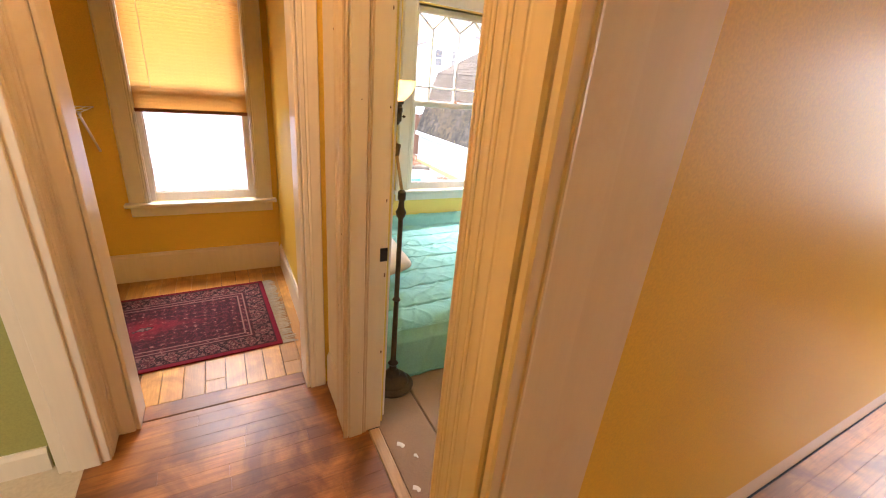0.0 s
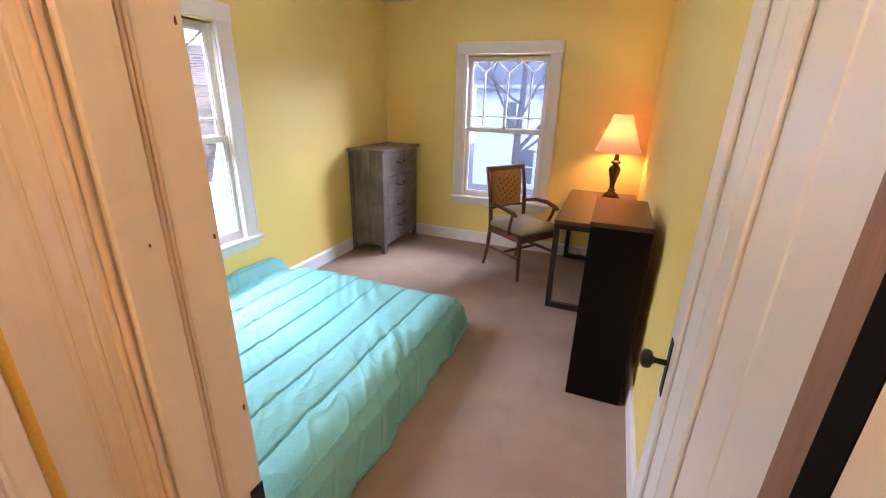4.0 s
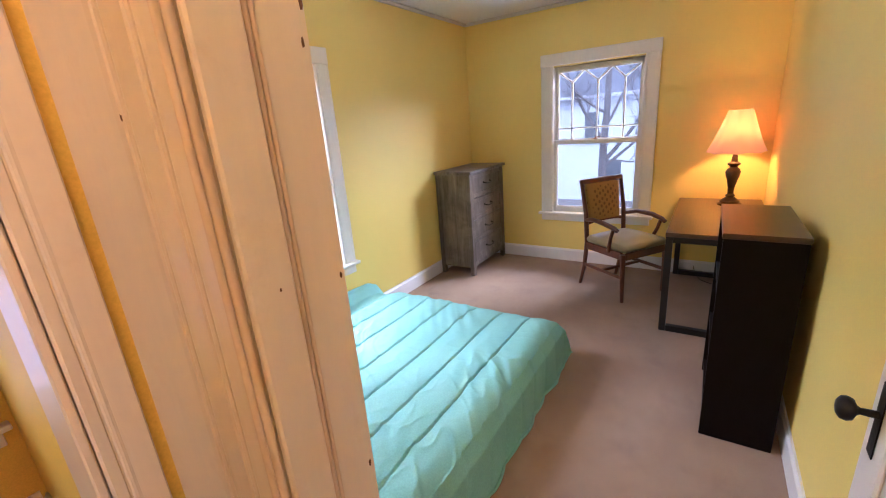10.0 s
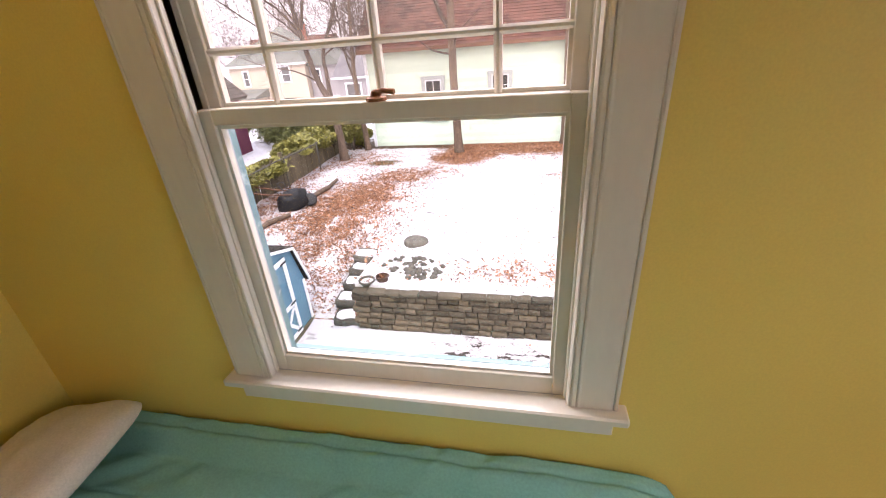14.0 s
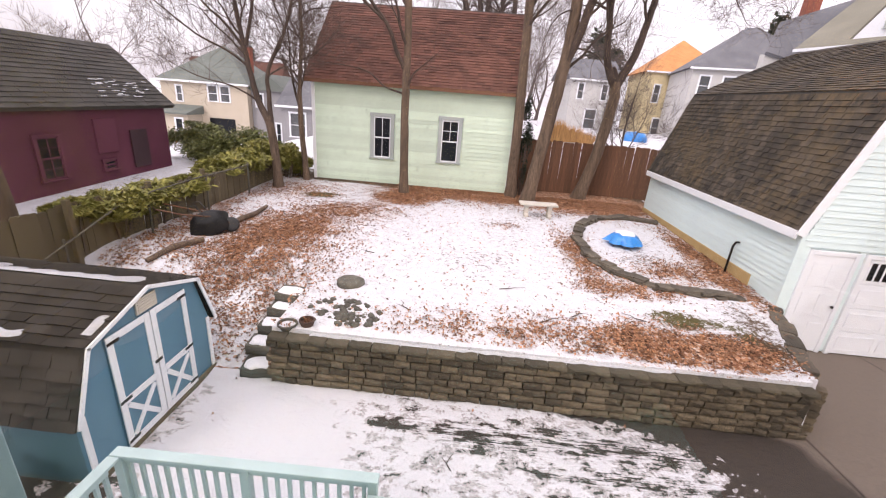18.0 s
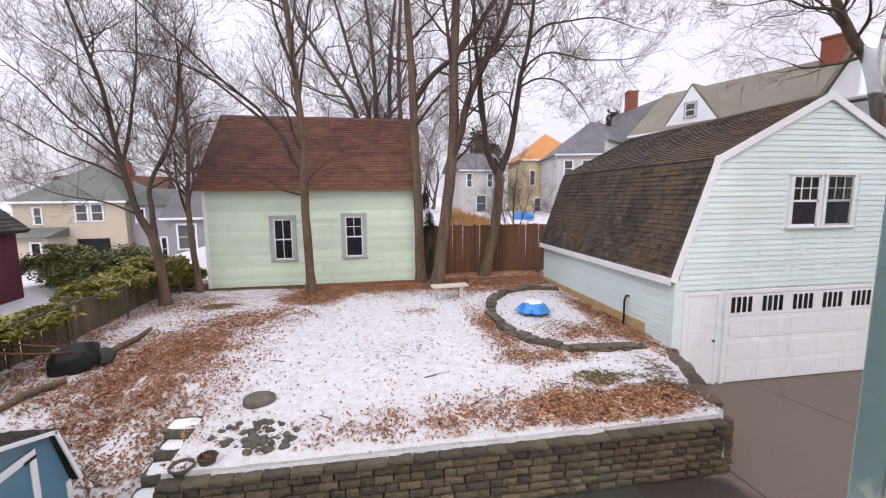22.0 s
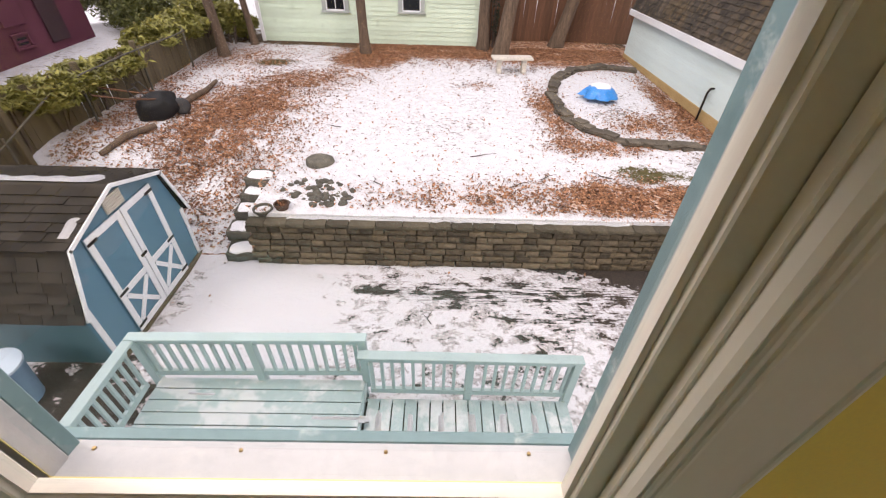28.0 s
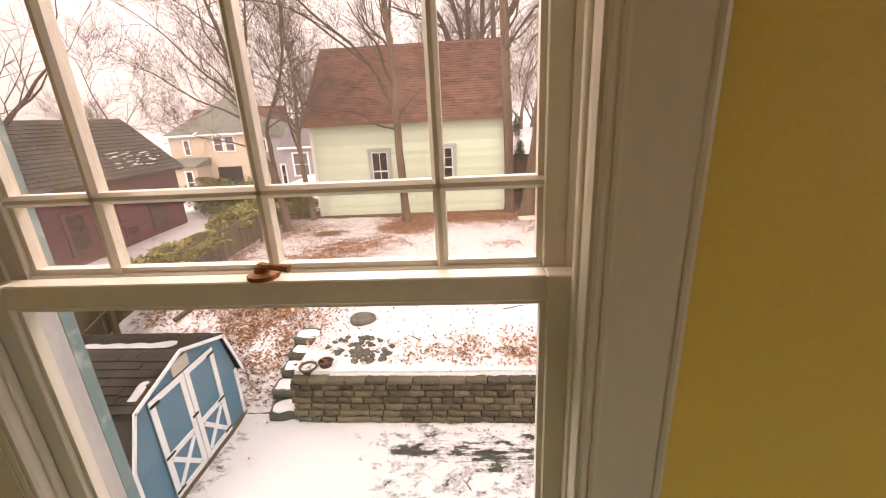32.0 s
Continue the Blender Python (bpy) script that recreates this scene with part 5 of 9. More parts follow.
def drive_material():
    """Asphalt under trodden, half melted snow (red: snow cover)."""
    m, t, b = nodes_of("snowy_asphalt")
    at = t.nodes.new("ShaderNodeAttribute")
    at.attribute_name = "cover"
    sep = t.nodes.new("ShaderNodeSeparateColor")
    t.links.new(at.outputs["Color"], sep.inputs[0])
    n1 = noise_tex(t, 5.5, 5, (0.8, 1.15, 1), 0.62, warp=0.3)
    n_rut = noise_tex(t, 4.0, 6, (0.5, 5.0, 1), 0.7)
    n2 = noise_tex(t, 20.0, 8, None, 0.72)
    n3 = noise_tex(t, 160.0, 3)
    asphalt = ramp(t, n2, [(0.3, (0.034, 0.026, 0.021)), (0.7, (0.068, 0.053, 0.043))])
    asphalt = mixc(t, 0.3, asphalt, ramp(t, n3, [(0.3, (0.015, 0.015, 0.015)), (0.7, (0.12, 0.115, 0.11))]))
    wet = ramp(t, math_node(t, "ADD", math_node(t, "MULTIPLY", noise_tex(t, 3.0, 6), 0.5), sep.outputs[1]), [(0.54, (0, 0, 0)), (0.78, (1, 1, 1))])
    dry = ramp(t, n2, [(0.3, (0.125, 0.101, 0.084)), (0.7, (0.21, 0.172, 0.145))])
    asphalt = mixc(t, wet, dry, asphalt)
    crack = t.nodes.new("ShaderNodeTexVoronoi")
    crack.feature = "DISTANCE_TO_EDGE"
    crack.inputs["Scale"].default_value = 0.6
    warped = t.nodes.new("ShaderNodeMixRGB")
    warped.inputs[0].default_value = 0.6
    t.links.new(t.nodes.new("ShaderNodeTexCoord").outputs["Object"], warped.inputs[1])
    wn = t.nodes.new("ShaderNodeTexNoise")
    wn.inputs["Scale"].default_value = 1.9
    wn.inputs["Detail"].default_value = 5
    t.links.new(wn.outputs["Color"], warped.inputs[2])
    t.links.new(warped.outputs[0], crack.inputs["Vector"])
    asphalt = mixc(t, ramp(t, crack.outputs["Distance"], [(0.0016, (0.85, 0.85, 0.85)), (0.005, (0, 0, 0))]), asphalt, (0.02, 0.017, 0.015))
    slush = ramp(t, n2, [(0.32, (0.20, 0.18, 0.18)), (0.45, (0.37, 0.345, 0.35)), (0.62, (0.60, 0.58, 0.60))])
    snow = ramp(t, n2, [(0.3, (0.59, 0.585, 0.615)), (0.7, (0.715, 0.71, 0.75))])
    mixed = math_node(t, "ADD", math_node(t, "ADD", math_node(t, "MULTIPLY", n1, 1.55), math_node(t, "MULTIPLY", n2, 0.45)), math_node(t, "MULTIPLY", math_node(t, "SUBTRACT", n_rut, 0.5), math_node(t, "MULTIPLY", sep.outputs[2], 3.0)))
    k = math_node(t, "ADD", math_node(t, "MULTIPLY", math_node(t, "SUBTRACT", mixed, 1.0), 2.2), math_node(t, "SUBTRACT", sep.outputs[0], 0.32))
    col = mixc(t, ramp(t, k, [(-0.0, (0, 0, 0)), (0.07, (1, 1, 1))]), asphalt, slush)
    fleck = ramp(t, math_node(t, "ADD", noise_tex(t, 45.0, 5, None, 0.65), math_node(t, "MULTIPLY", noise_tex(t, 2.2, 4), 0.35)), [(0.80, (0, 0, 0)), (0.88, (0.7, 0.7, 0.7))])
    snow = mixc(t, fleck, snow, (0.20, 0.17, 0.15))
    col = mixc(t, ramp(t, k, [(0.33, (0, 0, 0)), (0.43, (1, 1, 1))]), col, snow)
    t.links.new(col, b.inputs["Base Color"])
    t.links.new(ramp(t, n2, [(0.3, (0.5, 0.5, 0.5)), (0.7, (0.85, 0.85, 0.85))]), b.inputs["Roughness"])
    b.inputs["Specular IOR Level"].default_value = 0.08
    add_bump(t, b, mixed, 0.6, 0.035)
    return m


M["yard"] = cover_material()
M["drive"] = drive_material()
M["mint"] = surface("mint_clapboard", (0.55, 0.67, 0.54), (0.63, 0.75, 0.62), 1.2, 0.6, 40, 0.08, random=0.13, island=True, dirt=(0.44, 0.55, 0.44))
M["pale_blue"] = surface("pale_blue_vinyl_siding", (0.62, 0.74, 0.75), (0.69, 0.81, 0.81), 0.8, 0.5, 40, 0.05, random=0.05)
M["white_ext"] = surface("white_exterior_paint", (0.74, 0.76, 0.80), (0.80, 0.82, 0.86), 2, 0.5, 40, 0.05)
M["grey_trim"] = surface("grey_window_trim", (0.34, 0.38, 0.37), (0.42, 0.46, 0.45), 3, 0.6, 40, 0.1)
M["red_roof"] = surface("red_brown_shingle", (0.10, 0.042, 0.031), (0.175, 0.075, 0.053), 1.5, 0.88, 60, 0.3, random=0.36, island=True)
M["dark_roof"] = surface("dark_brown_shingle", (0.026, 0.022, 0.018), (0.105, 0.084, 0.065), 1.3, 0.88, 50, 0.4, random=0.55, dirt=(0.17, 0.13, 0.09))
M["dark_roof_joined"] = surface("dark_brown_shingle_joined", (0.026, 0.022, 0.018), (0.105, 0.084, 0.065), 1.3, 0.88, 50, 0.4, random=0.55, island=True, dirt=(0.17, 0.13, 0.09))


def weather_streaks(m, dark, moss):
    """Run-off streaks down a slope that faces west, and moss in broad patches, in world space."""
    t = m.node_tree
    b = t.nodes["Principled BSDF"]
    col = b.inputs["Base Color"].links[0].from_socket
    where = t.nodes.new("ShaderNodeNewGeometry").outputs["Position"]

    def field(scale, stretch):
        mp = t.nodes.new("ShaderNodeMapping")
        mp.inputs["Scale"].default_value = stretch
        t.links.new(where, mp.inputs[0])
        n = t.nodes.new("ShaderNodeTexNoise")
        n.inputs["Scale"].default_value = scale
        n.inputs["Detail"].default_value = 6
        n.inputs["Roughness"].default_value = 0.65
        t.links.new(mp.outputs[0], n.inputs["Vector"])
        return n.outputs["Fac"]

    col = mixc(t, ramp(t, field(3.2, (0.12, 1, 0.12)), [(0.46, (0, 0, 0)), (0.66, (0.75, 0.75, 0.75))]), col, dark)
    patchy = math_node(t, "MULTIPLY", field(0.8, (1, 1, 1)), field(9.0, (0.5, 1, 0.5)))
    col = mixc(t, ramp(t, patchy, [(0.22, (0, 0, 0)), (0.36, (0.8, 0.8, 0.8))]), col, moss)
    t.links.new(col, b.inputs["Base Color"])


def damp_stains(m, dark, lo=0.5, hi=0.68, scale=0.9):
    """Broad damp patches in world space, over one piece and the next alike."""
    t = m.node_tree
    b = t.nodes["Principled BSDF"]
    col = b.inputs["Base Color"].links[0].from_socket
    n = t.nodes.new("ShaderNodeTexNoise")
    n.inputs["Scale"].default_value = scale
    n.inputs["Detail"].default_value = 7
    n.inputs["Roughness"].default_value = 0.65
    t.links.new(t.nodes.new("ShaderNodeNewGeometry").outputs["Position"], n.inputs["Vector"])
    col = mixc(t, ramp(t, n.outputs["Fac"], [(lo, (0, 0, 0)), (hi, (0.7, 0.7, 0.7))]), col, dark)
    t.links.new(col, b.inputs["Base Color"])


for key in ("dark_roof", "dark_roof_joined"):
    weather_streaks(M[key], (0.022, 0.018, 0.014), (0.12, 0.085, 0.045))
M["old_roof"] = surface("dark_old_shingle", (0.035, 0.032, 0.03), (0.075, 0.068, 0.062), 1.0, 0.9, 40, 0.3, random=0.35, island=True)
M["shed_roof"] = surface("grey_shed_shingle", (0.017, 0.015, 0.013), (0.055, 0.048, 0.042), 1.4, 0.92, 50, 0.35, random=0.4, dirt=(0.014, 0.013, 0.011), spec=0.2)
M["fence_wood"] = wood("brown_fence_wood", (0.085, 0.038, 0.020), (0.21, 0.10, 0.055), 0.8, (30, 30, 2), 0.3)
M["old_fence"] = wood("grey_green_fence_wood", (0.065, 0.050, 0.030), (0.165, 0.13, 0.08), 0.85, (30, 30, 2), 0.3)
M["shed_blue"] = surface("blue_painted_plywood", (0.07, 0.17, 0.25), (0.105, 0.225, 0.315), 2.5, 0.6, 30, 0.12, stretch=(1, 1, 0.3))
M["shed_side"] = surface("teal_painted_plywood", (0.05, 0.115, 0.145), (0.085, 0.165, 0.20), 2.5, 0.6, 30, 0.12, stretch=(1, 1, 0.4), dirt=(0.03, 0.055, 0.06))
M["deck_paint"] = surface("pale_blue_deck_paint", (0.355, 0.46, 0.47), (0.435, 0.55, 0.565), 3, 0.55, 50, 0.1, random=0.1)
M["deck_floor"] = surface("icy_deck_paint", (0.33, 0.43, 0.44), (0.43, 0.54, 0.555), 3, 0.5, 50, 0.12, random=0.1, dirt=(0.60, 0.64, 0.66))
damp_stains(M["deck_floor"], (0.68, 0.69, 0.71), 0.50, 0.57, 2.6)
M["block"] = surface("mossy_concrete_block", (0.045, 0.035, 0.023), (0.165, 0.128, 0.083), 7.0, 0.92, 45, 0.9, random=0.5, dirt=(0.03, 0.026, 0.015), grainy=0.5)
M["block"].node_tree.nodes["Bump"].inputs["Distance"].default_value = 0.02
damp_stains(M["block"], (0.035, 0.029, 0.02))
M["cap_stone"] = surface("mossy_dark_cap_stone", (0.030, 0.026, 0.017), (0.105, 0.086, 0.057), 6.0, 0.92, 45, 0.8, random=0.4, dirt=(0.028, 0.030, 0.014), grainy=0.5)
# soil in the wall's joints; also the dark colour for shade under the deck
M["soil"] = surface("joint_soil_and_deck_shade", (0.02, 0.017, 0.012), (0.045, 0.037, 0.026), 6, 0.95, 60, 0.3)
M["stone"] = surface("grey_field_stone", (0.045, 0.042, 0.034), (0.155, 0.142, 0.115), 6, 0.85, 60, 0.4, random=0.35, dirt=(0.06, 0.065, 0.05))
M["flag"] = surface("brown_grey_flagstone", (0.045, 0.038, 0.028), (0.15, 0.125, 0.095), 6, 0.85, 60, 0.4, random=0.45, dirt=(0.05, 0.05, 0.035))
M["bench"] = surface("pale_concrete", (0.5, 0.46, 0.4), (0.6, 0.56, 0.5), 6, 0.85, 70, 0.3, dirt=(0.3, 0.28, 0.24))
M["snow"] = surface("snow", (0.70, 0.70, 0.73), (0.80, 0.80, 0.84), 3, 0.8, 40, 0.3, spec=0.2)
M["bark"] = surface("grey_brown_bark", (0.042, 0.028, 0.019), (0.195, 0.133, 0.092), 5, 0.9, 26, 0.8, stretch=(1, 1, 0.16), dirt=(0.05, 0.038, 0.026), grainy=0.4)
M["bark_dark"] = surface("dark_limb_bark", (0.028, 0.020, 0.016), (0.105, 0.072, 0.056), 5, 0.9, 26, 0.6, stretch=(1, 1, 0.3), grainy=0.35)
M["bark_pale"] = surface("pale_bark", (0.05, 0.034, 0.024), (0.18, 0.125, 0.09), 5, 0.9, 26, 0.8, stretch=(1, 1, 0.16), dirt=(0.06, 0.045, 0.03), grainy=0.4)
# bark and twigs of trees farther off: distance haze put into paler colours
M["bark_far"] = surface("haze_tinted_bark", (0.075, 0.056, 0.05), (0.14, 0.105, 0.09), 4, 0.9, 26, 0.4, stretch=(1, 1, 0.2))
M["twig_mid"] = surface("half_haze_tinted_twigs", (0.075, 0.055, 0.05), (0.13, 0.098, 0.088), 2, 0.9, 10, 0.0)
for key in ("bark", "bark_pale"):
    M[key].node_tree.nodes["Bump"].inputs["Distance"].default_value = 0.025
M["twig"] = surface("brown_twigs", (0.055, 0.039, 0.033), (0.125, 0.090, 0.075), 4, 0.9, 30, 0.2)
# farthest twigs, lightened most to carry the haze
M["twig_far"] = surface("haze_tinted_twigs", (0.10, 0.078, 0.072), (0.165, 0.13, 0.12), 1, 0.9, 10, 0.0)
M["plum"] = surface("plum_siding", (0.098, 0.029, 0.050), (0.145, 0.047, 0.073), 1.3, 0.85, 40, 0.15, spec=0.2)
M["beige"] = surface("beige_stucco", (0.48, 0.41, 0.32), (0.55, 0.48, 0.39), 1.0, 0.8, 30, 0.05)
M["greyhouse"] = surface("grey_siding", (0.24, 0.235, 0.25), (0.31, 0.30, 0.31), 1.0, 0.8, 30, 0.05)
M["grey_roof"] = surface("grey_green_roof", (0.11, 0.125, 0.112), (0.17, 0.187, 0.17), 0.8, 0.85, 30, 0.2)
M["slate_roof"] = surface("slate_roof", (0.10, 0.10, 0.115), (0.17, 0.17, 0.185), 0.8, 0.85, 30, 0.2)
M["olive_roof"] = surface("olive_grey_roof", (0.17, 0.16, 0.125), (0.24, 0.225, 0.18), 0.8, 0.85, 30, 0.2)
M["orange_roof"] = surface("orange_tile_roof", (0.48, 0.20, 0.07), (0.6, 0.28, 0.11), 1.2, 0.85, 30, 0.2)
M["cream"] = surface("yellow_cream_siding", (0.58, 0.47, 0.27), (0.66, 0.55, 0.34), 1.0, 0.8, 30, 0.05)
M["pale_siding"] = surface("pale_grey_siding", (0.46, 0.45, 0.44), (0.55, 0.54, 0.53), 1.0, 0.8, 30, 0.05)
M["brick"] = surface("red_brick", (0.20, 0.055, 0.035), (0.30, 0.10, 0.06), 8, 0.85, 40, 0.2)
M["foundation"] = surface("yellowed_concrete", (0.40, 0.27, 0.12), (0.52, 0.37, 0.18), 2, 0.9, 40, 0.2)
M["tarp"] = surface("blue_tarp", (0.02, 0.19, 0.55), (0.04, 0.27, 0.68), 6, 0.35, 30, 0.3)
M["charcoal"] = surface("black_plastic", (0.018, 0.018, 0.02), (0.04, 0.04, 0.042), 5, 0.5, 60, 0.1)
M["terracotta"] = surface("dark_brown_pot", (0.05, 0.028, 0.02), (0.09, 0.05, 0.035), 5, 0.8, 60, 0.1)
M["leaf_green"] = surface("rhododendron_leaf", (0.075, 0.090, 0.022), (0.19, 0.20, 0.06), 3, 0.5, 20, 0.0, random=0.5, island=True)
M["leaf_gold"] = surface("yellow_green_leaf", (0.15, 0.155, 0.030), (0.30, 0.275, 0.065), 3, 0.5, 20, 0.0, random=0.5, island=True)
M["leaf_dead"] = surface("fallen_leaf", (0.19, 0.076, 0.038), (0.48, 0.25, 0.135), 9, 0.8, 40, 0.1, random=0.75, island=True)
M["dry_grass"] = surface("dry_grass", (0.45, 0.24, 0.09), (0.58, 0.34, 0.14), 4, 0.9, 30, 0.0, random=0.3, island=True)
M["dark_green"] = surface("conifer_green", (0.018, 0.028, 0.016), (0.04, 0.055, 0.03), 3, 0.8, 20, 0.0, random=0.4, island=True)

# ---- yard: ground ----
G = -3.15


def smooth(a, b, x):
    f = min(1.0, max(0.0, (x - a) / (b - a)))
    return f * f * (3 - 2 * f)


def yard_level(y):
    return -2.30 + 0.0235 * (min(y, 19.5) - 8.2)


def east_edge(y):
    return 7.33 + max(0.0, y - 8.3) * 0.42 if y < 10.95 else 8.5


def is_yard(x, y):
    if y < 8.40 and x > -3.4:
        return False
    if x > east_edge(y) and y < 16.5:
        return False
    return True


def ground_z(x, y):
    up = yard_level(y)
    if x > -0.72:
        if y < 8.40:
            return G
        if y < 16.5:
            return up if x <= east_edge(y) else G
        return G + (up - G) * (1 - smooth(8.6, 12, x) * (1 - smooth(17, 22, y))) + 1.2 * smooth(22, 33, y) * smooth(3, 6, x)
    z = G + (up - G) * smooth(8.0, 10.9, y)
    west = smooth(-4.9, -5.6, x)
    z = z + (up + 0.08 - z) * west * smooth(4.0, 8.0, y)
    return z - 2.1 * smooth(-8, -16, x) * smooth(17, 28, y)


def blob(x, y, cx, cy, rx, ry):
    d = ((x - cx) / rx) ** 2 + ((y - cy) / ry) ** 2
    return max(0.0, 1 - d)


LEAF_PATCHES = ((-2.4, 11.9, 1.7, 2.3, 0.33), (-2.1, 13.3, 1.9, 1.9, 0.38), (0.1, 16.7, 1.3, 1.2, 0.85), (2.2, 18.2, 3.2, 1.7, 0.9), (6.2, 18.2, 3.6, 2.0, 1.0),
                (4.2, 9.0, 2.6, 0.7, 0.33), (5.6, 9.0, 1.5, 0.85, 0.50), (2.3, 9.0, 1.6, 0.6, 0.2), (6.7, 8.95, 0.8, 0.65, 0.55), (4.95, 12.8, 0.55, 2.2, 0.6), (5.7, 11.0, 1.4, 0.5, 0.5), (8.1, 13.0, 0.5, 3.0, 0.7), (7.0, 12.1, 1.1, 0.9, 0.5),
                (-2.3, 9.6, 1.8, 1.8, 0.13), (3.3, 14.5, 0.5, 0.4, 0.26), (-3.4, 16.5, 1.6, 1.5, 0.3), (-4.6, 12.0, 0.7, 5.0, 0.36), (-1.0, 14.8, 1.6, 1.0, 0.42))


def cover(x, y):
    leaf, soil, moss = 0.10, 0.0, 0.0
    for cx, cy, rx, ry, a in LEAF_PATCHES:
        leaf += a * blob(x, y, cx, cy, rx, ry) ** 0.7
    soil = 0.95 * blob(x, y, 5.5, 18.6, 4.2, 2.0) + 0.7 * blob(x, y, 0.5, 18.9, 5.0, 1.3) + 0.5 * blob(x, y, 0, 17.6, 1.3, 0.9) + 0.6 * blob(x, y, 7.4, 9.9, 0.7, 1.3) + 0.85 * blob(x, y, 6.5, 9.05, 1.1, 0.85)
    moss = 0.9 * blob(x, y, -2.55, 16.1, 1.0, 0.6) + 0.9 * blob(x, y, 6.1, 9.9, 0.8, 0.5) + 0.6 * blob(x, y, 7.0, 9.6, 0.45, 0.8) + 0.5 * blob(x, y, 0.4, 9.0, 0.8, 0.5)
    open_snow = blob(x, y, 2.0, 12.8, 3.6, 4.4)
    leaf = max(0.0, leaf - 0.16 * open_snow)
    soil += 0.9 * smooth(16.7, 17.5, y) * smooth(0.6, 2.0, x) + 0.7 * smooth(17.8, 18.3, y)
    if not is_yard(x, y):
        bare = 2.6 + 2.4 * smooth(8.45, 8.0, y) + 0.65 * smooth(8.0, 7.3, y) + 0.9 * smooth(7.1, 5.6, y)
        keep = 1.30 - 0.50 * smooth(0.4, 1.2, x) - 0.14 * smooth(2.0, 4.6, x) - 1.1 * smooth(bare - 0.3, bare + 0.8, x) - 0.9 * smooth(6.4, 7.4, x)
        rut = blob(x, y, 3.3, 7.62, 2.6, 0.30) + 0.9 * blob(x, y, 4.6, 7.15, 1.6, 0.2)
        keep -= 0.26 * min(1, rut) + 0.75 * blob(x, y, 1.25, 7.66, 0.36, 0.15) + 0.55 * blob(x, y, 2.6, 7.5, 0.30, 0.18) + 0.5 * blob(x, y, 1.4, 8.06, 0.35, 0.07) + 0.4 * blob(x, y, 3.5, 7.93, 0.35, 0.08)
        keep += 0.18 * blob(x, y, 1.5, 8.3, 1.6, 0.2) - 0.55 * blob(x, y, -1.45, 7.3, 0.3, 1.5) - 1.5 * blob(x, y, -2.0, 5.75, 1.3, 0.75) ** 0.5
        wet = 0.75 * smooth(7.9, 6.9, x + 0.5 * (y - 7.5)) * smooth(9.3, 8.3, y) - 0.3 * smooth(8.15, 8.3, y) * smooth(5.6, 6.4, x)
        return (max(-1.0, keep), wet, min(1, rut), 1)
    if x < -5.3 or y > 20 or x > 9:
        return (0.12, 0.1, 0, 1)
    return (min(1, leaf), min(1, soil), min(1, moss), 1)


def stretch_axis(lo, hi, step, far_lo, far_hi):
    xs = [lo + i * step for i in range(int((hi - lo) / step) + 1)]
    a, s = lo, step
    out = []
    while a > far_lo:
        s *= 1.35
        a -= s
        out.append(a)
    xs = list(reversed(out)) + xs
    a, s = xs[-1], step
    while a < far_hi:
        s *= 1.35
        a += s
        xs.append(a)
    return xs


def ground():
    xs = stretch_axis(-6.6, 9.4, 0.125, -500, 500)
    ys = sorted(stretch_axis(4.0, 19.6, 0.125, -300, 700) + [8.38, 8.42])
    verts, cols = [], []
    for y in ys:
        for x in xs:
            z = ground_z(x, y)
            if -6 < x < 9 and 4 < y < 20:
                z += 0.018 * noise.noise(Vector((x * 1.3, y * 1.3, 0))) + 0.010 * noise.noise(Vector((x * 4, y * 4, 3)))
            verts.append((x, y, z))
            cols.append(cover(x, y))
    n = len(xs)
    faces, mats = [], []
    for j in range(len(ys) - 1):
        for i in range(n - 1):
            faces.append((j * n + i, j * n + i + 1, (j + 1) * n + i + 1, (j + 1) * n + i))
            mats.append(0 if is_yard((xs[i] + xs[i + 1]) / 2, (ys[j] + ys[j + 1]) / 2) else 1)
    me = bpy.data.meshes.new("ground")
    me.from_pydata(verts, [], faces)
    me.materials.append(M["yard"])
    me.materials.append(M["drive"])
    me.polygons.foreach_set("material_index", mats)
    attr = me.color_attributes.new("cover", "FLOAT_COLOR", "POINT")
    attr.data.foreach_set("color", [c for col in cols for c in col])
    me.shade_smooth()
    me.set_sharp_from_angle(angle=radians(40))
    return tagged(new("ground", me), "patchy snow, fallen leaves and wet asphalt of the back yard", "ground", kind="structure")


ground()


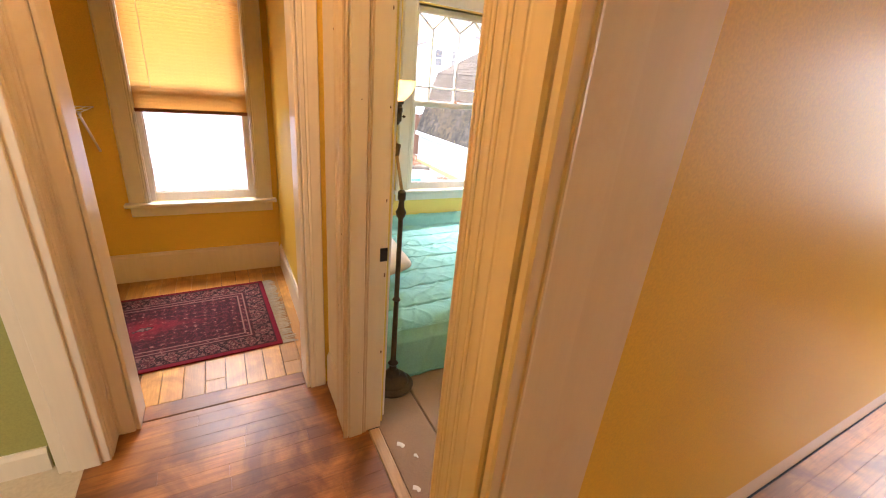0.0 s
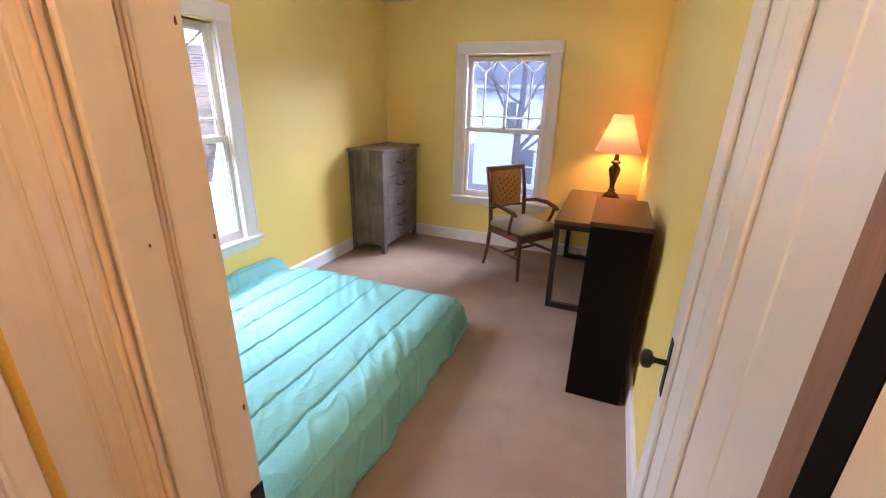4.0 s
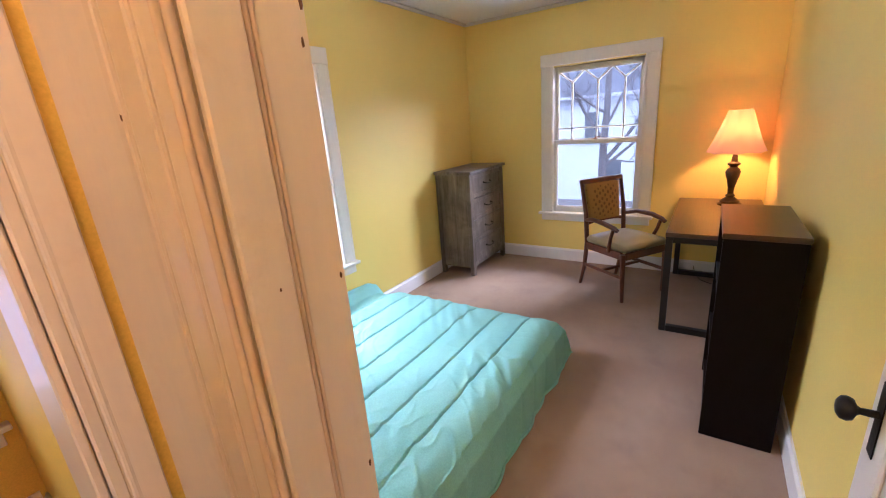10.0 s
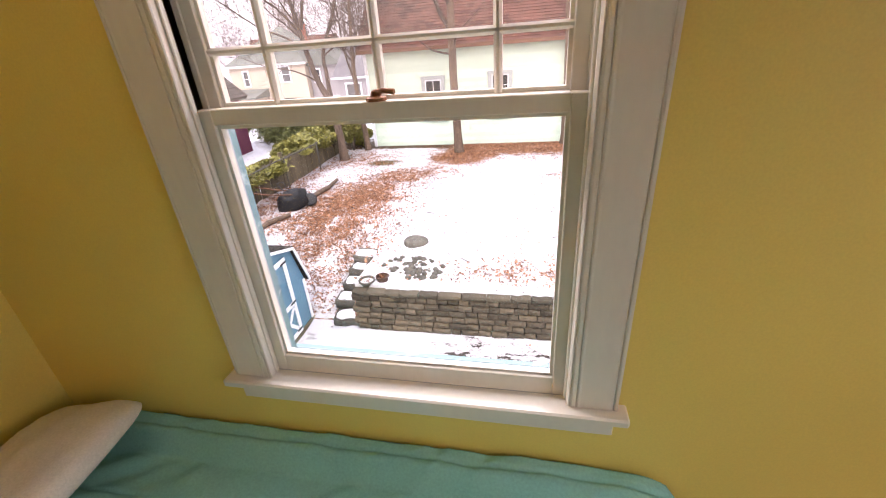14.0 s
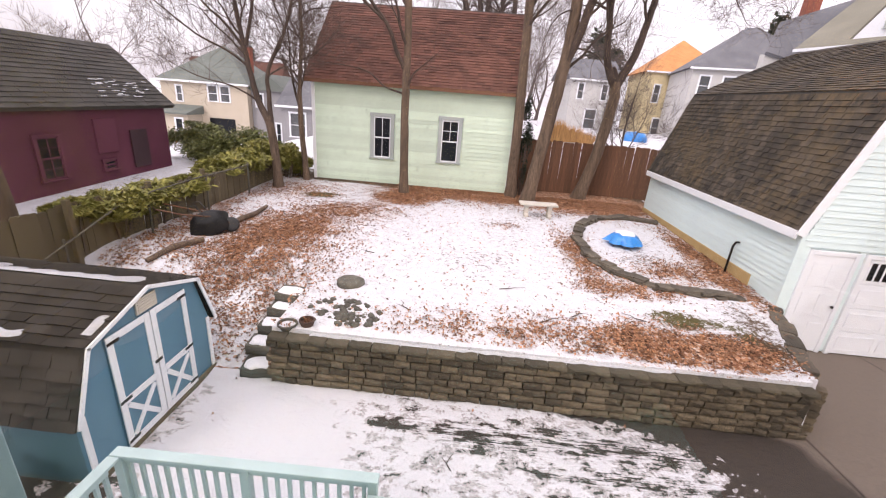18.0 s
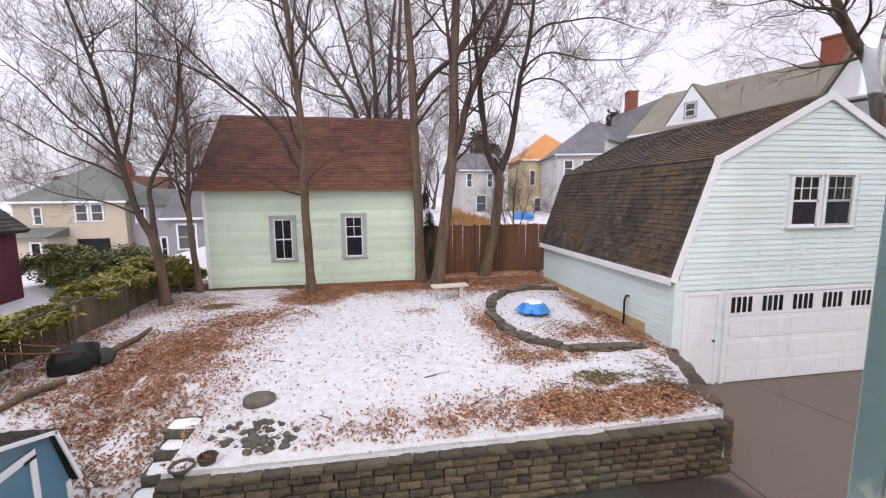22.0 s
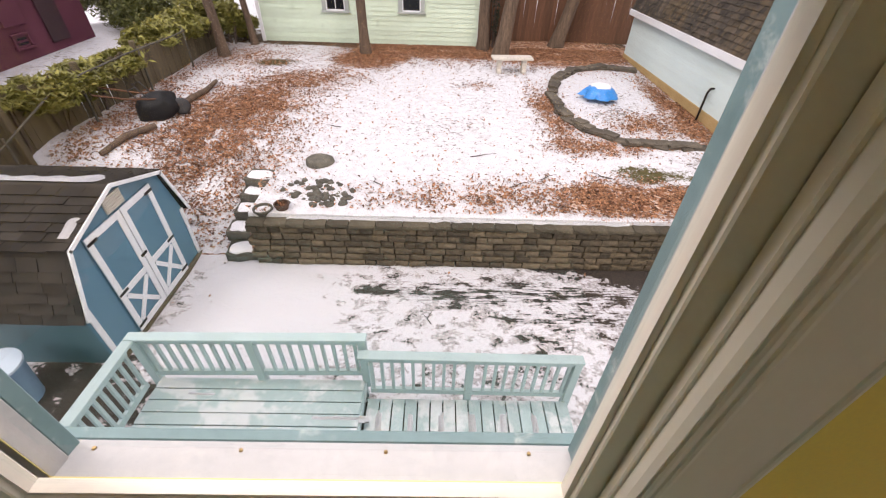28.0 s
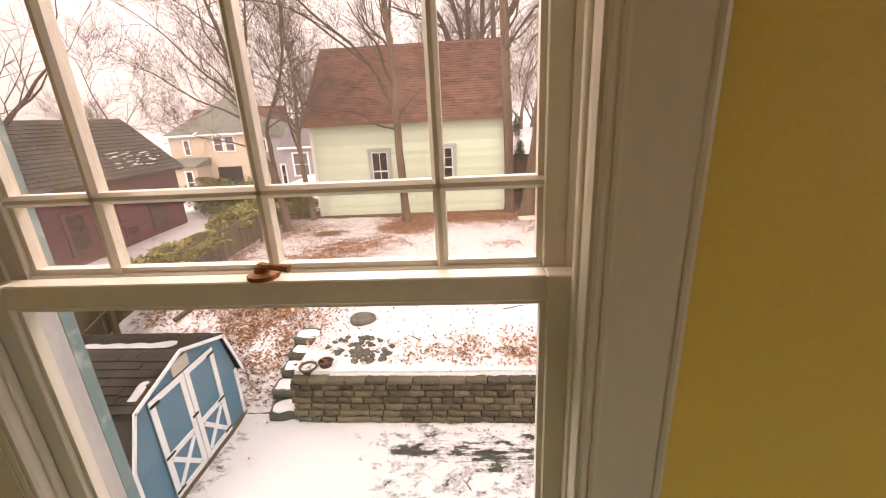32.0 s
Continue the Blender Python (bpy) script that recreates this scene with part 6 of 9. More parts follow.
def leaves():
    rnd = random.Random(4)
    verts, faces = [], []
    made = 0
    weights = [rx * ry * a for _, _, rx, ry, a in LEAF_PATCHES]
    while made < 76000:
        cx, cy, rx, ry, a = rnd.choices(LEAF_PATCHES, weights)[0] if rnd.random() < 0.87 else ((1.5, 12.0, 6.5, 5.5, 0.3) if rnd.random() < 0.13 else (-2.2, 10.6, 1.9, 2.4, 0.3))
        x, y = cx + rx * rnd.gauss(0, 0.48), cy + ry * rnd.gauss(0, 0.48)
        if not (-5.0 < x < 8.4 and 8.5 < y < 18.45) or not is_yard(x, y):
            if not (-3.5 < x < 6.5 and 6.2 < y < 8.2 and rnd.random() < 0.05):
                continue
        clump = noise.noise(Vector((x * 2.1, y * 2.1, 7))) + 0.6 * noise.noise(Vector((x * 6.5, y * 6.5, 2)))
        if clump < rnd.uniform(-0.75, 0.35):
            continue
        s = rnd.uniform(0.012, 0.036)
        q = Euler((rnd.uniform(-0.7, 0.7), rnd.uniform(-0.7, 0.7), rnd.uniform(0, 6.3))).to_matrix()
        c = Vector((x, y, ground_z(x, y) + 0.020))
        k = len(verts)
        for p in ((-s, 0, 0), (-0.2 * s, -0.55 * s, 0.25 * s), (s, 0, 0.1 * s), (-0.1 * s, 0.6 * s, 0.3 * s)):
            verts.append(tuple(c + q @ Vector(p)))
        faces.append((k, k + 1, k + 2))
        faces.append((k, k + 2, k + 3))
        made += 1
    me = bpy.data.meshes.new("fallen_leaves")
    me.from_pydata(verts, [], faces)
    me.materials.append(M["leaf_dead"])
    tagged(new("fallen_leaves", me), "red-brown fallen leaves scattered over the snow", "leaves", kind="stuff")


leaves()


# ---- yard: retaining wall, steps, stones ----
def rock_mesh(name, sx, sy, sz, seed, mat, rough=0.18):
    bm = bmesh.new()
    bmesh.ops.create_icosphere(bm, subdivisions=2, radius=1.0)
    for v in bm.verts:
        n = noise.noise(v.co * 1.4 + Vector((seed * 3.1, seed, 0)))
        v.co *= 1 + rough * n * 1.6
        v.co = Vector((v.co.x * sx, v.co.y * sy, v.co.z * sz if v.co.z > 0 else v.co.z * sz * 0.5))
    return mesh_of(name, bm, mat, 45)


def block_mesh(w, d, h, seed):
    bm = box_bm(-w / 2, w / 2, -d / 2, d / 2, 0, h)
    bmesh.ops.subdivide_edges(bm, edges=bm.edges[:], cuts=2, use_grid_fill=True)
    for v in bm.verts:
        n = noise.noise_vector(v.co * 11 + Vector((seed, seed * 2.3, 0)))
        v.co += Vector((n.x * 0.010, n.y * 0.022, n.z * 0.009))
        if v.co.y < -d / 2 + 0.03 and 0.02 < v.co.z < h - 0.02 and abs(v.co.x) < w / 2 - 0.02:
            v.co.y -= 0.02
    return mesh_of("stone_block", bm, M["block"])


ret = thing("retaining_wall", 0, 0, 0, 0, "mossy split-face block retaining wall with a snowy cap", "wall", kind="structure")
blocks = [block_mesh(0.155 + 0.027 * i, 0.26, 0.103, i) for i in range(7)]
rnd = random.Random(7)
part("wall_core", box_bm(-0.52, 7.28, 8.33, 8.52, G, -2.45), M["soil"], ret)
for course in range(6):
    x = -0.58 - 0.06 * (course % 2)
    while x < 7.30:
        i = rnd.randrange(7)
        w = 0.155 + 0.027 * i
        if x + w > 7.36:
            break
        part("stone_block", blocks[i], None, ret, at=pose(x + w / 2, 8.36 + 0.010 * course + rnd.uniform(-0.010, 0.010), G + 0.008 + course * 0.1175 + rnd.uniform(-0.003, 0.003), 0, rnd.uniform(-0.8, 0.8), rnd.uniform(-2.0, 2.0)))
        x += w + 0.016
caps = [block_mesh(0.26 + 0.07 * i, 0.33, 0.07, 20 + i) for i in range(3)]
for me in caps:
    me.materials[0] = M["cap_stone"]
x = -0.60
while x < 7.35:
    i = rnd.randrange(3)
    w = 0.26 + 0.07 * i
    if x + w > 7.52:
        break
    part("cap_stone", caps[i], None, ret, at=pose(x + w / 2, 8.415 + rnd.uniform(-0.01, 0.01), G + 0.72, 0, 0, rnd.uniform(-1.5, 1.5)))
    x += w + 0.008
for k in range(9):
    f = k / 8
    y = 8.55 + f * 2.15
    for c in range(round(6 - 4.5 * f)):
        part("stone_block", blocks[rnd.randrange(4)], None, ret, at=pose(east_edge(y) + 0.02, y, G + 0.02 + c * 0.1175, 0, 0, 67 + rnd.uniform(-4, 4)))


def snow_patch(name, x0, x1, y0, y1, z, h, seed, label, fall=None):
    bm = bmesh.new()
    nx, ny = max(4, int((x1 - x0) / 0.06)), max(3, int((y1 - y0) / 0.05))
    rows = []
    for j in range(ny + 1):
        row = []
        for i in range(nx + 1):
            a, b = i / nx, j / ny
            n = noise.noise(Vector((a * (x1 - x0) * 4, b * 3, seed)))
            e = min(a * (x1 - x0), (1 - a) * (x1 - x0), b * (y1 - y0), (1 - b) * (y1 - y0))
            zz = h * min(1, e / 0.06) * (0.75 + 0.5 * n) - 0.012 * (e < 0.01)
            ragged = max(0.15, 0.7 + 1.1 * noise.noise(Vector((a * (x1 - x0) * 3.3, 1, seed)))) if fall else 1.0
            zz += fall(y0 + b * ragged * (y1 - y0)) if fall else 0
            row.append(bm.verts.new((x0 + a * (x1 - x0) + 0.02 * n, y0 + b * ragged * (y1 - y0) + (0.02 * noise.noise(Vector((a * (x1 - x0) * 5, 0, seed)))), z + zz)))
        rows.append(row)
    for j in range(ny):
        for i in range(nx):
            bm.faces.new((rows[j][i], rows[j][i + 1], rows[j + 1][i + 1], rows[j + 1][i]))
    bmesh.ops.solidify(bm, geom=bm.faces[:], thickness=-0.02)
    return tagged(new(name, mesh_of(name, bm, M["snow"], 60)), label, "snow")


snow_patch("wall_snow", -0.05, 5.35, 8.36, 8.66, -2.365, 0.05, 3, "strip of snow lying on the wall's cap stones")
steps = thing("stone_steps", 0, 0, 0, 0, "rough stone steps with snow on the treads", "steps")
for i in range(5):
    y, z = (8.46, 8.82, 9.16, 9.44, 9.70)[i], G + 0.16 + i * 0.165
    me = block_mesh(0.50, 0.38, 0.17, i + 40)
    me.materials[0] = M["stone"]
    st = part("step_stone", me, None, steps, at=pose((-0.86, -0.95, -0.90, -0.86, -0.84)[i], y, z - 0.17, 0, 0, 8 - 3 * i))
    bm = lathe([(0.21, -0.01), (0.20, 0.010), (0.17, 0.018), (0.08, 0.022), (0.01, 0.024)], 20)
    for v in bm.verts:
        n = noise.noise(v.co * 9 + Vector((i, 0, 0)))
        a = math.atan2(v.co.y, v.co.x)
        k = 1.0 / max(abs(math.cos(a)), abs(math.sin(a))) ** 0.7
        v.co.x *= (1.05 + 0.2 * n) * k
        v.co.y *= (0.72 + 0.2 * n) * k
    if i < 5:
        part("snow_cap", bm, M["snow"], st, at=pose(0, -0.02, 0.172), smooth=60)
for i in range(64):
    a, r = rnd.uniform(0, 6.3), rnd.uniform(0, 1) ** 0.6
    x, y = 0.32 + math.cos(a) * 0.72 * r, 9.02 + math.sin(a) * 0.44 * r
    s = rnd.uniform(0.035, 0.085)
    ob = new("river_stone", rock_mesh("river_stone", s, s * 0.8, s * 0.75, i, M["stone"]))
    ob.matrix_world = pose(x, y, ground_z(x, y) - s * 0.05, 0, 0, rnd.uniform(0, 180))
    tagged(ob, "grey field stone in a small rockery beside the wall", "stone", "rockery stones")
stump = lathe([(0.23, -0.05), (0.235, 0.03), (0.225, 0.09), (0.20, 0.115), (0.10, 0.12), (0.02, 0.118)], 22)
for v in stump.verts:
    k = 1 + 0.16 * noise.noise(Vector((v.co.x * 5, v.co.y * 5, 2)))
    v.co.x, v.co.y = v.co.x * k * 1.08, v.co.y * k * 0.92
ob = new("stone_stump", mesh_of("stone_stump", stump, M["stone"], 50))
ob.matrix_world = pose(0.13, 10.02, ground_z(0.13, 10.0))
tagged(ob, "round grey stone block standing in the snow", "stone")
for k, (x, y, r, mt, lb) in enumerate(((-0.40, 8.5, 0.14, "stone", "low grey planter bowl on the wall's end"), (-0.12, 8.56, 0.11, "terracotta", "small dark brown pot with dead leaves on the wall"))):
    o = thing("plant_pot", x, y, -2.355, 0, lb, "plant pot")
    hp = 0.13 if k else 0.075
    part("pot", lathe([(r * 0.72, 0), (r, hp), (r * 1.08, hp + 0.004), (r * 1.08, hp + 0.03), (r * 0.92, hp + 0.03), (r * 0.86, hp - 0.02), (0.01, hp - 0.03)], 18), M[mt], o, smooth=40)
    bm = bmesh.new()
    for i in range(22 if k else 9):
        a, q = rnd.uniform(0, 6.3), rnd.uniform(0, r * 0.8)
        tube(bm, [(math.cos(a) * q, math.sin(a) * q, hp - 0.03), (math.cos(a) * q * 1.2, math.sin(a) * q * 1.2, hp + rnd.uniform(0.0, 0.06))], [0.004, 0.010], 3)
    part("dead_leaves", bm, M["leaf_dead"], o)

# curved flagstone bed by the garage
ring = thing("stone_edging", 0, 0, 0, 0, "curved dry-laid flagstone edging of a planting bed", "edging", kind="structure")
path = [(8.15, 16.2), (7.2, 16.45), (6.2, 16.0), (5.5, 15.0), (5.18, 13.9), (5.2, 12.7), (5.55, 11.75), (6.2, 11.2), (7.0, 11.05), (7.85, 11.1)]
flag = []
for i in range(7):
    me = block_mesh(0.26 + 0.035 * i, 0.21 + 0.02 * (i % 3), 0.055 + 0.008 * (i % 2), 60 + i)
    me.name, me.materials[0] = "flagstone", M["flag"]
    flag.append(me)
for (xa, ya), (xb, yb) in zip(path, path[1:]):
    n = int(math.hypot(xb - xa, yb - ya) / 0.29) + 1
    for i in range(n):
        f = (i + 0.5) / n
        x, y = xa + (xb - xa) * f, ya + (yb - ya) * f
        for c in range(1 + (rnd.random() < 0.85)):
            part("flagstone", flag[rnd.randrange(7)], None, ring, at=pose(x + rnd.uniform(-0.05, 0.05), y + rnd.uniform(-0.05, 0.05), ground_z(x, y) - 0.015 + c * 0.056, rnd.uniform(-4, 4), rnd.uniform(-4, 4), math.degrees(math.atan2(yb - ya, xb - xa)) + rnd.uniform(-14, 14)))
for i in range(9):
    y = 8.8 + i * 0.24
    x = east_edge(y) - 0.09 + rnd.uniform(-0.03, 0.03)
    part("flagstone", flag[rnd.randrange(7)], None, ring, at=pose(x, y, ground_z(x - 0.2, y) - 0.035, 0, 0, 67 + rnd.uniform(-8, 8)))
tarp = lathe([(0.46, 0.0), (0.42, 0.04), (0.37, 0.11), (0.32, 0.18), (0.25, 0.21), (0.14, 0.22), (0.02, 0.215)], 40)
for v in tarp.verts:
    a = math.atan2(v.co.y, v.co.x)
    low = 1 - v.co.z / 0.24
    k = 1 + low * (0.10 * math.sin(7 * a) + 0.12 * noise.noise(Vector((math.cos(a) * 3, math.sin(a) * 3, 1)))) + 0.05 * math.sin(13 * a + 9 * v.co.z)
    v.co = Vector((v.co.x * k, v.co.y * k * 0.9, v.co.z * (1 + 0.25 * noise.noise(v.co * 5))))
tagged(new("tarp_cover", mesh_of("tarp_cover", tarp, M["tarp"], 50)), "crumpled bright blue tarp over a small round object", "tarp").matrix_world = pose(6.35, 13.75, yard_level(13.8) + 0.1)
snow_cap = lathe([(0.26, 0.20), (0.24, 0.235), (0.14, 0.25), (0.02, 0.255)], 24)
for v in snow_cap.verts:
    v.co.x *= 1 + 0.35 * noise.noise(Vector((v.co.x * 6, v.co.y * 6, 3)))
tagged(new("tarp_snow", mesh_of("tarp_snow", snow_cap, M["snow"], 60)), "little heap of snow on the blue tarp", "snow").matrix_world = pose(6.37, 13.8, yard_level(13.8) + 0.1)

stone_bench = thing("stone_bench", 4.36, 15.75, yard_level(15.75), 4, "white concrete garden bench standing in the leaves", "bench")
part("bench_seat", box_bm(-0.58, 0.58, -0.19, 0.19, 0.37, 0.44, 0.015), M["bench"], stone_bench)
for s in (-1, 1):
    part("bench_leg", extrude_profile([(-0.15, 0), (-0.15, 0.06), (-0.09, 0.12), (-0.09, 0.28), (-0.15, 0.37), (0.15, 0.37), (0.09, 0.28), (0.09, 0.12), (0.15, 0.06), (0.15, 0)], 0.12, "x"), M["bench"], stone_bench, at=pose(s * 0.36 - 0.06, 0, 0))

for pts in (((-4.0, 10.25), (-3.8, 10.8), (-3.5, 11.3)), ((-3.6, 12.3), (-3.5, 12.9), (-3.4, 13.4), (-3.45, 14.1))):
    bm = bmesh.new()
    tube(bm, [(x, y, ground_z(x, y) + 0.07) for x, y in pts], [0.05, 0.07, 0.06, 0.045][:len(pts)], 9)
    tagged(new("edging_log", mesh_of("edging_log", bm, M["bark"], 50)), "dark weathered log edging the flower bed by the fence", "log")

barrow = thing("wheelbarrow", -3.72, 11.9, ground_z(-3.72, 11.9), 20, "black plastic wheelbarrow tipped over beside the fence", "wheelbarrow")
tray = bmesh.new()
rings = []
for f, wx, wy, lift in ((0.0, 0.42, 0.33, 0.0), (0.12, 0.43, 0.34, 0.0), (0.5, 0.36, 0.27, 0.02), (0.85, 0.27, 0.19, 0.04), (1.0, 0.2, 0.13, 0.05)):
    rings.append([tray.verts.new((wx * math.copysign(abs(math.cos(a)) ** 0.6, math.cos(a)) + lift, wy * math.copysign(abs(math.sin(a)) ** 0.6, math.sin(a)) + 0.02 * math.sin(5 * a), 0.30 * f)) for a in (2 * math.pi * i / 20 for i in range(20))])
for p, q in zip(rings, rings[1:]):
    for i in range(20):
        tray.faces.new((p[i], p[(i + 1) % 20], q[(i + 1) % 20], q[i]))
tray.faces.new(rings[-1])
bmesh.ops.solidify(tray, geom=tray.faces[:], thickness=0.012)
part("tray", tray, M["charcoal"], barrow, smooth=50, at=pose(0.0, 0.05, 0.19, 38, -14, 0))
for sy in (-1, 1):
    bm = bmesh.new()
    tube(bm, [(-0.95, sy * 0.26 + 0.02, 0.62), (-0.45, sy * 0.24, 0.50), (0.1, sy * 0.14, 0.42), (0.42, sy * 0.06, 0.24)], 0.019, 7)
    part("handle", bm, M["fence_wood"], barrow, smooth=60)
    bm = bmesh.new()
    tube(bm, [(-0.25, sy * 0.2, 0.47), (-0.35, sy * 0.22, 0.66), (-0.20, sy * 0.2, 0.70), (-0.05, sy * 0.17, 0.45)], 0.011, 6)
    part("leg", bm, M["charcoal"], barrow, smooth=60)
part("wheel", lathe([(0.04, -0.04), (0.13, -0.045), (0.165, -0.03), (0.175, 0), (0.165, 0.03), (0.13, 0.045), (0.04, 0.04)], 20), M["charcoal"], barrow, smooth=50, at=pose(0.46, 0, 0.20, 74, 0, 20))

rnd = random.Random(91)
for sx, sy, ln in ((2.9, 10.4, 0.5), (4.1, 9.6, 0.35), (1.3, 9.3, 0.3), (3.5, 9.3, 0.45), (0.2, 11.6, 0.3), (5.4, 9.7, 0.4), (-1.9, 9.2, 0.35), (2.2, 7.0, 0.25)):
    bm = bmesh.new()
    a = rnd.uniform(0, 3.1)
    pts = [(math.cos(a) * ln * f + 0.04 * math.sin(7 * f + a), math.sin(a) * ln * f, 0.012 + 0.02 * f) for f in (0, 0.35, 0.7, 1.0)]
    tube(bm, pts, [0.009, 0.008, 0.006, 0.003], 6)
    tube(bm, [pts[1], (pts[1][0] + 0.1 * math.cos(a + 0.9), pts[1][1] + 0.1 * math.sin(a + 0.9), 0.04)], [0.006, 0.003], 5)
    tagged(new("fallen_twig", mesh_of("fallen_twig", bm, M["twig"], 60)), "dark forked twig lying on the snow", "twig", "fallen twigs").matrix_world = pose(sx, sy, ground_z(sx, sy) + 0.008)

# ---- outbuildings ----
def lap_boards(o, x0, x1, z0, z1, mat, exposure=0.115, cut=None, holes=(), joined=False):
    """Horizontal lap siding in the local xz plane, faced towards -y; cut(z) gives the span at a height, holes are (x0, x1, z0, z1)."""
    rows = int((z1 - z0) / exposure)
    bm = bmesh.new() if joined else None
    for r in range(rows + 1):
        a, b = z0 + r * exposure, min(z0 + (r + 1) * exposure + 0.012, z1)
        if b - a < 0.02:
            continue
        lo, hi = cut((a + b) / 2) if cut else (x0, x1)
        spans = [(lo, hi)]
        for h0, h1, s, t in holes:
            if s - 0.01 < (a + b) / 2 < t + 0.01:
                nxt = []
                for p, q in spans:
                    if h1 <= p or h0 >= q:
                        nxt.append((p, q))
                    else:
                        nxt += [w for w in ((p, h0), (h1, q)) if w[1] - w[0] > 0.02]
                spans = nxt
        for p, q in spans:
            one = extrude_profile([(0, a), (-0.16 * exposure, a), (-0.003, b), (0, b)], q - p, "x")
            bmesh.ops.transform(one, matrix=pose(p, 0, 0), verts=one.verts[:])
            if joined:
                tmp = bpy.data.meshes.new("t")
                one.to_mesh(tmp)
                one.free()
                bm.from_mesh(tmp)
                bpy.data.meshes.remove(tmp)
            else:
                part("siding_board", one, mat, o)
    if joined:
        ob = part("siding", bm, mat, o)
        return ob


def shingle_slope(o, p0, along, up, length, rise, mat, joined_mat, course=0.14, width=0.28, parts=0, seed=0):
    """Shingles on a slope: p0 the lower corner, along and up unit vectors, each tab a thin wedge."""
    rnd = random.Random(seed)
    p0, along, up = Vector(p0), Vector(along), Vector(up)
    out = along.cross(up).normalized()
    rows = int(rise / course)
    tabs = []
    for r in range(rows):
        s = -(r % 2) * width * 0.5 - rnd.uniform(0, 0.06)
        while s < length:
            w = width * rnd.uniform(0.82, 1.15)
            a, b = max(0, s), min(length, s + w - 0.006)
            if b - a > 0.03:
                tabs.append((a, b, r * course - 0.01 - rnd.uniform(0, 0.012), rnd.uniform(0.018, 0.032)))
            s += w
    verts, faces = [], []
    unit = None
    for i, (a, b, h, t) in enumerate(tabs):
        q = p0 + up * h
        low, high = q + out * t, q + up * (course + 0.03) + out * 0.004
        pts = [low + along * a, low + along * b, high + along * b, high + along * a, q + along * a, q + along * b]
        fs = [(0, 1, 2, 3), (4, 5, 1, 0), (4, 0, 3), (5, 2, 1)]
        if i < parts:
            me = bpy.data.meshes.new("shingle")
            me.from_pydata([tuple(v) for v in pts], [], fs)
            me.materials.append(mat)
            part("shingle", me, None, o)
        else:
            k = len(verts)
            verts += [tuple(v) for v in pts]
            faces += [tuple(k + n for n in f) for f in fs]
    if verts:
        me = bpy.data.meshes.new("shingles")
        me.from_pydata(verts, [], faces)
        me.materials.append(joined_mat)
        ob = part("shingles", me, None, o)
        ob["kind"] = "stuff"


def slab(o, name, pts, t, mat):
    """A flat plate through the four corners, t thick towards its back."""
    bm = bmesh.new()
    f = bm.faces.new([bm.verts.new(p) for p in pts])
    bm.normal_update()
    n = f.normal.copy()
    r = bmesh.ops.extrude_face_region(bm, geom=[f])
    bmesh.ops.translate(bm, vec=-n * t, verts=[g for g in r["geom"] if isinstance(g, bmesh.types.BMVert)])
    bmesh.ops.recalc_face_normals(bm, faces=bm.faces[:])
    return part(name, bm, mat, o)


def small_window(o, x0, x1, z0, z1, trim, rows=2, cols=2, trim_w=0.10, y=0.0, sash_mat=None, pane="dark_glass"):
    """A framed double-hung window in the local xz plane, faced towards -y."""
    w = part("window", box_bm(x0, x0 + trim_w, y - 0.05, y + 0.01, z0, z1, 0.004), trim, o)
    sm = sash_mat or trim
    part("window_frame", box_bm(x1 - trim_w, x1, y - 0.05, y + 0.01, z0, z1, 0.004), trim, w)
    part("window_frame", box_bm(x0 - 0.02, x1 + 0.02, y - 0.06, y + 0.01, z1, z1 + trim_w, 0.004), trim, w)
    part("window_sill", box_bm(x0 - 0.03, x1 + 0.03, y - 0.085, y + 0.01, z0 - 0.05, z0, 0.004), trim, w)
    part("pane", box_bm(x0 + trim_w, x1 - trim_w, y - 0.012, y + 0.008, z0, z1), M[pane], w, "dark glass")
    a, b, zm = x0 + trim_w, x1 - trim_w, (z0 + z1) / 2
    bm = bmesh.new()
    for p, q, s, t in ((a, a + 0.035, z0, z1), (b - 0.035, b, z0, z1), (a, b, z0, z0 + 0.045), (a, b, z1 - 0.04, z1), (a, b, zm - 0.025, zm + 0.025)):
        box(bm, p, q, y - 0.032, y - 0.014, s, t)
    low, high = rows if isinstance(rows, tuple) else (rows, rows)
    for c in range(1, cols):
        xc = a + (b - a) * c / cols
        box(bm, xc - 0.011, xc + 0.011, y - 0.028, y - 0.013, zm if low == 1 and high > 1 else z0, z1)
    for base_z, count in ((z0, low), (zm, high)):
        for r in range(1, count):
            zz = base_z + (zm - z0) * r / count
            box(bm, a, b, y - 0.027, y - 0.013, zz - 0.01, zz + 0.01)
    part("sash_bars", bm, M["white_ext"] if sash_mat is None else sm, w)
    return w


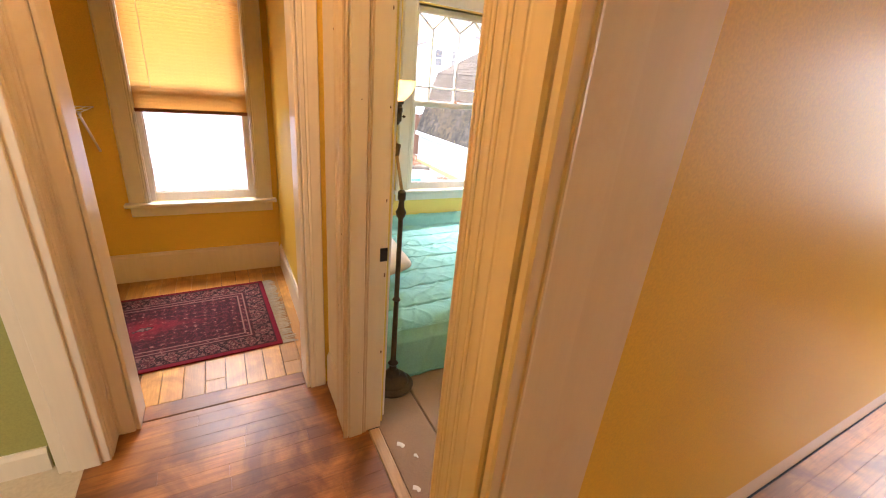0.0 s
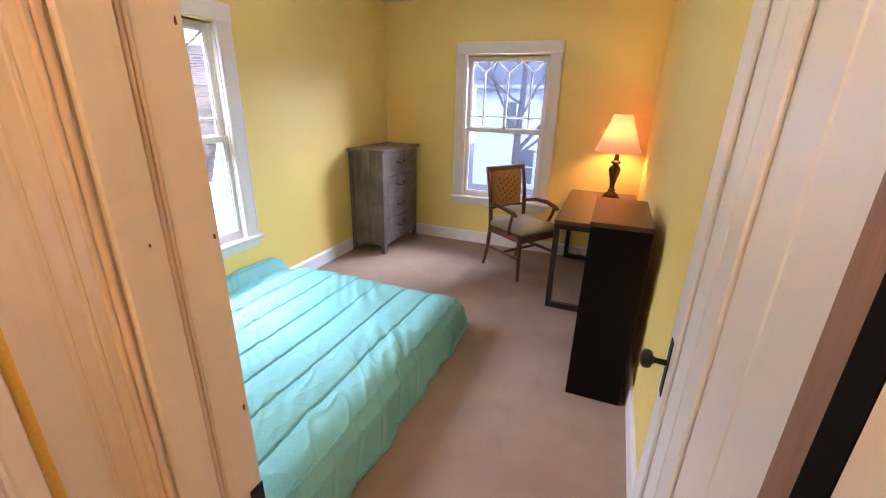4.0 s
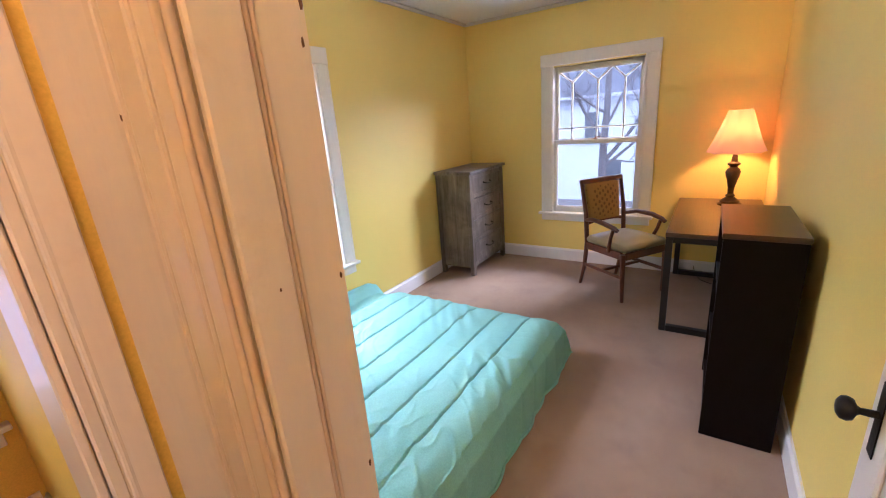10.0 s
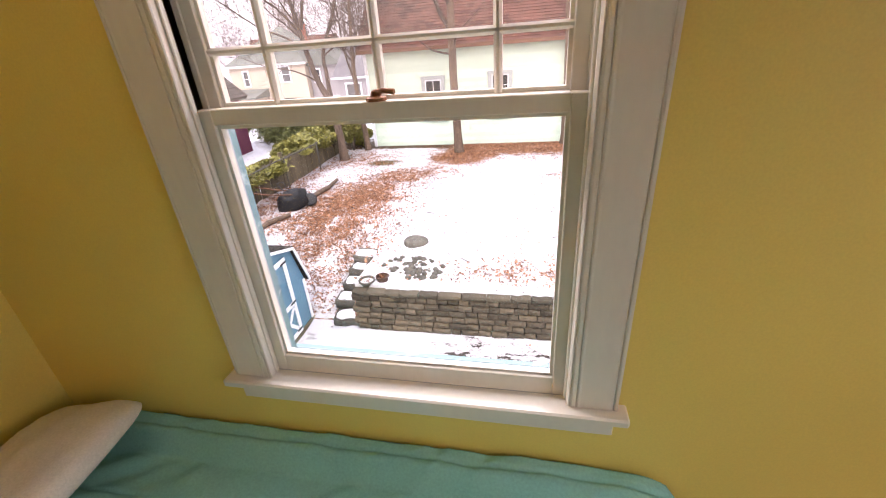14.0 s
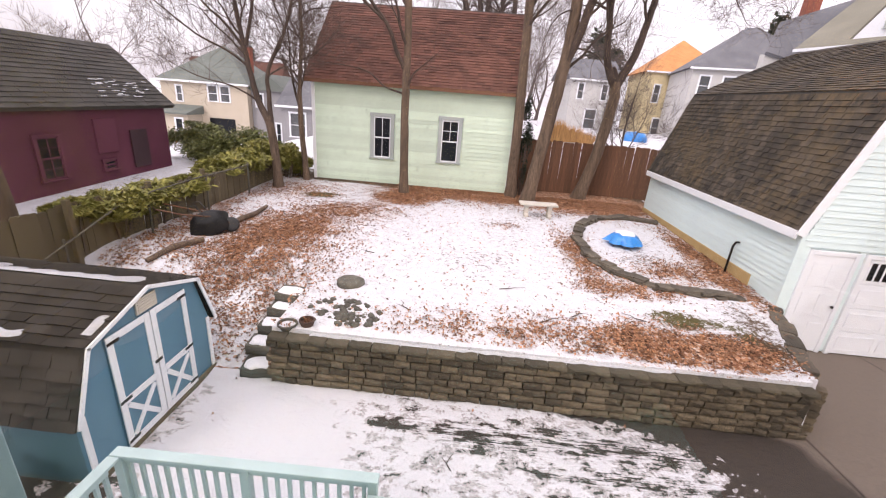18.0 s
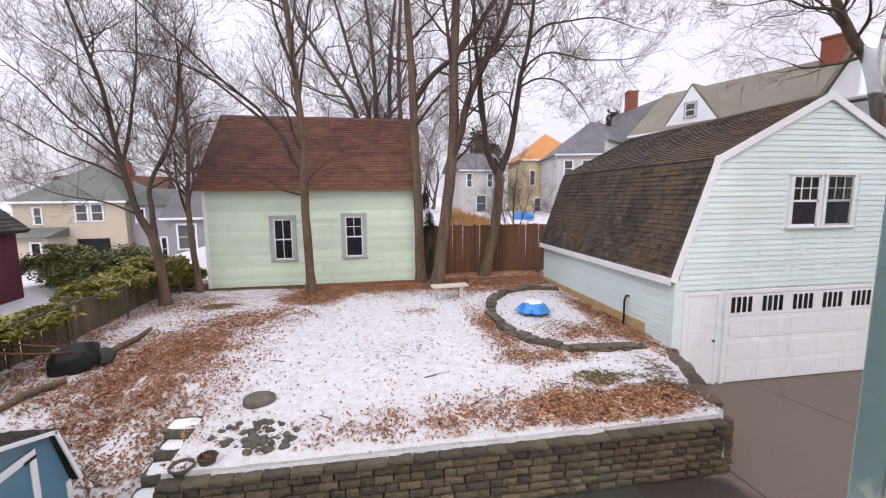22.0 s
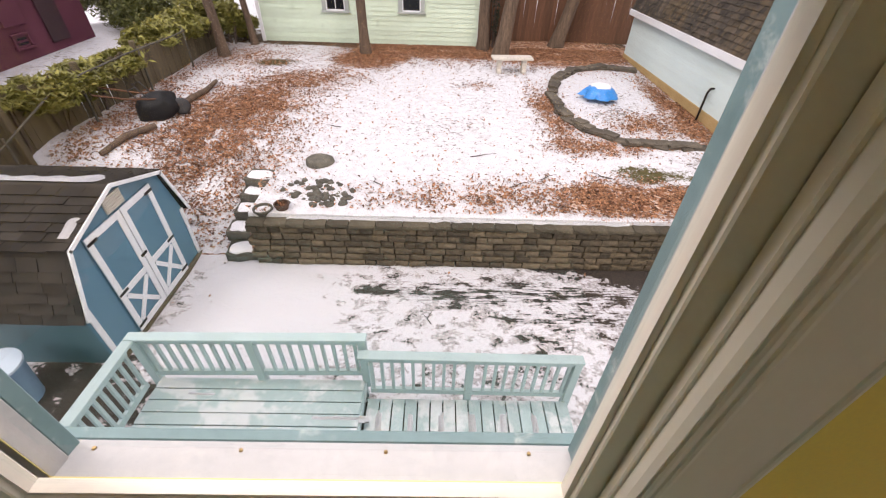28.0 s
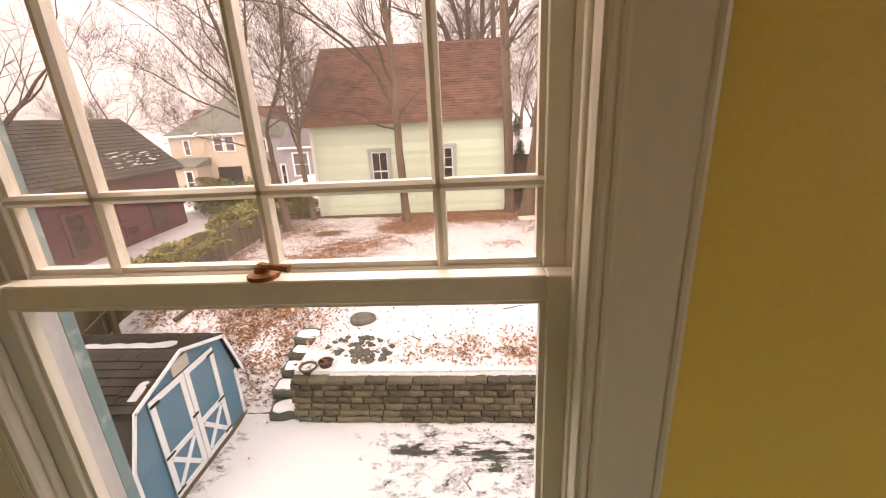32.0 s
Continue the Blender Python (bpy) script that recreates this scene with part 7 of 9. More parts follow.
def barn():
    o = thing("barn", 0, 18.5, 0, 0, "mint green clapboard outbuilding with a red-brown shingle roof", "barn")
    x0, x1, zb, ze, d, zr = -3.70, 3.62, -2.15, 1.60, 6.0, 4.42
    part("wall", box_bm(x0 + 0.01, x1 - 0.01, 0.002, d, zb, ze), M["mint"], o)
    lap_boards(o, x0, x1, zb + 0.1, ze, M["mint"], 0.14, None, [(-1.60, -0.67, -1.17, 0.43), (0.87, 1.79, -1.14, 0.49)], True)
    part("foundation", box_bm(x0, x1, -0.01, 0.0, zb - 0.1, zb + 0.1), M["stone"], o)
    part("corner_board", box_bm(x0 - 0.02, x0 + 0.09, -0.05, 0.0, zb, ze, 0.003), M["white_ext"], o)
    part("corner_board", box_bm(x1 - 0.09, x1 + 0.02, -0.05, 0.0, zb, ze, 0.003), M["white_ext"], o)
    part("frieze", box_bm(x0 + 0.1, x1 - 0.1, -0.05, -0.041, ze - 0.09, ze, 0.003), M["mint"], o)
    for s in (0, 1):
        xg = x0 if s == 0 else x1
        bm = extrude_profile([(0.0, ze), (d / 2, zr - 0.1), (d, ze)], 0.03, "x")
        part("gable", bm, M["mint"], o, at=pose(xg - (0.0 if s == 0 else 0.03), 0, 0))
    e = 0.28
    up = Vector((0, d / 2 + e, zr - ze + 0.16)).normalized()
    rise = Vector((0, d / 2 + e, zr - ze + 0.16)).length
    slab(o, "roof", [(x0 - 0.2, -e, ze - 0.16), (x1 + 0.2, -e, ze - 0.16), (x1 + 0.2, d / 2, zr), (x0 - 0.2, d / 2, zr)], 0.09, M["old_roof"])
    slab(o, "roof", [(x1 + 0.2, d + e, ze - 0.16), (x0 - 0.2, d + e, ze - 0.16), (x0 - 0.2, d / 2, zr), (x1 + 0.2, d / 2, zr)], 0.09, M["old_roof"])
    shingle_slope(o, (x0 - 0.2, -e, ze - 0.155), (1, 0, 0), up, x1 - x0 + 0.4, rise, M["red_roof"], M["red_roof"], 0.145, 0.3, 0, 1)
    part("eave_board", box_bm(x0 - 0.2, x1 + 0.2, -e - 0.025, -e - 0.001, ze - 0.27, ze - 0.15, 0.003), M["fence_wood"], o)
    small_window(o, -1.57, -0.70, -1.10, 0.33, M["grey_trim"], (1, 1), 2, 0.13, -0.01)
    small_window(o, 0.90, 1.76, -1.07, 0.39, M["grey_trim"], (1, 2), 2, 0.13, -0.01)


barn()


def garage():
    o = thing("garage", 8.45, 10.9, 0, 0, "pale blue gambrel garage with white doors and dark shingles", "garage")
    L, W, ze, zk, zp, xk = 6.9, 6.75, -0.68, 1.76, 3.16, 0.66
    part("wall", box_bm(0.02, W - 0.02, 0.02, L, -3.2, ze), M["pale_blue"], o)
    part("foundation", box_bm(-0.10, -0.06, 0.9, L, -3.2, -1.952, 0.01), M["foundation"], o)
    part("foundation", box_bm(-0.04, 0.06, -0.04, 0.05, -3.2, -2.86, 0.01), M["stone"], o)
    prof = [(0.0, ze), (xk, zk), (W / 2, zp), (W - xk, zk), (W, ze)]
    bm = extrude_profile(prof, 0.03, "y")
    part("gable_wall", bm, M["pale_blue"], o, at=pose(0, 0.005, 0))
    part("gable_wall", extrude_profile(prof, 0.03, "y"), M["pale_blue"], o, at=pose(0, L - 0.03, 0))

    def cut(z):
        if z < ze:
            return -0.035, W
        if z < zk:
            k = xk * (z - ze) / (zk - ze)
        else:
            k = xk + (W / 2 - xk) * (z - zk) / (zp - zk)
        return k + 0.02, W - k - 0.02

    holes = [(0.14, 1.05, -3.2, -1.02), (1.15, 6.20, -3.2, -1.02), (2.48, 4.41, 0.27, 1.55)]
    lap_boards(o, 0, W, -3.1, zp - 0.1, M["pale_blue"], 0.118, cut, holes)
    side = part("side_wall", box_bm(-0.056, -0.01, 0.031, L, -3.15, ze), M["pale_blue"], o)
    for r in range(11):
        a = -1.95 + r * 0.118
        one = extrude_profile([(0, a), (-0.024, a), (-0.004, a + 0.126), (0, a + 0.126)], L, "x")
        bmesh.ops.transform(one, matrix=pose(-0.057, L, 0, 0, 0, -90), verts=one.verts[:])
        part("siding_board", one, M["pale_blue"], side)
    for r in range(10):
        a = -3.12 + r * 0.118
        one = extrude_profile([(0, a), (-0.017, a), (-0.006, a + 0.126), (0, a + 0.126)], 0.9, "x")
        bmesh.ops.transform(one, matrix=pose(-0.057, 0.9, 0, 0, 0, -90), verts=one.verts[:])
        part("siding_board", one, M["pale_blue"], side)
    part("corner_board", box_bm(-0.105, -0.035, -0.045, 0.0, -3.1, ze, 0.004), M["pale_blue"], o)
    part("corner_post", box_bm(-0.06, 0.02, 0.0, 0.03, -3.1, ze), M["pale_blue"], o)
    # roof: kicked eaves, lower steep slopes, upper slopes
    ov = 0.04
    for s in (0, 1):
        f = (lambda x: x) if s == 0 else (lambda x: W - x)
        lo = [(f(-0.2), -ov, ze - 0.02), (f(-0.2), L + ov, ze - 0.02), (f(xk), L + ov, zk + 0.06), (f(xk), -ov, zk + 0.06)]
        hi = [(f(xk), -ov, zk + 0.06), (f(xk), L + ov, zk + 0.06), (f(W / 2), L + ov, zp + 0.07), (f(W / 2), -ov, zp + 0.07)]
        for q in (lo, hi):
            slab(o, "roof", q if s == 1 else list(reversed(q)), 0.08, M["old_roof"])
    for a, b, n in (((-0.2, ze - 0.02), (xk, zk + 0.06), 300), ((xk, zk + 0.06), (W / 2, zp + 0.07), 0)):
        up = Vector((b[0] - a[0], 0, b[1] - a[1]))
        shingle_slope(o, (a[0], L + ov, a[1]), (0, -1, 0), up.normalized(), L + 2 * ov, up.length, M["dark_roof"], M["dark_roof_joined"], 0.118, 0.21, n, 2 + n)
    bm = bmesh.new()
    outline = [(-0.22, ze - 0.02), (xk - 0.01, zk + 0.075), (W / 2, zp + 0.085), (W - xk + 0.01, zk + 0.075), (W + 0.22, ze - 0.02)]
    for k, ((xa, za), (xb, zb)) in enumerate(zip(outline, outline[1:])):
        d = Vector((xb - xa, 0, zb - za))
        box(bm, -0.05, d.length + 0.05, -ov - 0.03 - 0.003 * (k % 2), -ov, -0.15, 0.0, 0.0, pose(xa, 0, za, 0, -math.degrees(math.atan2(d.z, d.x)), 0))
    part("rake_board", bm, M["white_ext"], o)
    part("eave_board", box_bm(-0.24, -0.2, -ov, L + ov, ze - 0.16, ze + 0.0, 0.004), M["white_ext"], o)
    part("soffit", box_bm(-0.199, 0.0, -ov, L + ov, ze - 0.06, ze - 0.04), M["white_ext"], o)
    # side door
    dr = part("door", box_bm(0.22, 0.97, -0.03, 0.0, -3.13, -1.10, 0.004), M["white_ext"], o, "white side door")
    for a, b in ((0.14, 0.22), (0.97, 1.05)):
        part("door_casing", box_bm(a, b, -0.05, 0.0, -3.15, -1.02, 0.004), M["white_ext"], dr)
    part("door_casing", box_bm(0.22, 0.97, -0.05, 0.0, -1.10, -1.02, 0.004), M["white_ext"], dr)
    for i in range(3):
        for j in range(2):
            part("door_panel", box_bm(0.29 + j * 0.33, 0.57 + j * 0.33, -0.036, -0.03, -2.98 + i * 0.62, -2.5 + i * 0.62, 0.005), M["white_ext"], dr)
    part("door_knob", lathe([(0.01, 0), (0.01, 0.03), (0.028, 0.04), (0.03, 0.06), (0.01, 0.075)], 14), M["iron"], dr, "dark knob", at=pose(0.90, -0.03, -2.12, 90))
    # overhead door
    gd = part("garage_door", box_bm(1.23, 6.12, -0.02, 0.01, -3.14, -1.10), M["white_ext"], o, "white sectional garage door with a row of lights")
    for a, b in ((1.15, 1.23), (6.12, 6.20)):
        part("door_casing", box_bm(a, b, -0.06, 0.0, -3.15, -1.02, 0.004), M["white_ext"], gd)
    part("door_casing", box_bm(1.23, 6.12, -0.06, 0.0, -1.10, -1.02, 0.004), M["white_ext"], gd)
    for r in range(4):
        z0, z1 = -3.13 + r * 0.51, -3.13 + r * 0.51 + 0.50
        part("door_section", box_bm(1.235, 6.115, -0.045, -0.021, z0, z1 - 0.003 * r, 0.006), M["white_ext"], gd)
        for c in range(6):
            xa = 1.25 + c * 0.80
            if r < 3:
                part("door_panel", box_bm(xa + 0.03, xa + 0.73, -0.052, -0.045, z0 + 0.1, z1 - 0.1, 0.012), M["white_ext"], gd)
            else:
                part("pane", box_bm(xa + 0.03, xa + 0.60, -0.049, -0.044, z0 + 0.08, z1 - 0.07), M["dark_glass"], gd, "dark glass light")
                bm = bmesh.new()
                for q in range(5):
                    box(bm, xa + 0.03 + 0.57 * q / 4 - 0.016, xa + 0.03 + 0.57 * q / 4 + 0.016, -0.058, -0.047, z0 + 0.06, z1 - 0.05)
                part("window_frame", bm, M["white_ext"], gd)
    small_window(o, 2.57, 3.40, 0.36, 1.47, M["white_ext"], (1, 2), 3, 0.07, 0.0)
    small_window(o, 3.45, 4.29, 0.36, 1.47, M["white_ext"], (1, 2), 3, 0.07, 0.0, M["grey_trim"])
    # standpipe at the wall's foot
    bm = bmesh.new()
    tube(bm, [(-0.17, 1.6, -2.25), (-0.17, 1.6, -1.55), (-0.14, 1.58, -1.45), (-0.06, 1.56, -1.45)], 0.025, 8)
    part("standpipe", bm, M["iron"], o, "dark bent standpipe")


garage()


def shed():
    o = thing("garden_shed", -1.62, 7.37, G, 90, "blue gambrel garden shed with white-trimmed double doors", "shed")
    # local: front towards -y (world +x), width along x (world y)
    w, L = 1.09, 2.9
    ze, zk, zp, xk = 0.90, 1.60, 1.89, 0.87
    prof = [(-w, 0), (-w, ze), (-xk, zk), (0, zp), (xk, zk), (w, ze), (w, 0)]
    part("front_wall", extrude_profile(prof, 0.05, "y"), M["shed_blue"], o)
    part("back_wall", extrude_profile(prof, 0.05, "y"), M["shed_blue"], o, at=pose(0, L - 0.05, 0))
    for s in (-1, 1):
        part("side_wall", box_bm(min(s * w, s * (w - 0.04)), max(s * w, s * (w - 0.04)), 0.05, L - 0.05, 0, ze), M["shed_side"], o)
    part("skid", box_bm(-w, w, -0.05, L, -0.03, 0.06), M["old_fence"], o)
    ov = 0.07
    for s in (-1, 1):
        low = [(s * (w + 0.09), -ov, ze - 0.05), (s * (w + 0.09), L, ze - 0.05), (s * (xk + 0.02), L, zk + 0.03), (s * (xk + 0.02), -ov, zk + 0.03)]
        high = [(s * (xk + 0.02), -ov, zk + 0.03), (s * (xk + 0.02), L, zk + 0.03), (0, L, zp + 0.03), (0, -ov, zp + 0.03)]
        for q in (low, high):
            slab(o, "roof", q if s == 1 else list(reversed(q)), 0.03, M["shed_roof"])
        for a, b, n in (((w + 0.09, ze - 0.05), (xk + 0.02, zk + 0.03), 60), ((xk + 0.02, zk + 0.03), (0, zp + 0.03), 70)):
            up = Vector((s * (b[0] - a[0]), 0, b[1] - a[1]))
            start = (s * a[0], -ov, a[1]) if s == 1 else (s * a[0], L, a[1])
            shingle_slope(o, start, (0, 1, 0) if s == 1 else (0, -1, 0), up.normalized(), L + ov, up.length, M["shed_roof"], M["shed_roof"], 0.125, 0.26, n if s == -1 else 20, 9 + s)
    bm = bmesh.new()
    outline = [(-w - 0.09, ze - 0.05), (-xk - 0.02, zk + 0.035), (0, zp + 0.04), (xk + 0.02, zk + 0.035), (w + 0.09, ze - 0.05)]
    for (xa, za), (xb, zb) in zip(outline, outline[1:]):
        d = Vector((xb - xa, 0, zb - za))
        box(bm, 0, d.length, -ov - 0.02, -ov, -0.045, 0.0, 0.0, pose(xa, 0, za, 0, -math.degrees(math.atan2(d.z, d.x)), 0))
    part("rake_trim", bm, M["white_ext"], o)
    for s in (-1, 1):
        part("corner_trim", box_bm(min(s * w, s * (w - 0.07)), max(s * w, s * (w - 0.07)), -0.02, -0.001, 0.04, ze, 0.003), M["white_ext"], o)
    part("vent", box_bm(-0.16, 0.16, -0.03, 0.0, 1.60, 1.79, 0.004), M["bench"], o, "pale louvred vent")
    for k in range(5):
        part("vent_slat", box_bm(-0.14, 0.14, -0.04, -0.03, 1.615 + k * 0.034, 1.632 + k * 0.034), M["bench"], o)
    dw, z0, z1 = 0.635, 0.07, 1.575
    for s in (-1, 1):
        a, b = (-dw, -0.008) if s == -1 else (0.008, dw)
        leaf = part("door", box_bm(a, b, -0.025, -0.002, z0, z1, 0.003), M["shed_blue"], o, "blue plank door leaf framed in white")
        t = 0.085
        zm = z0 + 0.62
        for p, q, u, v in ((a, a + t, z0, z1), (b - t, b, z0, z1), (a + t, b - t, z0, z0 + t), (a + t, b - t, z1 - t, z1), (a + t, b - t, zm - t / 2, zm + t / 2)):
            part("batten", box_bm(p, q, -0.042, -0.0255, u, v, 0.003), M["white_ext"], leaf)
        for sg in (-1, 1):
            bx, bz = (b - a) - 2 * t, zm - t / 2 - z0 - t
            ang = math.degrees(math.atan2(bz, bx)) * sg
            n = math.hypot(bx, bz)
            bm = box_bm(-n / 2 + 0.03, n / 2 - 0.03, -0.040 - 0.002 * (sg + 1), -0.026, -0.032, 0.032, 0.002)
            part("cross_brace", bm, M["white_ext"], leaf, at=pose((a + b) / 2, 0, z0 + t + bz / 2, 0, -ang, 0))
        for z in (z0 + 0.08, zm + 0.02, z1 - 0.08):
            xh = a if s == -1 else b
            part("hinge", box_bm(min(xh, xh - s * 0.16), max(xh, xh - s * 0.16), -0.048, -0.042, z - 0.018, z + 0.018), M["iron"], leaf)
    part("latch", box_bm(-0.06, 0.06, -0.055, -0.042, 0.86, 0.9, 0.004), M["iron"], o)


shed()


def shed_slope(y):
    return 0.03 - 0.337 * abs(y - 7.37)


snow_patch("shed_snow", -3.9, -1.75, 7.40, 7.72, G + 1.92, 0.02, 17, "thin snow along the shed's ridge", shed_slope)
snow_patch("shed_snow", -2.75, -2.30, 6.50, 6.62, G + 1.93, 0.022, 23, "thin snow on the edge of the shed roof", shed_slope)
snow_patch("shed_snow", -3.25, -2.95, 6.52, 6.66, G + 1.93, 0.022, 29, "thin snow on the edge of the shed roof", shed_slope)
snow_patch("shed_snow", -1.72, -1.60, 6.62, 6.95, G + 1.93, 0.014, 31, "thin snow along the shed's rake", shed_slope)
bin_ob = thing("storage_bin", -2.42, 5.78, G, 10, "pale blue plastic bin standing beside the shed", "bin")
part("bin_body", lathe([(0.2, 0), (0.25, 0.55), (0.26, 0.56)], 20), surface("blue_plastic", (0.25, 0.4, 0.55), (0.3, 0.45, 0.6), 3, 0.4), bin_ob, smooth=40)
part("lid", lathe([(0.27, 0.561), (0.27, 0.59), (0.2, 0.62), (0.02, 0.63)], 20), surface("pale_plastic", (0.5, 0.6, 0.7), (0.55, 0.65, 0.75), 3, 0.4), bin_ob, smooth=40)


# ---- deck below the window ----
deck = thing("deck", 0, 0, 0, 0, "pale blue painted wooden deck with baluster railings", "deck", kind="structure")
DZ, DZ2 = -2.82, -2.97
x0, xm, x1, yf, yb = -0.80, 1.53, 3.80, 5.88, 3.50
n = 17
for i in range(n):
    y = yb + (yf - yb) * i / n
    part("deck_board", box_bm(x0 + 0.03, xm - 0.02, y + 0.006, y + (yf - yb) / n - 0.006, DZ - 0.035, DZ + random.uniform(-0.002, 0.002), 0.003), M["deck_floor"], deck)
n = 16
for i in range(n):
    x = xm + 0.02 + (x1 - xm) * i / n
    part("deck_board", box_bm(x + 0.006, x + (x1 - xm) / n - 0.008, yb, yf - 0.14, DZ2 - 0.035, DZ2 + random.uniform(-0.002, 0.002), 0.003), M["deck_floor"], deck)
# dark sheets added below the boards so that the gaps look shaded
part("deck_joists", box_bm(x0 + 0.05, x1 - 0.05, yb + 0.02, yf - 0.16, DZ2 - 0.12, DZ2 - 0.045), M["soil"], deck, "dark sheet standing in for the shade under the boards")
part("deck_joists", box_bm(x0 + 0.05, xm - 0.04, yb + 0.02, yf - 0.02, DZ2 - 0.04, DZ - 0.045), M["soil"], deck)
part("deck_skirt", box_bm(x0, xm, yf - 0.01, yf + 0.02, G, DZ - 0.04), M["deck_paint"], deck)
part("deck_step", box_bm(xm - 0.03, xm - 0.001, yb, yf, DZ2 - 0.02, DZ - 0.036), M["deck_paint"], deck)
part("deck_skirt", box_bm(xm, x1, yf - 0.15, yf - 0.12, G, DZ2 - 0.04), M["deck_paint"], deck)


def railing(ax, ay, bx, by, zt, zb, posts, count, last=True):
    d = Vector((bx - ax, by - ay, 0))
    ln = d.length
    rz = math.degrees(math.atan2(d.y, d.x))
    r = thing("deck_railing", ax, ay, 0, rz, "pale blue wooden railing with square balusters round the deck", "railing", "deck railings")
    part("top_rail", box_bm(-0.05, ln + 0.05, -0.055, 0.055, zt - 0.035, zt, 0.005), M["deck_paint"], r)
    part("sub_rail", box_bm(0.04, ln - 0.04, -0.018, 0.018, zt - 0.11, zt - 0.036, 0.003), M["deck_paint"], r)
    part("bottom_rail", box_bm(0.04, ln - 0.04, -0.02, 0.02, zb + 0.07, zb + 0.15, 0.003), M["deck_paint"], r)
    for p in posts:
        part("post", box_bm(p * ln - 0.042, p * ln + 0.042, -0.042, 0.042, zb - 0.12, zt - 0.036, 0.004), M["deck_paint"], r)
    me = mesh_of("baluster", box_bm(-0.017, 0.017, -0.017, 0.017, zb + 0.15, zt - 0.10, 0.002), M["deck_paint"])
    for i in range(count):
        f = (i + 0.7) / (count + 0.4)
        if all(abs(f - p) * ln > 0.06 for p in posts):
            part("baluster", me, None, r, at=pose(f * ln, 0, 0))


railing(x0, yf - 0.01, xm, yf + 0.03, -2.10, DZ, (0.0, 0.5, 1.0), 20)
railing(xm + 0.02, yf - 0.09, x1, yf - 0.11, -2.23, DZ2, (0.5, 1.0), 20)
railing(x0, yb + 0.3, x0, yf - 0.12, -2.104, DZ, (0.0,), 20)
for k in range(7):
    sx, sy = random.uniform(-0.5, 1.2), random.uniform(4.6, 5.7)
    snow_patch("deck_snow", sx, sx + random.uniform(0.3, 0.7), sy, sy + random.uniform(0.05, 0.12), DZ + 0.001, 0.008, 30 + k, "thin patch of snow on the deck boards")
for k in range(6):
    sx = 1.65 + k * 0.34
    snow_patch("deck_snow", sx, sx + 0.1, 4.7, 5.6, DZ2 + 0.001, 0.008, 50 + k, "thin patch of snow on the deck boards")


# ---- fences ----
def picket_mesh(w, h, mat):
    return mesh_of("picket", extrude_profile([(-w / 2, 0), (-w / 2, h - 0.04), (-w / 2 + 0.03, h), (w / 2 - 0.03, h), (w / 2, h - 0.04), (w / 2, 0)], 0.02, "y"), mat)


far_fence = thing("wooden_fence", 0, 19.55, 0, 0, "tall brown wooden picket fence between barn and garage", "fence")
pk = picket_mesh(0.146, 2.0, M["fence_wood"])
x = 3.7
while x < 9.4:
    part("picket", pk, None, far_fence, at=pose(x, 0, -2.08 + random.uniform(-0.03, 0.03), 0, random.uniform(-0.6, 0.6), 0))
    x += 0.142
for z in (-1.7, -0.4):
    part("fence_rail", box_bm(3.6, 9.4, 0.021, 0.06, z, z + 0.08), M["fence_wood"], far_fence)

side_fence = thing("old_board_fence", -5.1, 0, 0, 0, "weathered grey-green board fence along the yard", "fence")
pk = picket_mesh(0.164, 1.7, M["old_fence"])
y = 5.0
while y < 17.9:
    part("picket", pk, None, side_fence, at=pose(0.06 * math.sin(y) + 0.04 * (y - 11), y, -2.92 - 0.012 * (y - 9) + random.uniform(-0.03, 0.03), random.uniform(-0.8, 0.8), 0, 90))
    y += 0.158
for k in range(7):
    y = 6.0 + k * 1.95
    z = ground_z(-4.9, y)
    part("fence_post", box_bm(0.03, 0.13, y - 0.05, y + 0.05, z - 0.2, -1.08 - 0.012 * (y - 9), 0.01), M["old_fence"], side_fence)
wire = thing("pipe_fence", -4.82, 0, 0, 0, "rusty pipe rail of an old wire fence", "fence")
for k in range(6):
    y = 7.6 + k * 1.95
    z = ground_z(-4.8, y)
    bm = bmesh.new()
    tube(bm, [(0.04 * (y - 11), y, z - 0.1), (0.04 * (y - 11) + 0.02, y, z + 0.95)], 0.025, 7)
    part("pipe_post", bm, M["stone"], wire)
bm = bmesh.new()
tube(bm, [(0.04 * (y - 11) + 0.02, y, ground_z(-4.8, y) + 0.93 + 0.03 * math.sin(y * 2)) for y in (7.0, 9.0, 11.0, 13.0, 15.0, 17.4)], 0.02, 7)
part("pipe_rail", bm, M["stone"], wire)


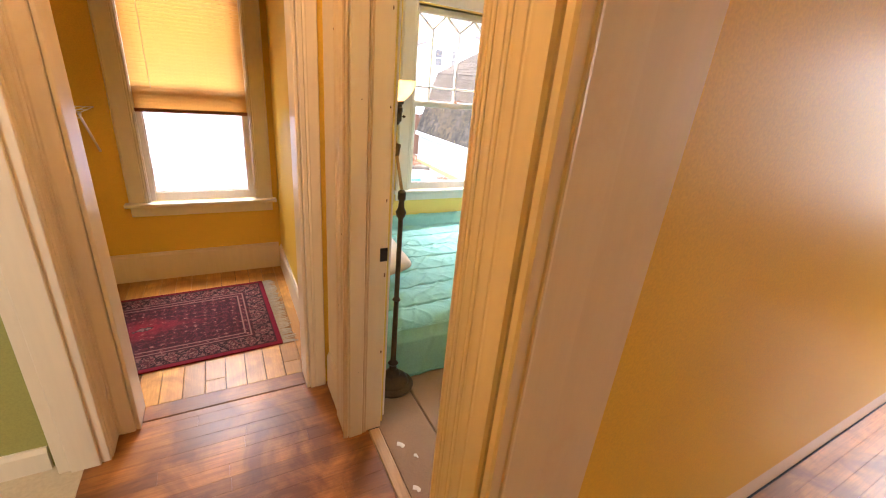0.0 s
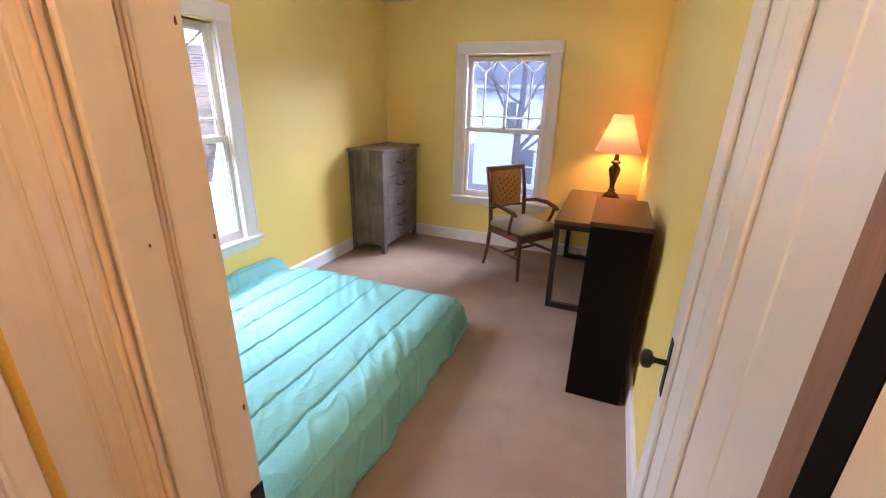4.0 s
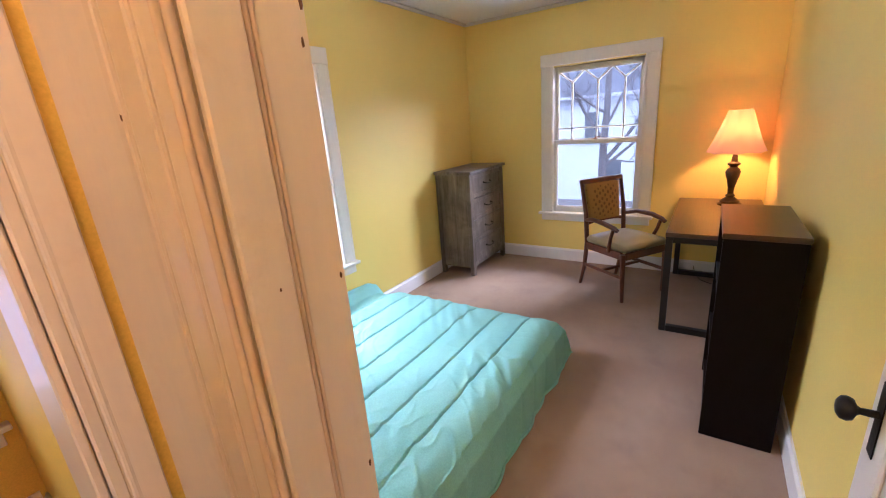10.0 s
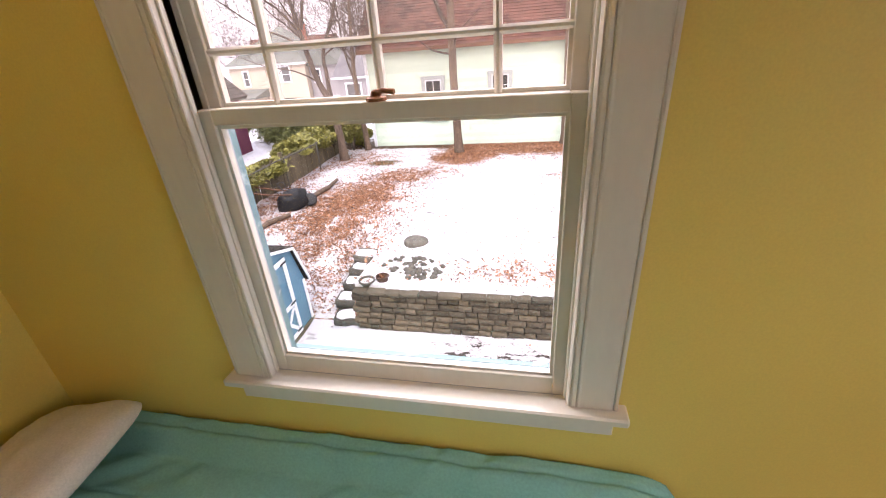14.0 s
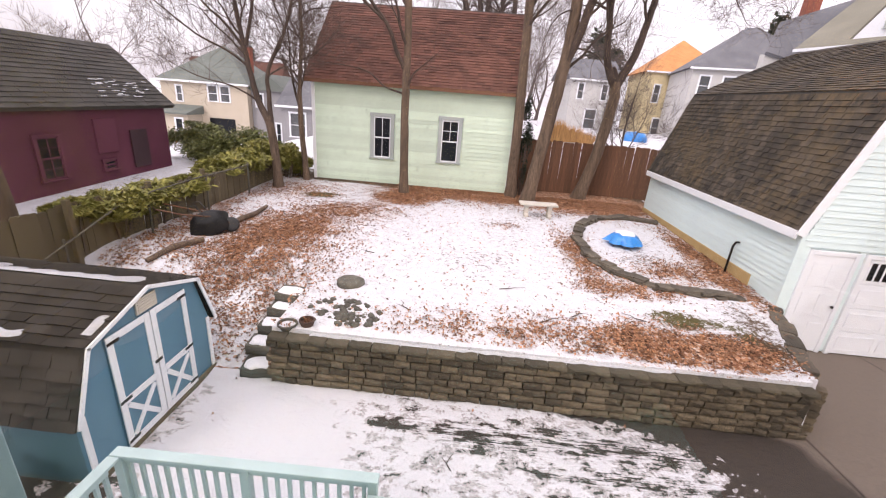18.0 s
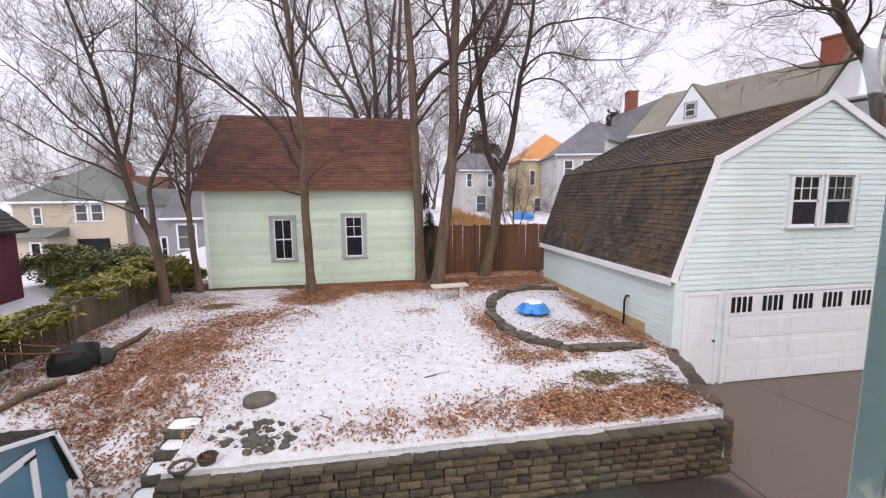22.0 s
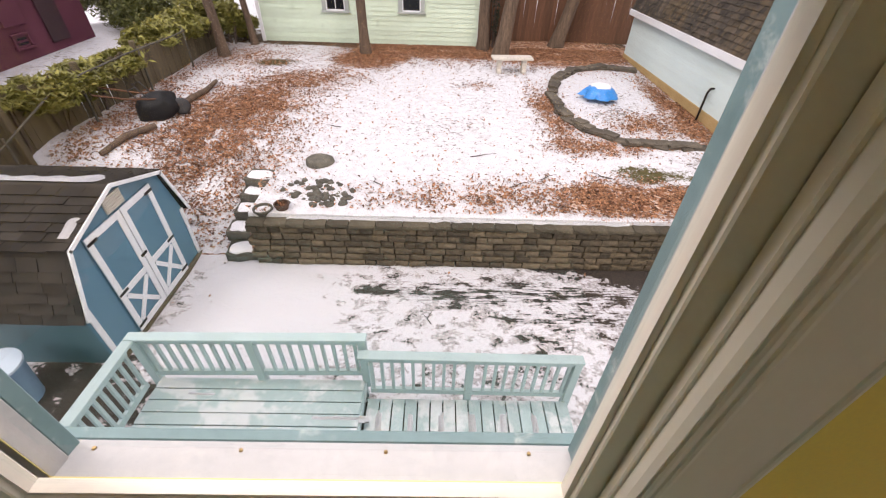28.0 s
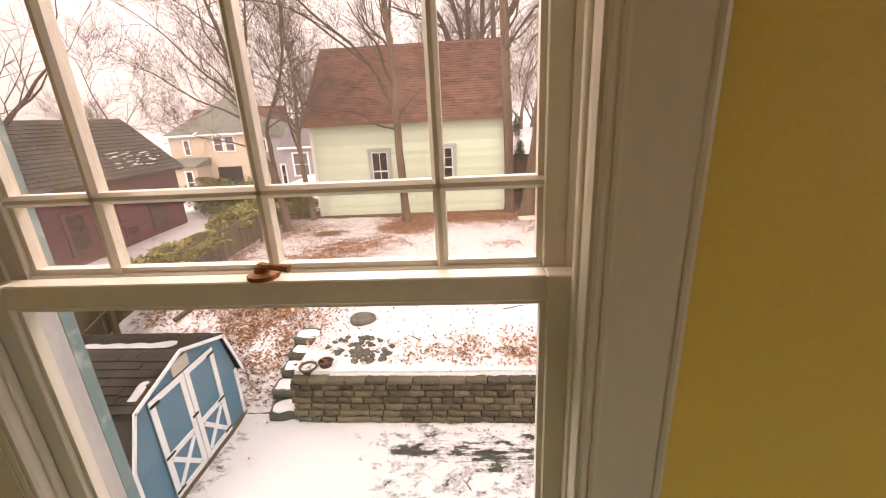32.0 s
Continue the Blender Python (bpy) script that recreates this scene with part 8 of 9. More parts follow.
# ---- houses round about ----
def far_house(name, label, x, y, z, rz, w, d, h, roof_h, wall_mat, roof_mat, wins, hip=False, chimney=None, trim="white_ext"):
    """A plain house block: front towards -y, windows (x0, x1, z0, z1), gabled along x or hipped."""
    o = thing(name, x, y, z, rz, label, "house")
    part("wall", box_bm(-w / 2, w / 2, 0, d, 0, h), M[wall_mat], o)
    e = 0.35
    bm = bmesh.new()
    k = min(w, d) / 2 if hip else 0
    a = [bm.verts.new(p) for p in ((-w / 2 - e, -e, h), (w / 2 + e, -e, h), (w / 2 + e, d + e, h), (-w / 2 - e, d + e, h))]
    r = [bm.verts.new(p) for p in ((-w / 2 - e * (not hip) + k, d / 2, h + roof_h), (w / 2 + e * (not hip) - k + 0.01, d / 2, h + roof_h))]
    bm.faces.new((a[0], a[1], r[1], r[0]))
    bm.faces.new((a[2], a[3], r[0], r[1]))
    bm.faces.new((a[1], a[2], r[1]))
    bm.faces.new((a[3], a[0], r[0]))
    bm.faces.new((a[3], a[2], a[1], a[0]))
    bmesh.ops.recalc_face_normals(bm, faces=bm.faces[:])
    roof = part("roof", bm, M[roof_mat], o)
    part("eave_trim", box_bm(-w / 2 - e, w / 2 + e, -e - 0.03, -e, h - 0.12, h + 0.04), M[trim], o)
    for x0, x1, z0, z1 in wins:
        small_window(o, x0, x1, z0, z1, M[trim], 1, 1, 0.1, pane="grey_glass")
    if chimney:
        cx, cy, cw, ch = chimney
        part("chimney", box_bm(cx - cw / 2, cx + cw / 2, cy - cw / 2, cy + cw / 2, h, h + ch, 0.03), M["brick"], roof, "red brick chimney")
        part("chimney_cap", box_bm(cx - cw / 2 - 0.06, cx + cw / 2 + 0.06, cy - cw / 2 - 0.06, cy + cw / 2 + 0.06, h + ch, h + ch + 0.12), M["brick"], roof)
    return o


purple = thing("plum_barn", -9.0, 18.0, -2.15, 90, "old plum-painted barn with dark patched shingles", "barn")
part("wall", box_bm(-13.0, 0.0, 0, 3.7, -0.3, 2.45), M["plum"], purple)
lap_boards(purple, -13.0, 0.0, 0.0, 2.45, M["plum"], 0.13, None, [], True)
slab(purple, "roof", [(-13.2, -0.25, 2.30), (0.25, -0.25, 2.30), (0.25, 1.85, 4.17), (-13.2, 1.85, 4.17)], 0.12, M["old_roof"])
slab(purple, "roof", [(0.25, 3.95, 2.30), (-13.2, 3.95, 2.30), (-13.2, 1.85, 4.17), (0.25, 1.85, 4.17)], 0.12, M["old_roof"])
up = Vector((0, 2.1, 1.87))
shingle_slope(purple, (-8.5, -0.25, 2.31), (1, 0, 0), up.normalized(), 8.75, up.length, M["old_roof"], M["old_roof"], 0.17, 0.3, 0, 21)
part("gable", extrude_profile([(0.0, 2.45), (1.85, 4.05), (3.7, 2.45)], 0.04, "x"), M["plum"], purple, at=pose(-0.04, 0, 0))
small_window(purple, -4.9, -4.15, 0.45, 1.55, M["plum"], 2, 2, 0.08, -0.04, M["plum"])
small_window(purple, -3.0, -2.45, 0.45, 0.72, M["plum"], 1, 1, 0.06, -0.04, M["plum"])
part("barn_door", box_bm(-1.75, -1.05, -0.07, 0.0, 0.35, 1.55, 0.01), surface("dark_plum", (0.03, 0.012, 0.018), (0.05, 0.02, 0.03), 2), purple)
part("barn_hatch", box_bm(-3.05, -2.3, -0.08, 0.0, 0.95, 1.95, 0.01), M["plum"], purple)
for k in range(34):
    part("snow_lump", rock_mesh("snow_lump", random.uniform(0.05, 0.20), 0.016, 0.012, 80 + k, M["snow"]), None, purple, at=pose(-1.2 + random.uniform(-1.2, 1.1), 0.0 + random.uniform(0, 0.6), 0, 0) @ Matrix.Translation((0, 0, 0)))
for ob in [c for c in purple.children if c.name.startswith("snow_lump")]:
    yy = ob.location.y
    ob.location.z = 2.31 + (yy + 0.25) * 1.87 / 2.1 + 0.025
    ob.rotation_euler = (radians(42), 0, 0)

tan = far_house("beige_house", "beige two-storey house with a hipped grey roof and porch", -21.6, 40.0, -4.3, 0, 7.8, 7.5, 5.25, 3.2, "beige", "grey_roof",
                [(-2.6, -1.9, 3.5, 4.8), (0.3, 1.3, 3.7, 5.0), (1.4, 2.4, 3.7, 5.0)], True, (2.6, 3.4, 0.45, 3.1))
part("porch", box_bm(-4.2, -0.4, -2.0, -0.01, 0, 2.55), M["beige"], tan)
part("porch_roof", extrude_profile([(-2.4, 2.55), (-2.4, 2.68), (0.0, 3.25), (0.0, 2.55)], 4.2, "x"), M["grey_roof"], tan, at=pose(-4.4, 0, 0))
small_window(tan, -3.7, -2.6, 0.9, 2.0, M["white_ext"], 1, 1, 0.1, -2.02)
small_window(tan, -1.6, -0.8, 0.3, 2.2, M["white_ext"], 1, 1, 0.1, -2.02)
part("wing", box_bm(3.95, 7.2, 0.6, 6, 0, 4.9), M["greyhouse"], tan)
part("wing_roof", extrude_profile([(3.7, 4.9), (5.5, 6.3), (7.4, 4.9)], 6, "y"), M["grey_roof"], tan, at=pose(0, 0.3, 0))
small_window(tan, 4.3, 5.1, 3.5, 4.6, M["white_ext"], 1, 1, 0.1, 0.58)
small_window(tan, 6.0, 6.6, 0.3, 2.2, M["white_ext"], 1, 1, 0.1, 0.58)
# flat near-black panel on the wall stands in for a shaded porch recess
part("porch_recess", box_bm(0.3, 2.6, -0.06, 0.02, 0.1, 2.3), M["dark_glass"], tan)

far_house("grey_cottage", "low grey house with a dark roof behind the trees", -10.6, 36, -4.2, 0, 4.6, 6, 3.9, 2.2, "greyhouse", "slate_roof", [(-1.7, -0.3, 1.6, 3.4), (0.2, 1.6, 1.6, 3.4)])
vic = far_house("grey_victorian_house", "large pale house with steep olive roofs and a brick chimney", 22.7, 24.43, -3.2, -69, 12.75, 7.4, 8.4, 3.3, "white_ext", "olive_roof",
                [(-5.6, -4.6, 5.4, 7.2), (-2.2, -1.2, 5.4, 7.2), (1.2, 2.2, 5.4, 7.2)], False, (3.07, 3.7, 1.15, 4.2))
part("dormer", extrude_profile([(-4.35, 8.6), (-2.65, 11.0), (-0.95, 8.6)], 2.9, "y"), M["white_ext"], vic, "white gabled dormer", at=pose(0, 0.1, 0))
small_window(vic, -3.05, -2.25, 9.15, 9.95, M["grey_trim"], 1, 1, 0.1, 0.08, pane="grey_glass")
slab(vic, "dormer_roof", [(-4.5, 0.14, 8.5), (-4.5, 3.6, 8.5), (-2.65, 3.6, 11.1), (-2.65, 0.14, 11.1)], 0.08, M["olive_roof"])
slab(vic, "dormer_roof", [(-0.8, 3.6, 8.5), (-0.8, 0.14, 8.5), (-2.65, 0.14, 11.1), (-2.65, 3.6, 11.1)], 0.08, M["olive_roof"])
part("gable_front", extrude_profile([(4.07, 8.6), (5.2, 10.64), (6.35, 8.6)], 3.0, "y"), M["white_ext"], vic, at=pose(0, -1.0, 0))
slab(vic, "gable_roof", [(3.9, -1.2, 8.4), (3.9, 3.4, 8.4), (5.2, 3.4, 10.8), (5.2, -1.2, 10.8)], 0.15, M["olive_roof"])
slab(vic, "gable_roof", [(6.5, 3.4, 8.4), (6.5, -1.2, 8.4), (5.2, -1.2, 10.8), (5.2, 3.4, 10.8)], 0.15, M["olive_roof"])
# steep slate roof between the two houses, with a white raking edge
wing = thing("slate_gable_wing", 0, 0, 0, 0, "steep slate-roofed gable with white raking trim beside the chimney", "house")
slab(wing, "roof", [(18.0, 29.7, 4.9), (21.3, 31.6, 4.7), (24.4, 32.9, 8.6), (21.4, 34.9, 7.4)], 0.2, M["slate_roof"])
slab(wing, "wall", [(18.2, 30.0, -3.0), (21.5, 31.9, -3.0), (21.5, 31.9, 4.7), (18.2, 30.0, 4.8)], 0.3, M["pale_siding"])
bm = bmesh.new()
tube(bm, [(21.35, 31.5, 4.65), (24.4, 32.8, 8.6)], 0.12, 6)
part("raking_trim", bm, M["white_ext"], wing)
far_house("slate_roofed_house", "pale house with a slate hipped roof and red chimney", 25.4, 42.0, -3.0, -12, 10.0, 9, 8.2, 3.9, "pale_siding", "slate_roof",
          [(-4.4, -3.4, 6.0, 7.6), (-2.6, -1.6, 6.0, 7.6), (1.4, 2.4, 6.0, 7.6)], True, (3.3, 3.2, 1.0, 6.6))
far_house("yellow_house", "yellow house with an orange tiled roof", 24.3, 52.0, -3.2, -5, 8.0, 8, 8.7, 3.7, "cream", "orange_roof", [(-3.2, -2.4, 5.6, 7.4), (-1.6, -0.8, 5.6, 7.4), (-2.6, -1.6, 2.0, 4.0)], True)
far_house("white_house", "white house with a bay window and slate gable", 15.0, 52.0, -3.4, 4, 5.4, 8, 7.6, 2.4, "pale_siding", "slate_roof", [(-2.0, -1.2, 5.6, 7.2), (0.6, 1.4, 5.6, 7.2), (-0.8, 0.6, 2.6, 4.6)], False, None)
far_house("brown_house", "dark brown roofed house in the distance", -30, 58, -4.5, 5, 12, 8, 4, 4.5, "greyhouse", "red_roof", [(-3, -2, 1.5, 3), (1, 2, 1.5, 3)])
# seen through the other windows: across the side street
far_house("street_house", "pale house across the street seen through the window", 24.0, 3.0, -3.4, -90, 11, 8, 5.8, 3.6, "white_ext", "slate_roof", [(-4, -3, 3.4, 5), (-1, 0, 3.4, 5), (2, 3, 3.4, 5), (-3, -1.8, 0.5, 2.5)], False)
tarp2 = lathe([(0.9, 0), (0.85, 0.35), (0.6, 0.62), (0.05, 0.7)], 16)
tagged(new("tarp_heap", mesh_of("tarp_heap", tarp2, M["tarp"], 50)), "blue tarp over a heap behind the fence", "tarp").matrix_world = pose(14.3, 36, ground_z(14.3, 36))

# ---- trees ----
def grow(rnd, bm_wood, bm_twig, p, d, r, ln, depth, bend=0.18, up=0.10, kids=3, spread=0.75, twig_r=0.011):
    """A limb and, from it, thinner ones, down to twigs."""
    n = 6 if depth > 1 else 4
    pts, radii = [p.copy()], [r]
    q, v = p.copy(), d.normalized()
    for i in range(n):
        v = (v + Vector((rnd.gauss(0, bend), rnd.gauss(0, bend), rnd.gauss(0, bend) + up)) * 0.6).normalized()
        q = q + v * ln / n
        pts.append(q.copy())
        radii.append(max(0.003, r * (1 - 0.66 * (i + 1) / n)))
    tube(bm_wood if depth > 1 else bm_twig, pts, radii, 8 if depth > 3 else 5 if depth > 1 else 3)
    if depth == 0:
        return
    count = kids + (1 if depth > 2 else 1 + rnd.randrange(3))
    for k in range(count):
        f = rnd.uniform(0.25, 1.0) if k else 1.0
        i = min(n, max(1, int(f * n)))
        base = pts[i]
        axis = (pts[i] - pts[i - 1]).normalized()
        side = axis.orthogonal().normalized()
        side.rotate(Matrix.Rotation(rnd.uniform(0, 6.28), 3, axis))
        nd = (axis * (1 - spread * 0.45) + side * spread * rnd.uniform(0.55, 1.1) + Vector((0, 0, 0.15))).normalized()
        grow(rnd, bm_wood, bm_twig, base, nd, max(twig_r * 0.5, radii[i] * (0.8 if k == 0 else rnd.uniform(0.45, 0.7))), ln * rnd.uniform(0.55, 0.82), depth - 1, bend, up, kids, spread, twig_r)


def rounded(points, steps=5):
    """A smooth line through the points."""
    pts = [Vector(p) for p in points]
    pts = [pts[0] * 2 - pts[1]] + pts + [pts[-1] * 2 - pts[-2]]
    out = []
    for p, q, r, w in zip(pts, pts[1:], pts[2:], pts[3:]):
        for i in range(steps):
            f = i / steps
            out.append(0.5 * (2 * q + (r - p) * f + (2 * p - 5 * q + 4 * r - w) * f * f + (3 * q - p - 3 * r + w) * f ** 3))
    return out + [pts[-2]]


def tree(label, x, y, stems, seed, bark="bark", limb_bark="bark_dark", twig="twig", name="bare_tree", category="tree", group=""):
    """Stems: (foot radius, tip radius, points as (x, depth offset, z) in the world, number of side limbs, their length, their depth); the first stem is the trunk."""
    rnd = random.Random(seed)
    gz = ground_z(x, y)
    o = thing(name, x, y, gz, 0, label, category, group)
    trunk, bw, bt = bmesh.new(), bmesh.new(), bmesh.new()
    for k, (r0, r1, pts, count, ln, depth) in enumerate(stems):
        line = rounded([(px - x, py, pz - gz) for px, py, pz in pts])
        n = len(line) - 1
        line = [p + Vector((0.025 * noise.noise(Vector((seed + k, i * 0.7, 0))), 0.03 * noise.noise(Vector((seed + k, i * 0.7, 5))), 0)) for i, p in enumerate(line)]
        flare = [0.45 * math.exp(-max(0.0, p.z) / 0.2) if k == 0 else 0.0 for p in line]
        radii = [(r0 + (r1 - r0) * (i / n) ** 0.8) * (1 + flare[i] + 0.06 * noise.noise(Vector((i * 0.9, seed, k)))) for i in range(n + 1)]
        tube(trunk if k == 0 else bw, line, radii, 12 if r0 > 0.09 else 7)
        for c in range(count):
            f = 0.35 + 0.65 * (c + rnd.random()) / count
            i = max(1, min(n, int(f * n)))
            axis = (line[i] - line[i - 1]).normalized()
            side = axis.orthogonal().normalized()
            side.rotate(Matrix.Rotation(rnd.uniform(0, 6.28), 3, axis))
            d = axis * 0.5 + side * rnd.uniform(0.6, 1.0) + Vector((0, 0, 0.12))
            grow(rnd, bw, bt, line[i], d, min(radii[i] * 0.5, 0.02 + 0.012 * depth), ln * rnd.uniform(0.65, 1.2), depth, 0.27, 0.09, 3, 0.78, 0.009)
        grow(rnd, bw, bt, line[-1], line[-1] - line[-2], r1, ln, depth, 0.25, 0.09, 3, 0.78, 0.009)
    part("trunk", trunk, M[bark], o, smooth=70)
    part("limbs", bw, M[limb_bark], o, smooth=70)
    part("crown", bt, M[twig], o, "fine leafless twigs")
    return o


tree("tall bare tree with a straight trunk in front of the barn", -0.07, 17.3, [
    (0.155, 0.07, [(-0.07, 0, -2.3), (-0.14, 0, -0.02), (-0.15, 0, 1.86), (-0.15, 0, 3.4), (-0.24, 0, 4.72), (-0.37, 0, 6.42), (-0.5, 0.1, 8.2), (-0.4, 0.2, 11.0)], 9, 2.2, 3),
    (0.075, 0.022, [(-0.17, 0, 1.84), (-0.46, -0.15, 2.38), (-0.69, -0.3, 3.0), (-1.34, -0.4, 3.79), (-2.15, -0.5, 4.46), (-2.93, -0.5, 5.21), (-3.69, -0.4, 5.93), (-4.57, -0.3, 6.87)], 9, 1.7, 3),
    (0.042, 0.012, [(-0.86, -0.35, 3.2), (-1.63, -0.6, 3.83), (-2.58, -0.7, 4.58), (-3.53, -0.8, 4.98), (-4.81, -0.9, 5.13), (-5.62, -0.9, 5.0)], 8, 1.3, 2),
    (0.06, 0.02, [(-0.23, 0, 4.9), (-0.58, 0.1, 5.91), (-0.86, 0.2, 6.91), (-1.1, 0.2, 9.0)], 6, 1.8, 3),
    (0.05, 0.02, [(-0.16, 0, 4.3), (0.05, -0.2, 5.4), (0.25, -0.3, 6.6), (0.7, -0.3, 8.4)], 6, 1.8, 3),
    (0.036, 0.010, [(-0.17, 0, 1.15), (-0.8, -0.25, 1.34), (-1.3, -0.3, 1.72), (-2.0, -0.4, 1.86), (-2.7, -0.4, 1.9)], 3, 0.6, 1),
    (0.036, 0.010, [(-0.12, 0, 1.3), (0.1, -0.2, 1.75), (0.4, -0.25, 2.02), (0.85, -0.3, 2.4)], 3, 0.6, 1)], 3)
tree("bare tree at the barn's corner with ivy-dark bark", 3.72, 18.2, [
    (0.19, 0.10, [(3.72, 0, -2.3), (3.66, 0, 0.84), (3.57, 0, 3.43), (3.49, 0, 5.72), (3.39, 0, 7.54), (3.2, 0.2, 11.0)], 8, 2.2, 3),
    (0.11, 0.07, [(3.64, 0, 4.5), (4.1, -0.1, 5.15), (4.5, -0.1, 5.54), (5.08, -0.1, 6.0), (5.75, -0.1, 6.86), (6.5, 0, 8.0)], 6, 2.4, 3)], 5)
tree("tall leaning bare tree behind the bench", 4.21, 17.5, [
    (0.23, 0.13, [(4.21, 0, -2.3), (4.48, 0, -0.16), (4.73, 0, 1.8), (4.86, 0, 3.32), (4.87, 0, 5.51), (4.95, 0, 7.3), (5.05, 0.2, 10.5)], 6, 2.6, 3),
    (0.15, 0.08, [(4.78, 0, 2.4), (5.05, -0.15, 3.13), (5.29, -0.3, 4.25), (5.77, -0.4, 5.34), (6.35, -0.4, 6.42), (6.8, -0.4, 7.6)], 7, 2.4, 3),
    (0.08, 0.04, [(4.86, 0, 4.8), (4.72, -0.1, 5.9), (4.55, -0.1, 7.26), (4.2, 0, 9.0)], 4, 2.0, 3),
    (0.11, 0.05, [(4.87, 0, 5.6), (5.2, -0.1, 6.2), (5.48, -0.2, 6.5), (6.05, -0.3, 7.3), (6.9, -0.3, 8.6)], 5, 2.2, 3),
    (0.03, 0.01, [(4.84, 0, 3.9), (4.4, -0.4, 3.7), (4.1, -0.5, 3.3), (3.9, -0.6, 2.6)], 4, 0.9, 2),
    (0.03, 0.01, [(5.0, 0, 2.9), (5.6, -0.3, 2.7), (6.0, -0.4, 2.3)], 4, 0.9, 2)], 8)
tree("forked bare tree leaning over the picket fence", 6.29, 18.9, [
    (0.23, 0.17, [(6.29, 0, -2.3), (6.73, 0, -0.34), (6.93, 0, 1.41), (6.9, 0, 2.1)], 0, 0.5, 0),
    (0.15, 0.05, [(6.9, 0, 1.9), (6.48, 0, 2.69), (6.3, 0, 3.94), (6.14, 0, 5.36), (5.96, 0, 6.93), (5.9, 0, 9.5)], 7, 2.0, 3),
    (0.16, 0.06, [(6.9, 0, 1.9), (7.32, 0, 2.9), (7.52, 0, 3.94), (7.75, 0, 5.57), (8.11, 0, 7.16), (8.3, 0, 9.6)], 5, 2.0, 3),
    (0.055, 0.015, [(7.75, 0, 5.7), (8.2, -0.2, 6.2), (8.86, -0.4, 6.4), (10.16, -0.5, 6.17), (11.6, -0.6, 6.2)], 10, 1.5, 3),
    (0.05, 0.012, [(7.68, 0, 5.2), (8.4, -0.2, 5.5), (9.33, -0.4, 5.27), (10.24, -0.4, 4.27)], 9, 1.2, 3),
    (0.06, 0.015, [(8.0, 0, 6.9), (8.6, -0.2, 7.4), (9.24, -0.4, 7.5), (10.73, -0.5, 7.7), (12.2, -0.5, 7.4)], 10, 1.6, 3),
    (0.035, 0.012, [(6.3, 0, 3.6), (5.7, -0.3, 3.2), (5.3, -0.4, 3.3)], 5, 0.9, 2)], 12)
tree("multi-stemmed bare tree beside the hedge", -4.24, 16.6, [
    (0.15, 0.12, [(-4.24, 0, -2.3), (-4.34, 0, -0.56), (-4.49, 0, 0.15)], 0, 0.4, 0),
    (0.115, 0.03, [(-4.45, 0, 0.0), (-4.76, 0, 0.69), (-4.99, 0, 1.72), (-5.18, 0, 2.9), (-5.39, 0, 4.36), (-5.8, 0, 5.76), (-6.2, 0, 7.2)], 10, 1.8, 3),
    (0.09, 0.03, [(-4.36, 0, -0.3), (-4.43, 0.1, 0.68), (-4.45, 0.2, 1.54), (-3.92, 0.2, 2.55), (-3.58, 0.2, 3.55), (-3.4, 0.2, 5.0)], 9, 1.7, 3),
    (0.06, 0.02, [(-5.0, 0, 2.2), (-4.75, 0, 3.1), (-4.6, 0, 3.88), (-4.42, 0, 4.84), (-4.3, 0, 6.2)], 8, 1.6, 3),
    (0.05, 0.012, [(-5.05, 0, 2.1), (-5.5, -0.2, 2.75), (-6.0, -0.4, 3.24), (-6.86, -0.4, 4.25), (-7.78, -0.4, 5.0)], 9, 1.3, 2),
    (0.045, 0.01, [(-4.95, 0, 1.6), (-5.5, -0.2, 2.0), (-6.34, -0.4, 2.4), (-7.45, -0.4, 3.17), (-8.29, -0.4, 3.56)], 9, 1.2, 2),
    (0.035, 0.008, [(-4.7, 0, 0.6), (-5.4, -0.3, 1.0), (-6.48, -0.4, 1.24), (-7.79, -0.4, 1.83)], 7, 1.0, 2)], 17, "bark_pale")
tree("slender bare tree beside the hedge", -3.81, 18.0, [
    (0.11, 0.04, [(-3.81, 0, -2.3), (-3.96, 0, 0.02), (-3.93, 0, 1.38), (-3.8, 0, 2.9), (-3.9, 0, 4.6)], 8, 1.6, 3),
    (0.05, 0.02, [(-3.95, 0, 0.3), (-4.3, 0.2, 1.5), (-4.4, 0.3, 3.2)], 6, 1.5, 3)], 19)
tree("old thick tree standing close behind the shed", -5.75, 9.3, [
    (0.42, 0.2, [(-5.75, 0, -2.8), (-5.85, 0, -0.5), (-6.0, 0, 2.5), (-6.4, 0.2, 7.0)], 3, 3.0, 3),
    (0.12, 0.04, [(-6.0, 0, 3.0), (-7.2, -0.4, 4.6), (-8.0, -0.6, 6.4)], 5, 2.2, 3)], 23)
tree("big bare tree rising beyond the garage", 18.2, 14.0, [
    (0.22, 0.09, [(18.2, 0, -3.3), (17.9, 0, 2.0), (17.18, 0, 4.73), (16.41, 0, 5.59), (15.82, 0, 6.36), (15.2, 0, 7.5), (14.9, 0, 9.5)], 6, 2.4, 3),
    (0.07, 0.015, [(16.2, 0, 5.9), (15.44, -0.2, 6.3), (14.3, -0.3, 6.28), (13.37, -0.4, 6.39), (12.5, -0.4, 6.2)], 9, 1.5, 3),
    (0.09, 0.03, [(17.3, 0, 4.6), (17.6, 0, 6.4), (18.4, 0, 8.2)], 5, 2.2, 3)], 29)
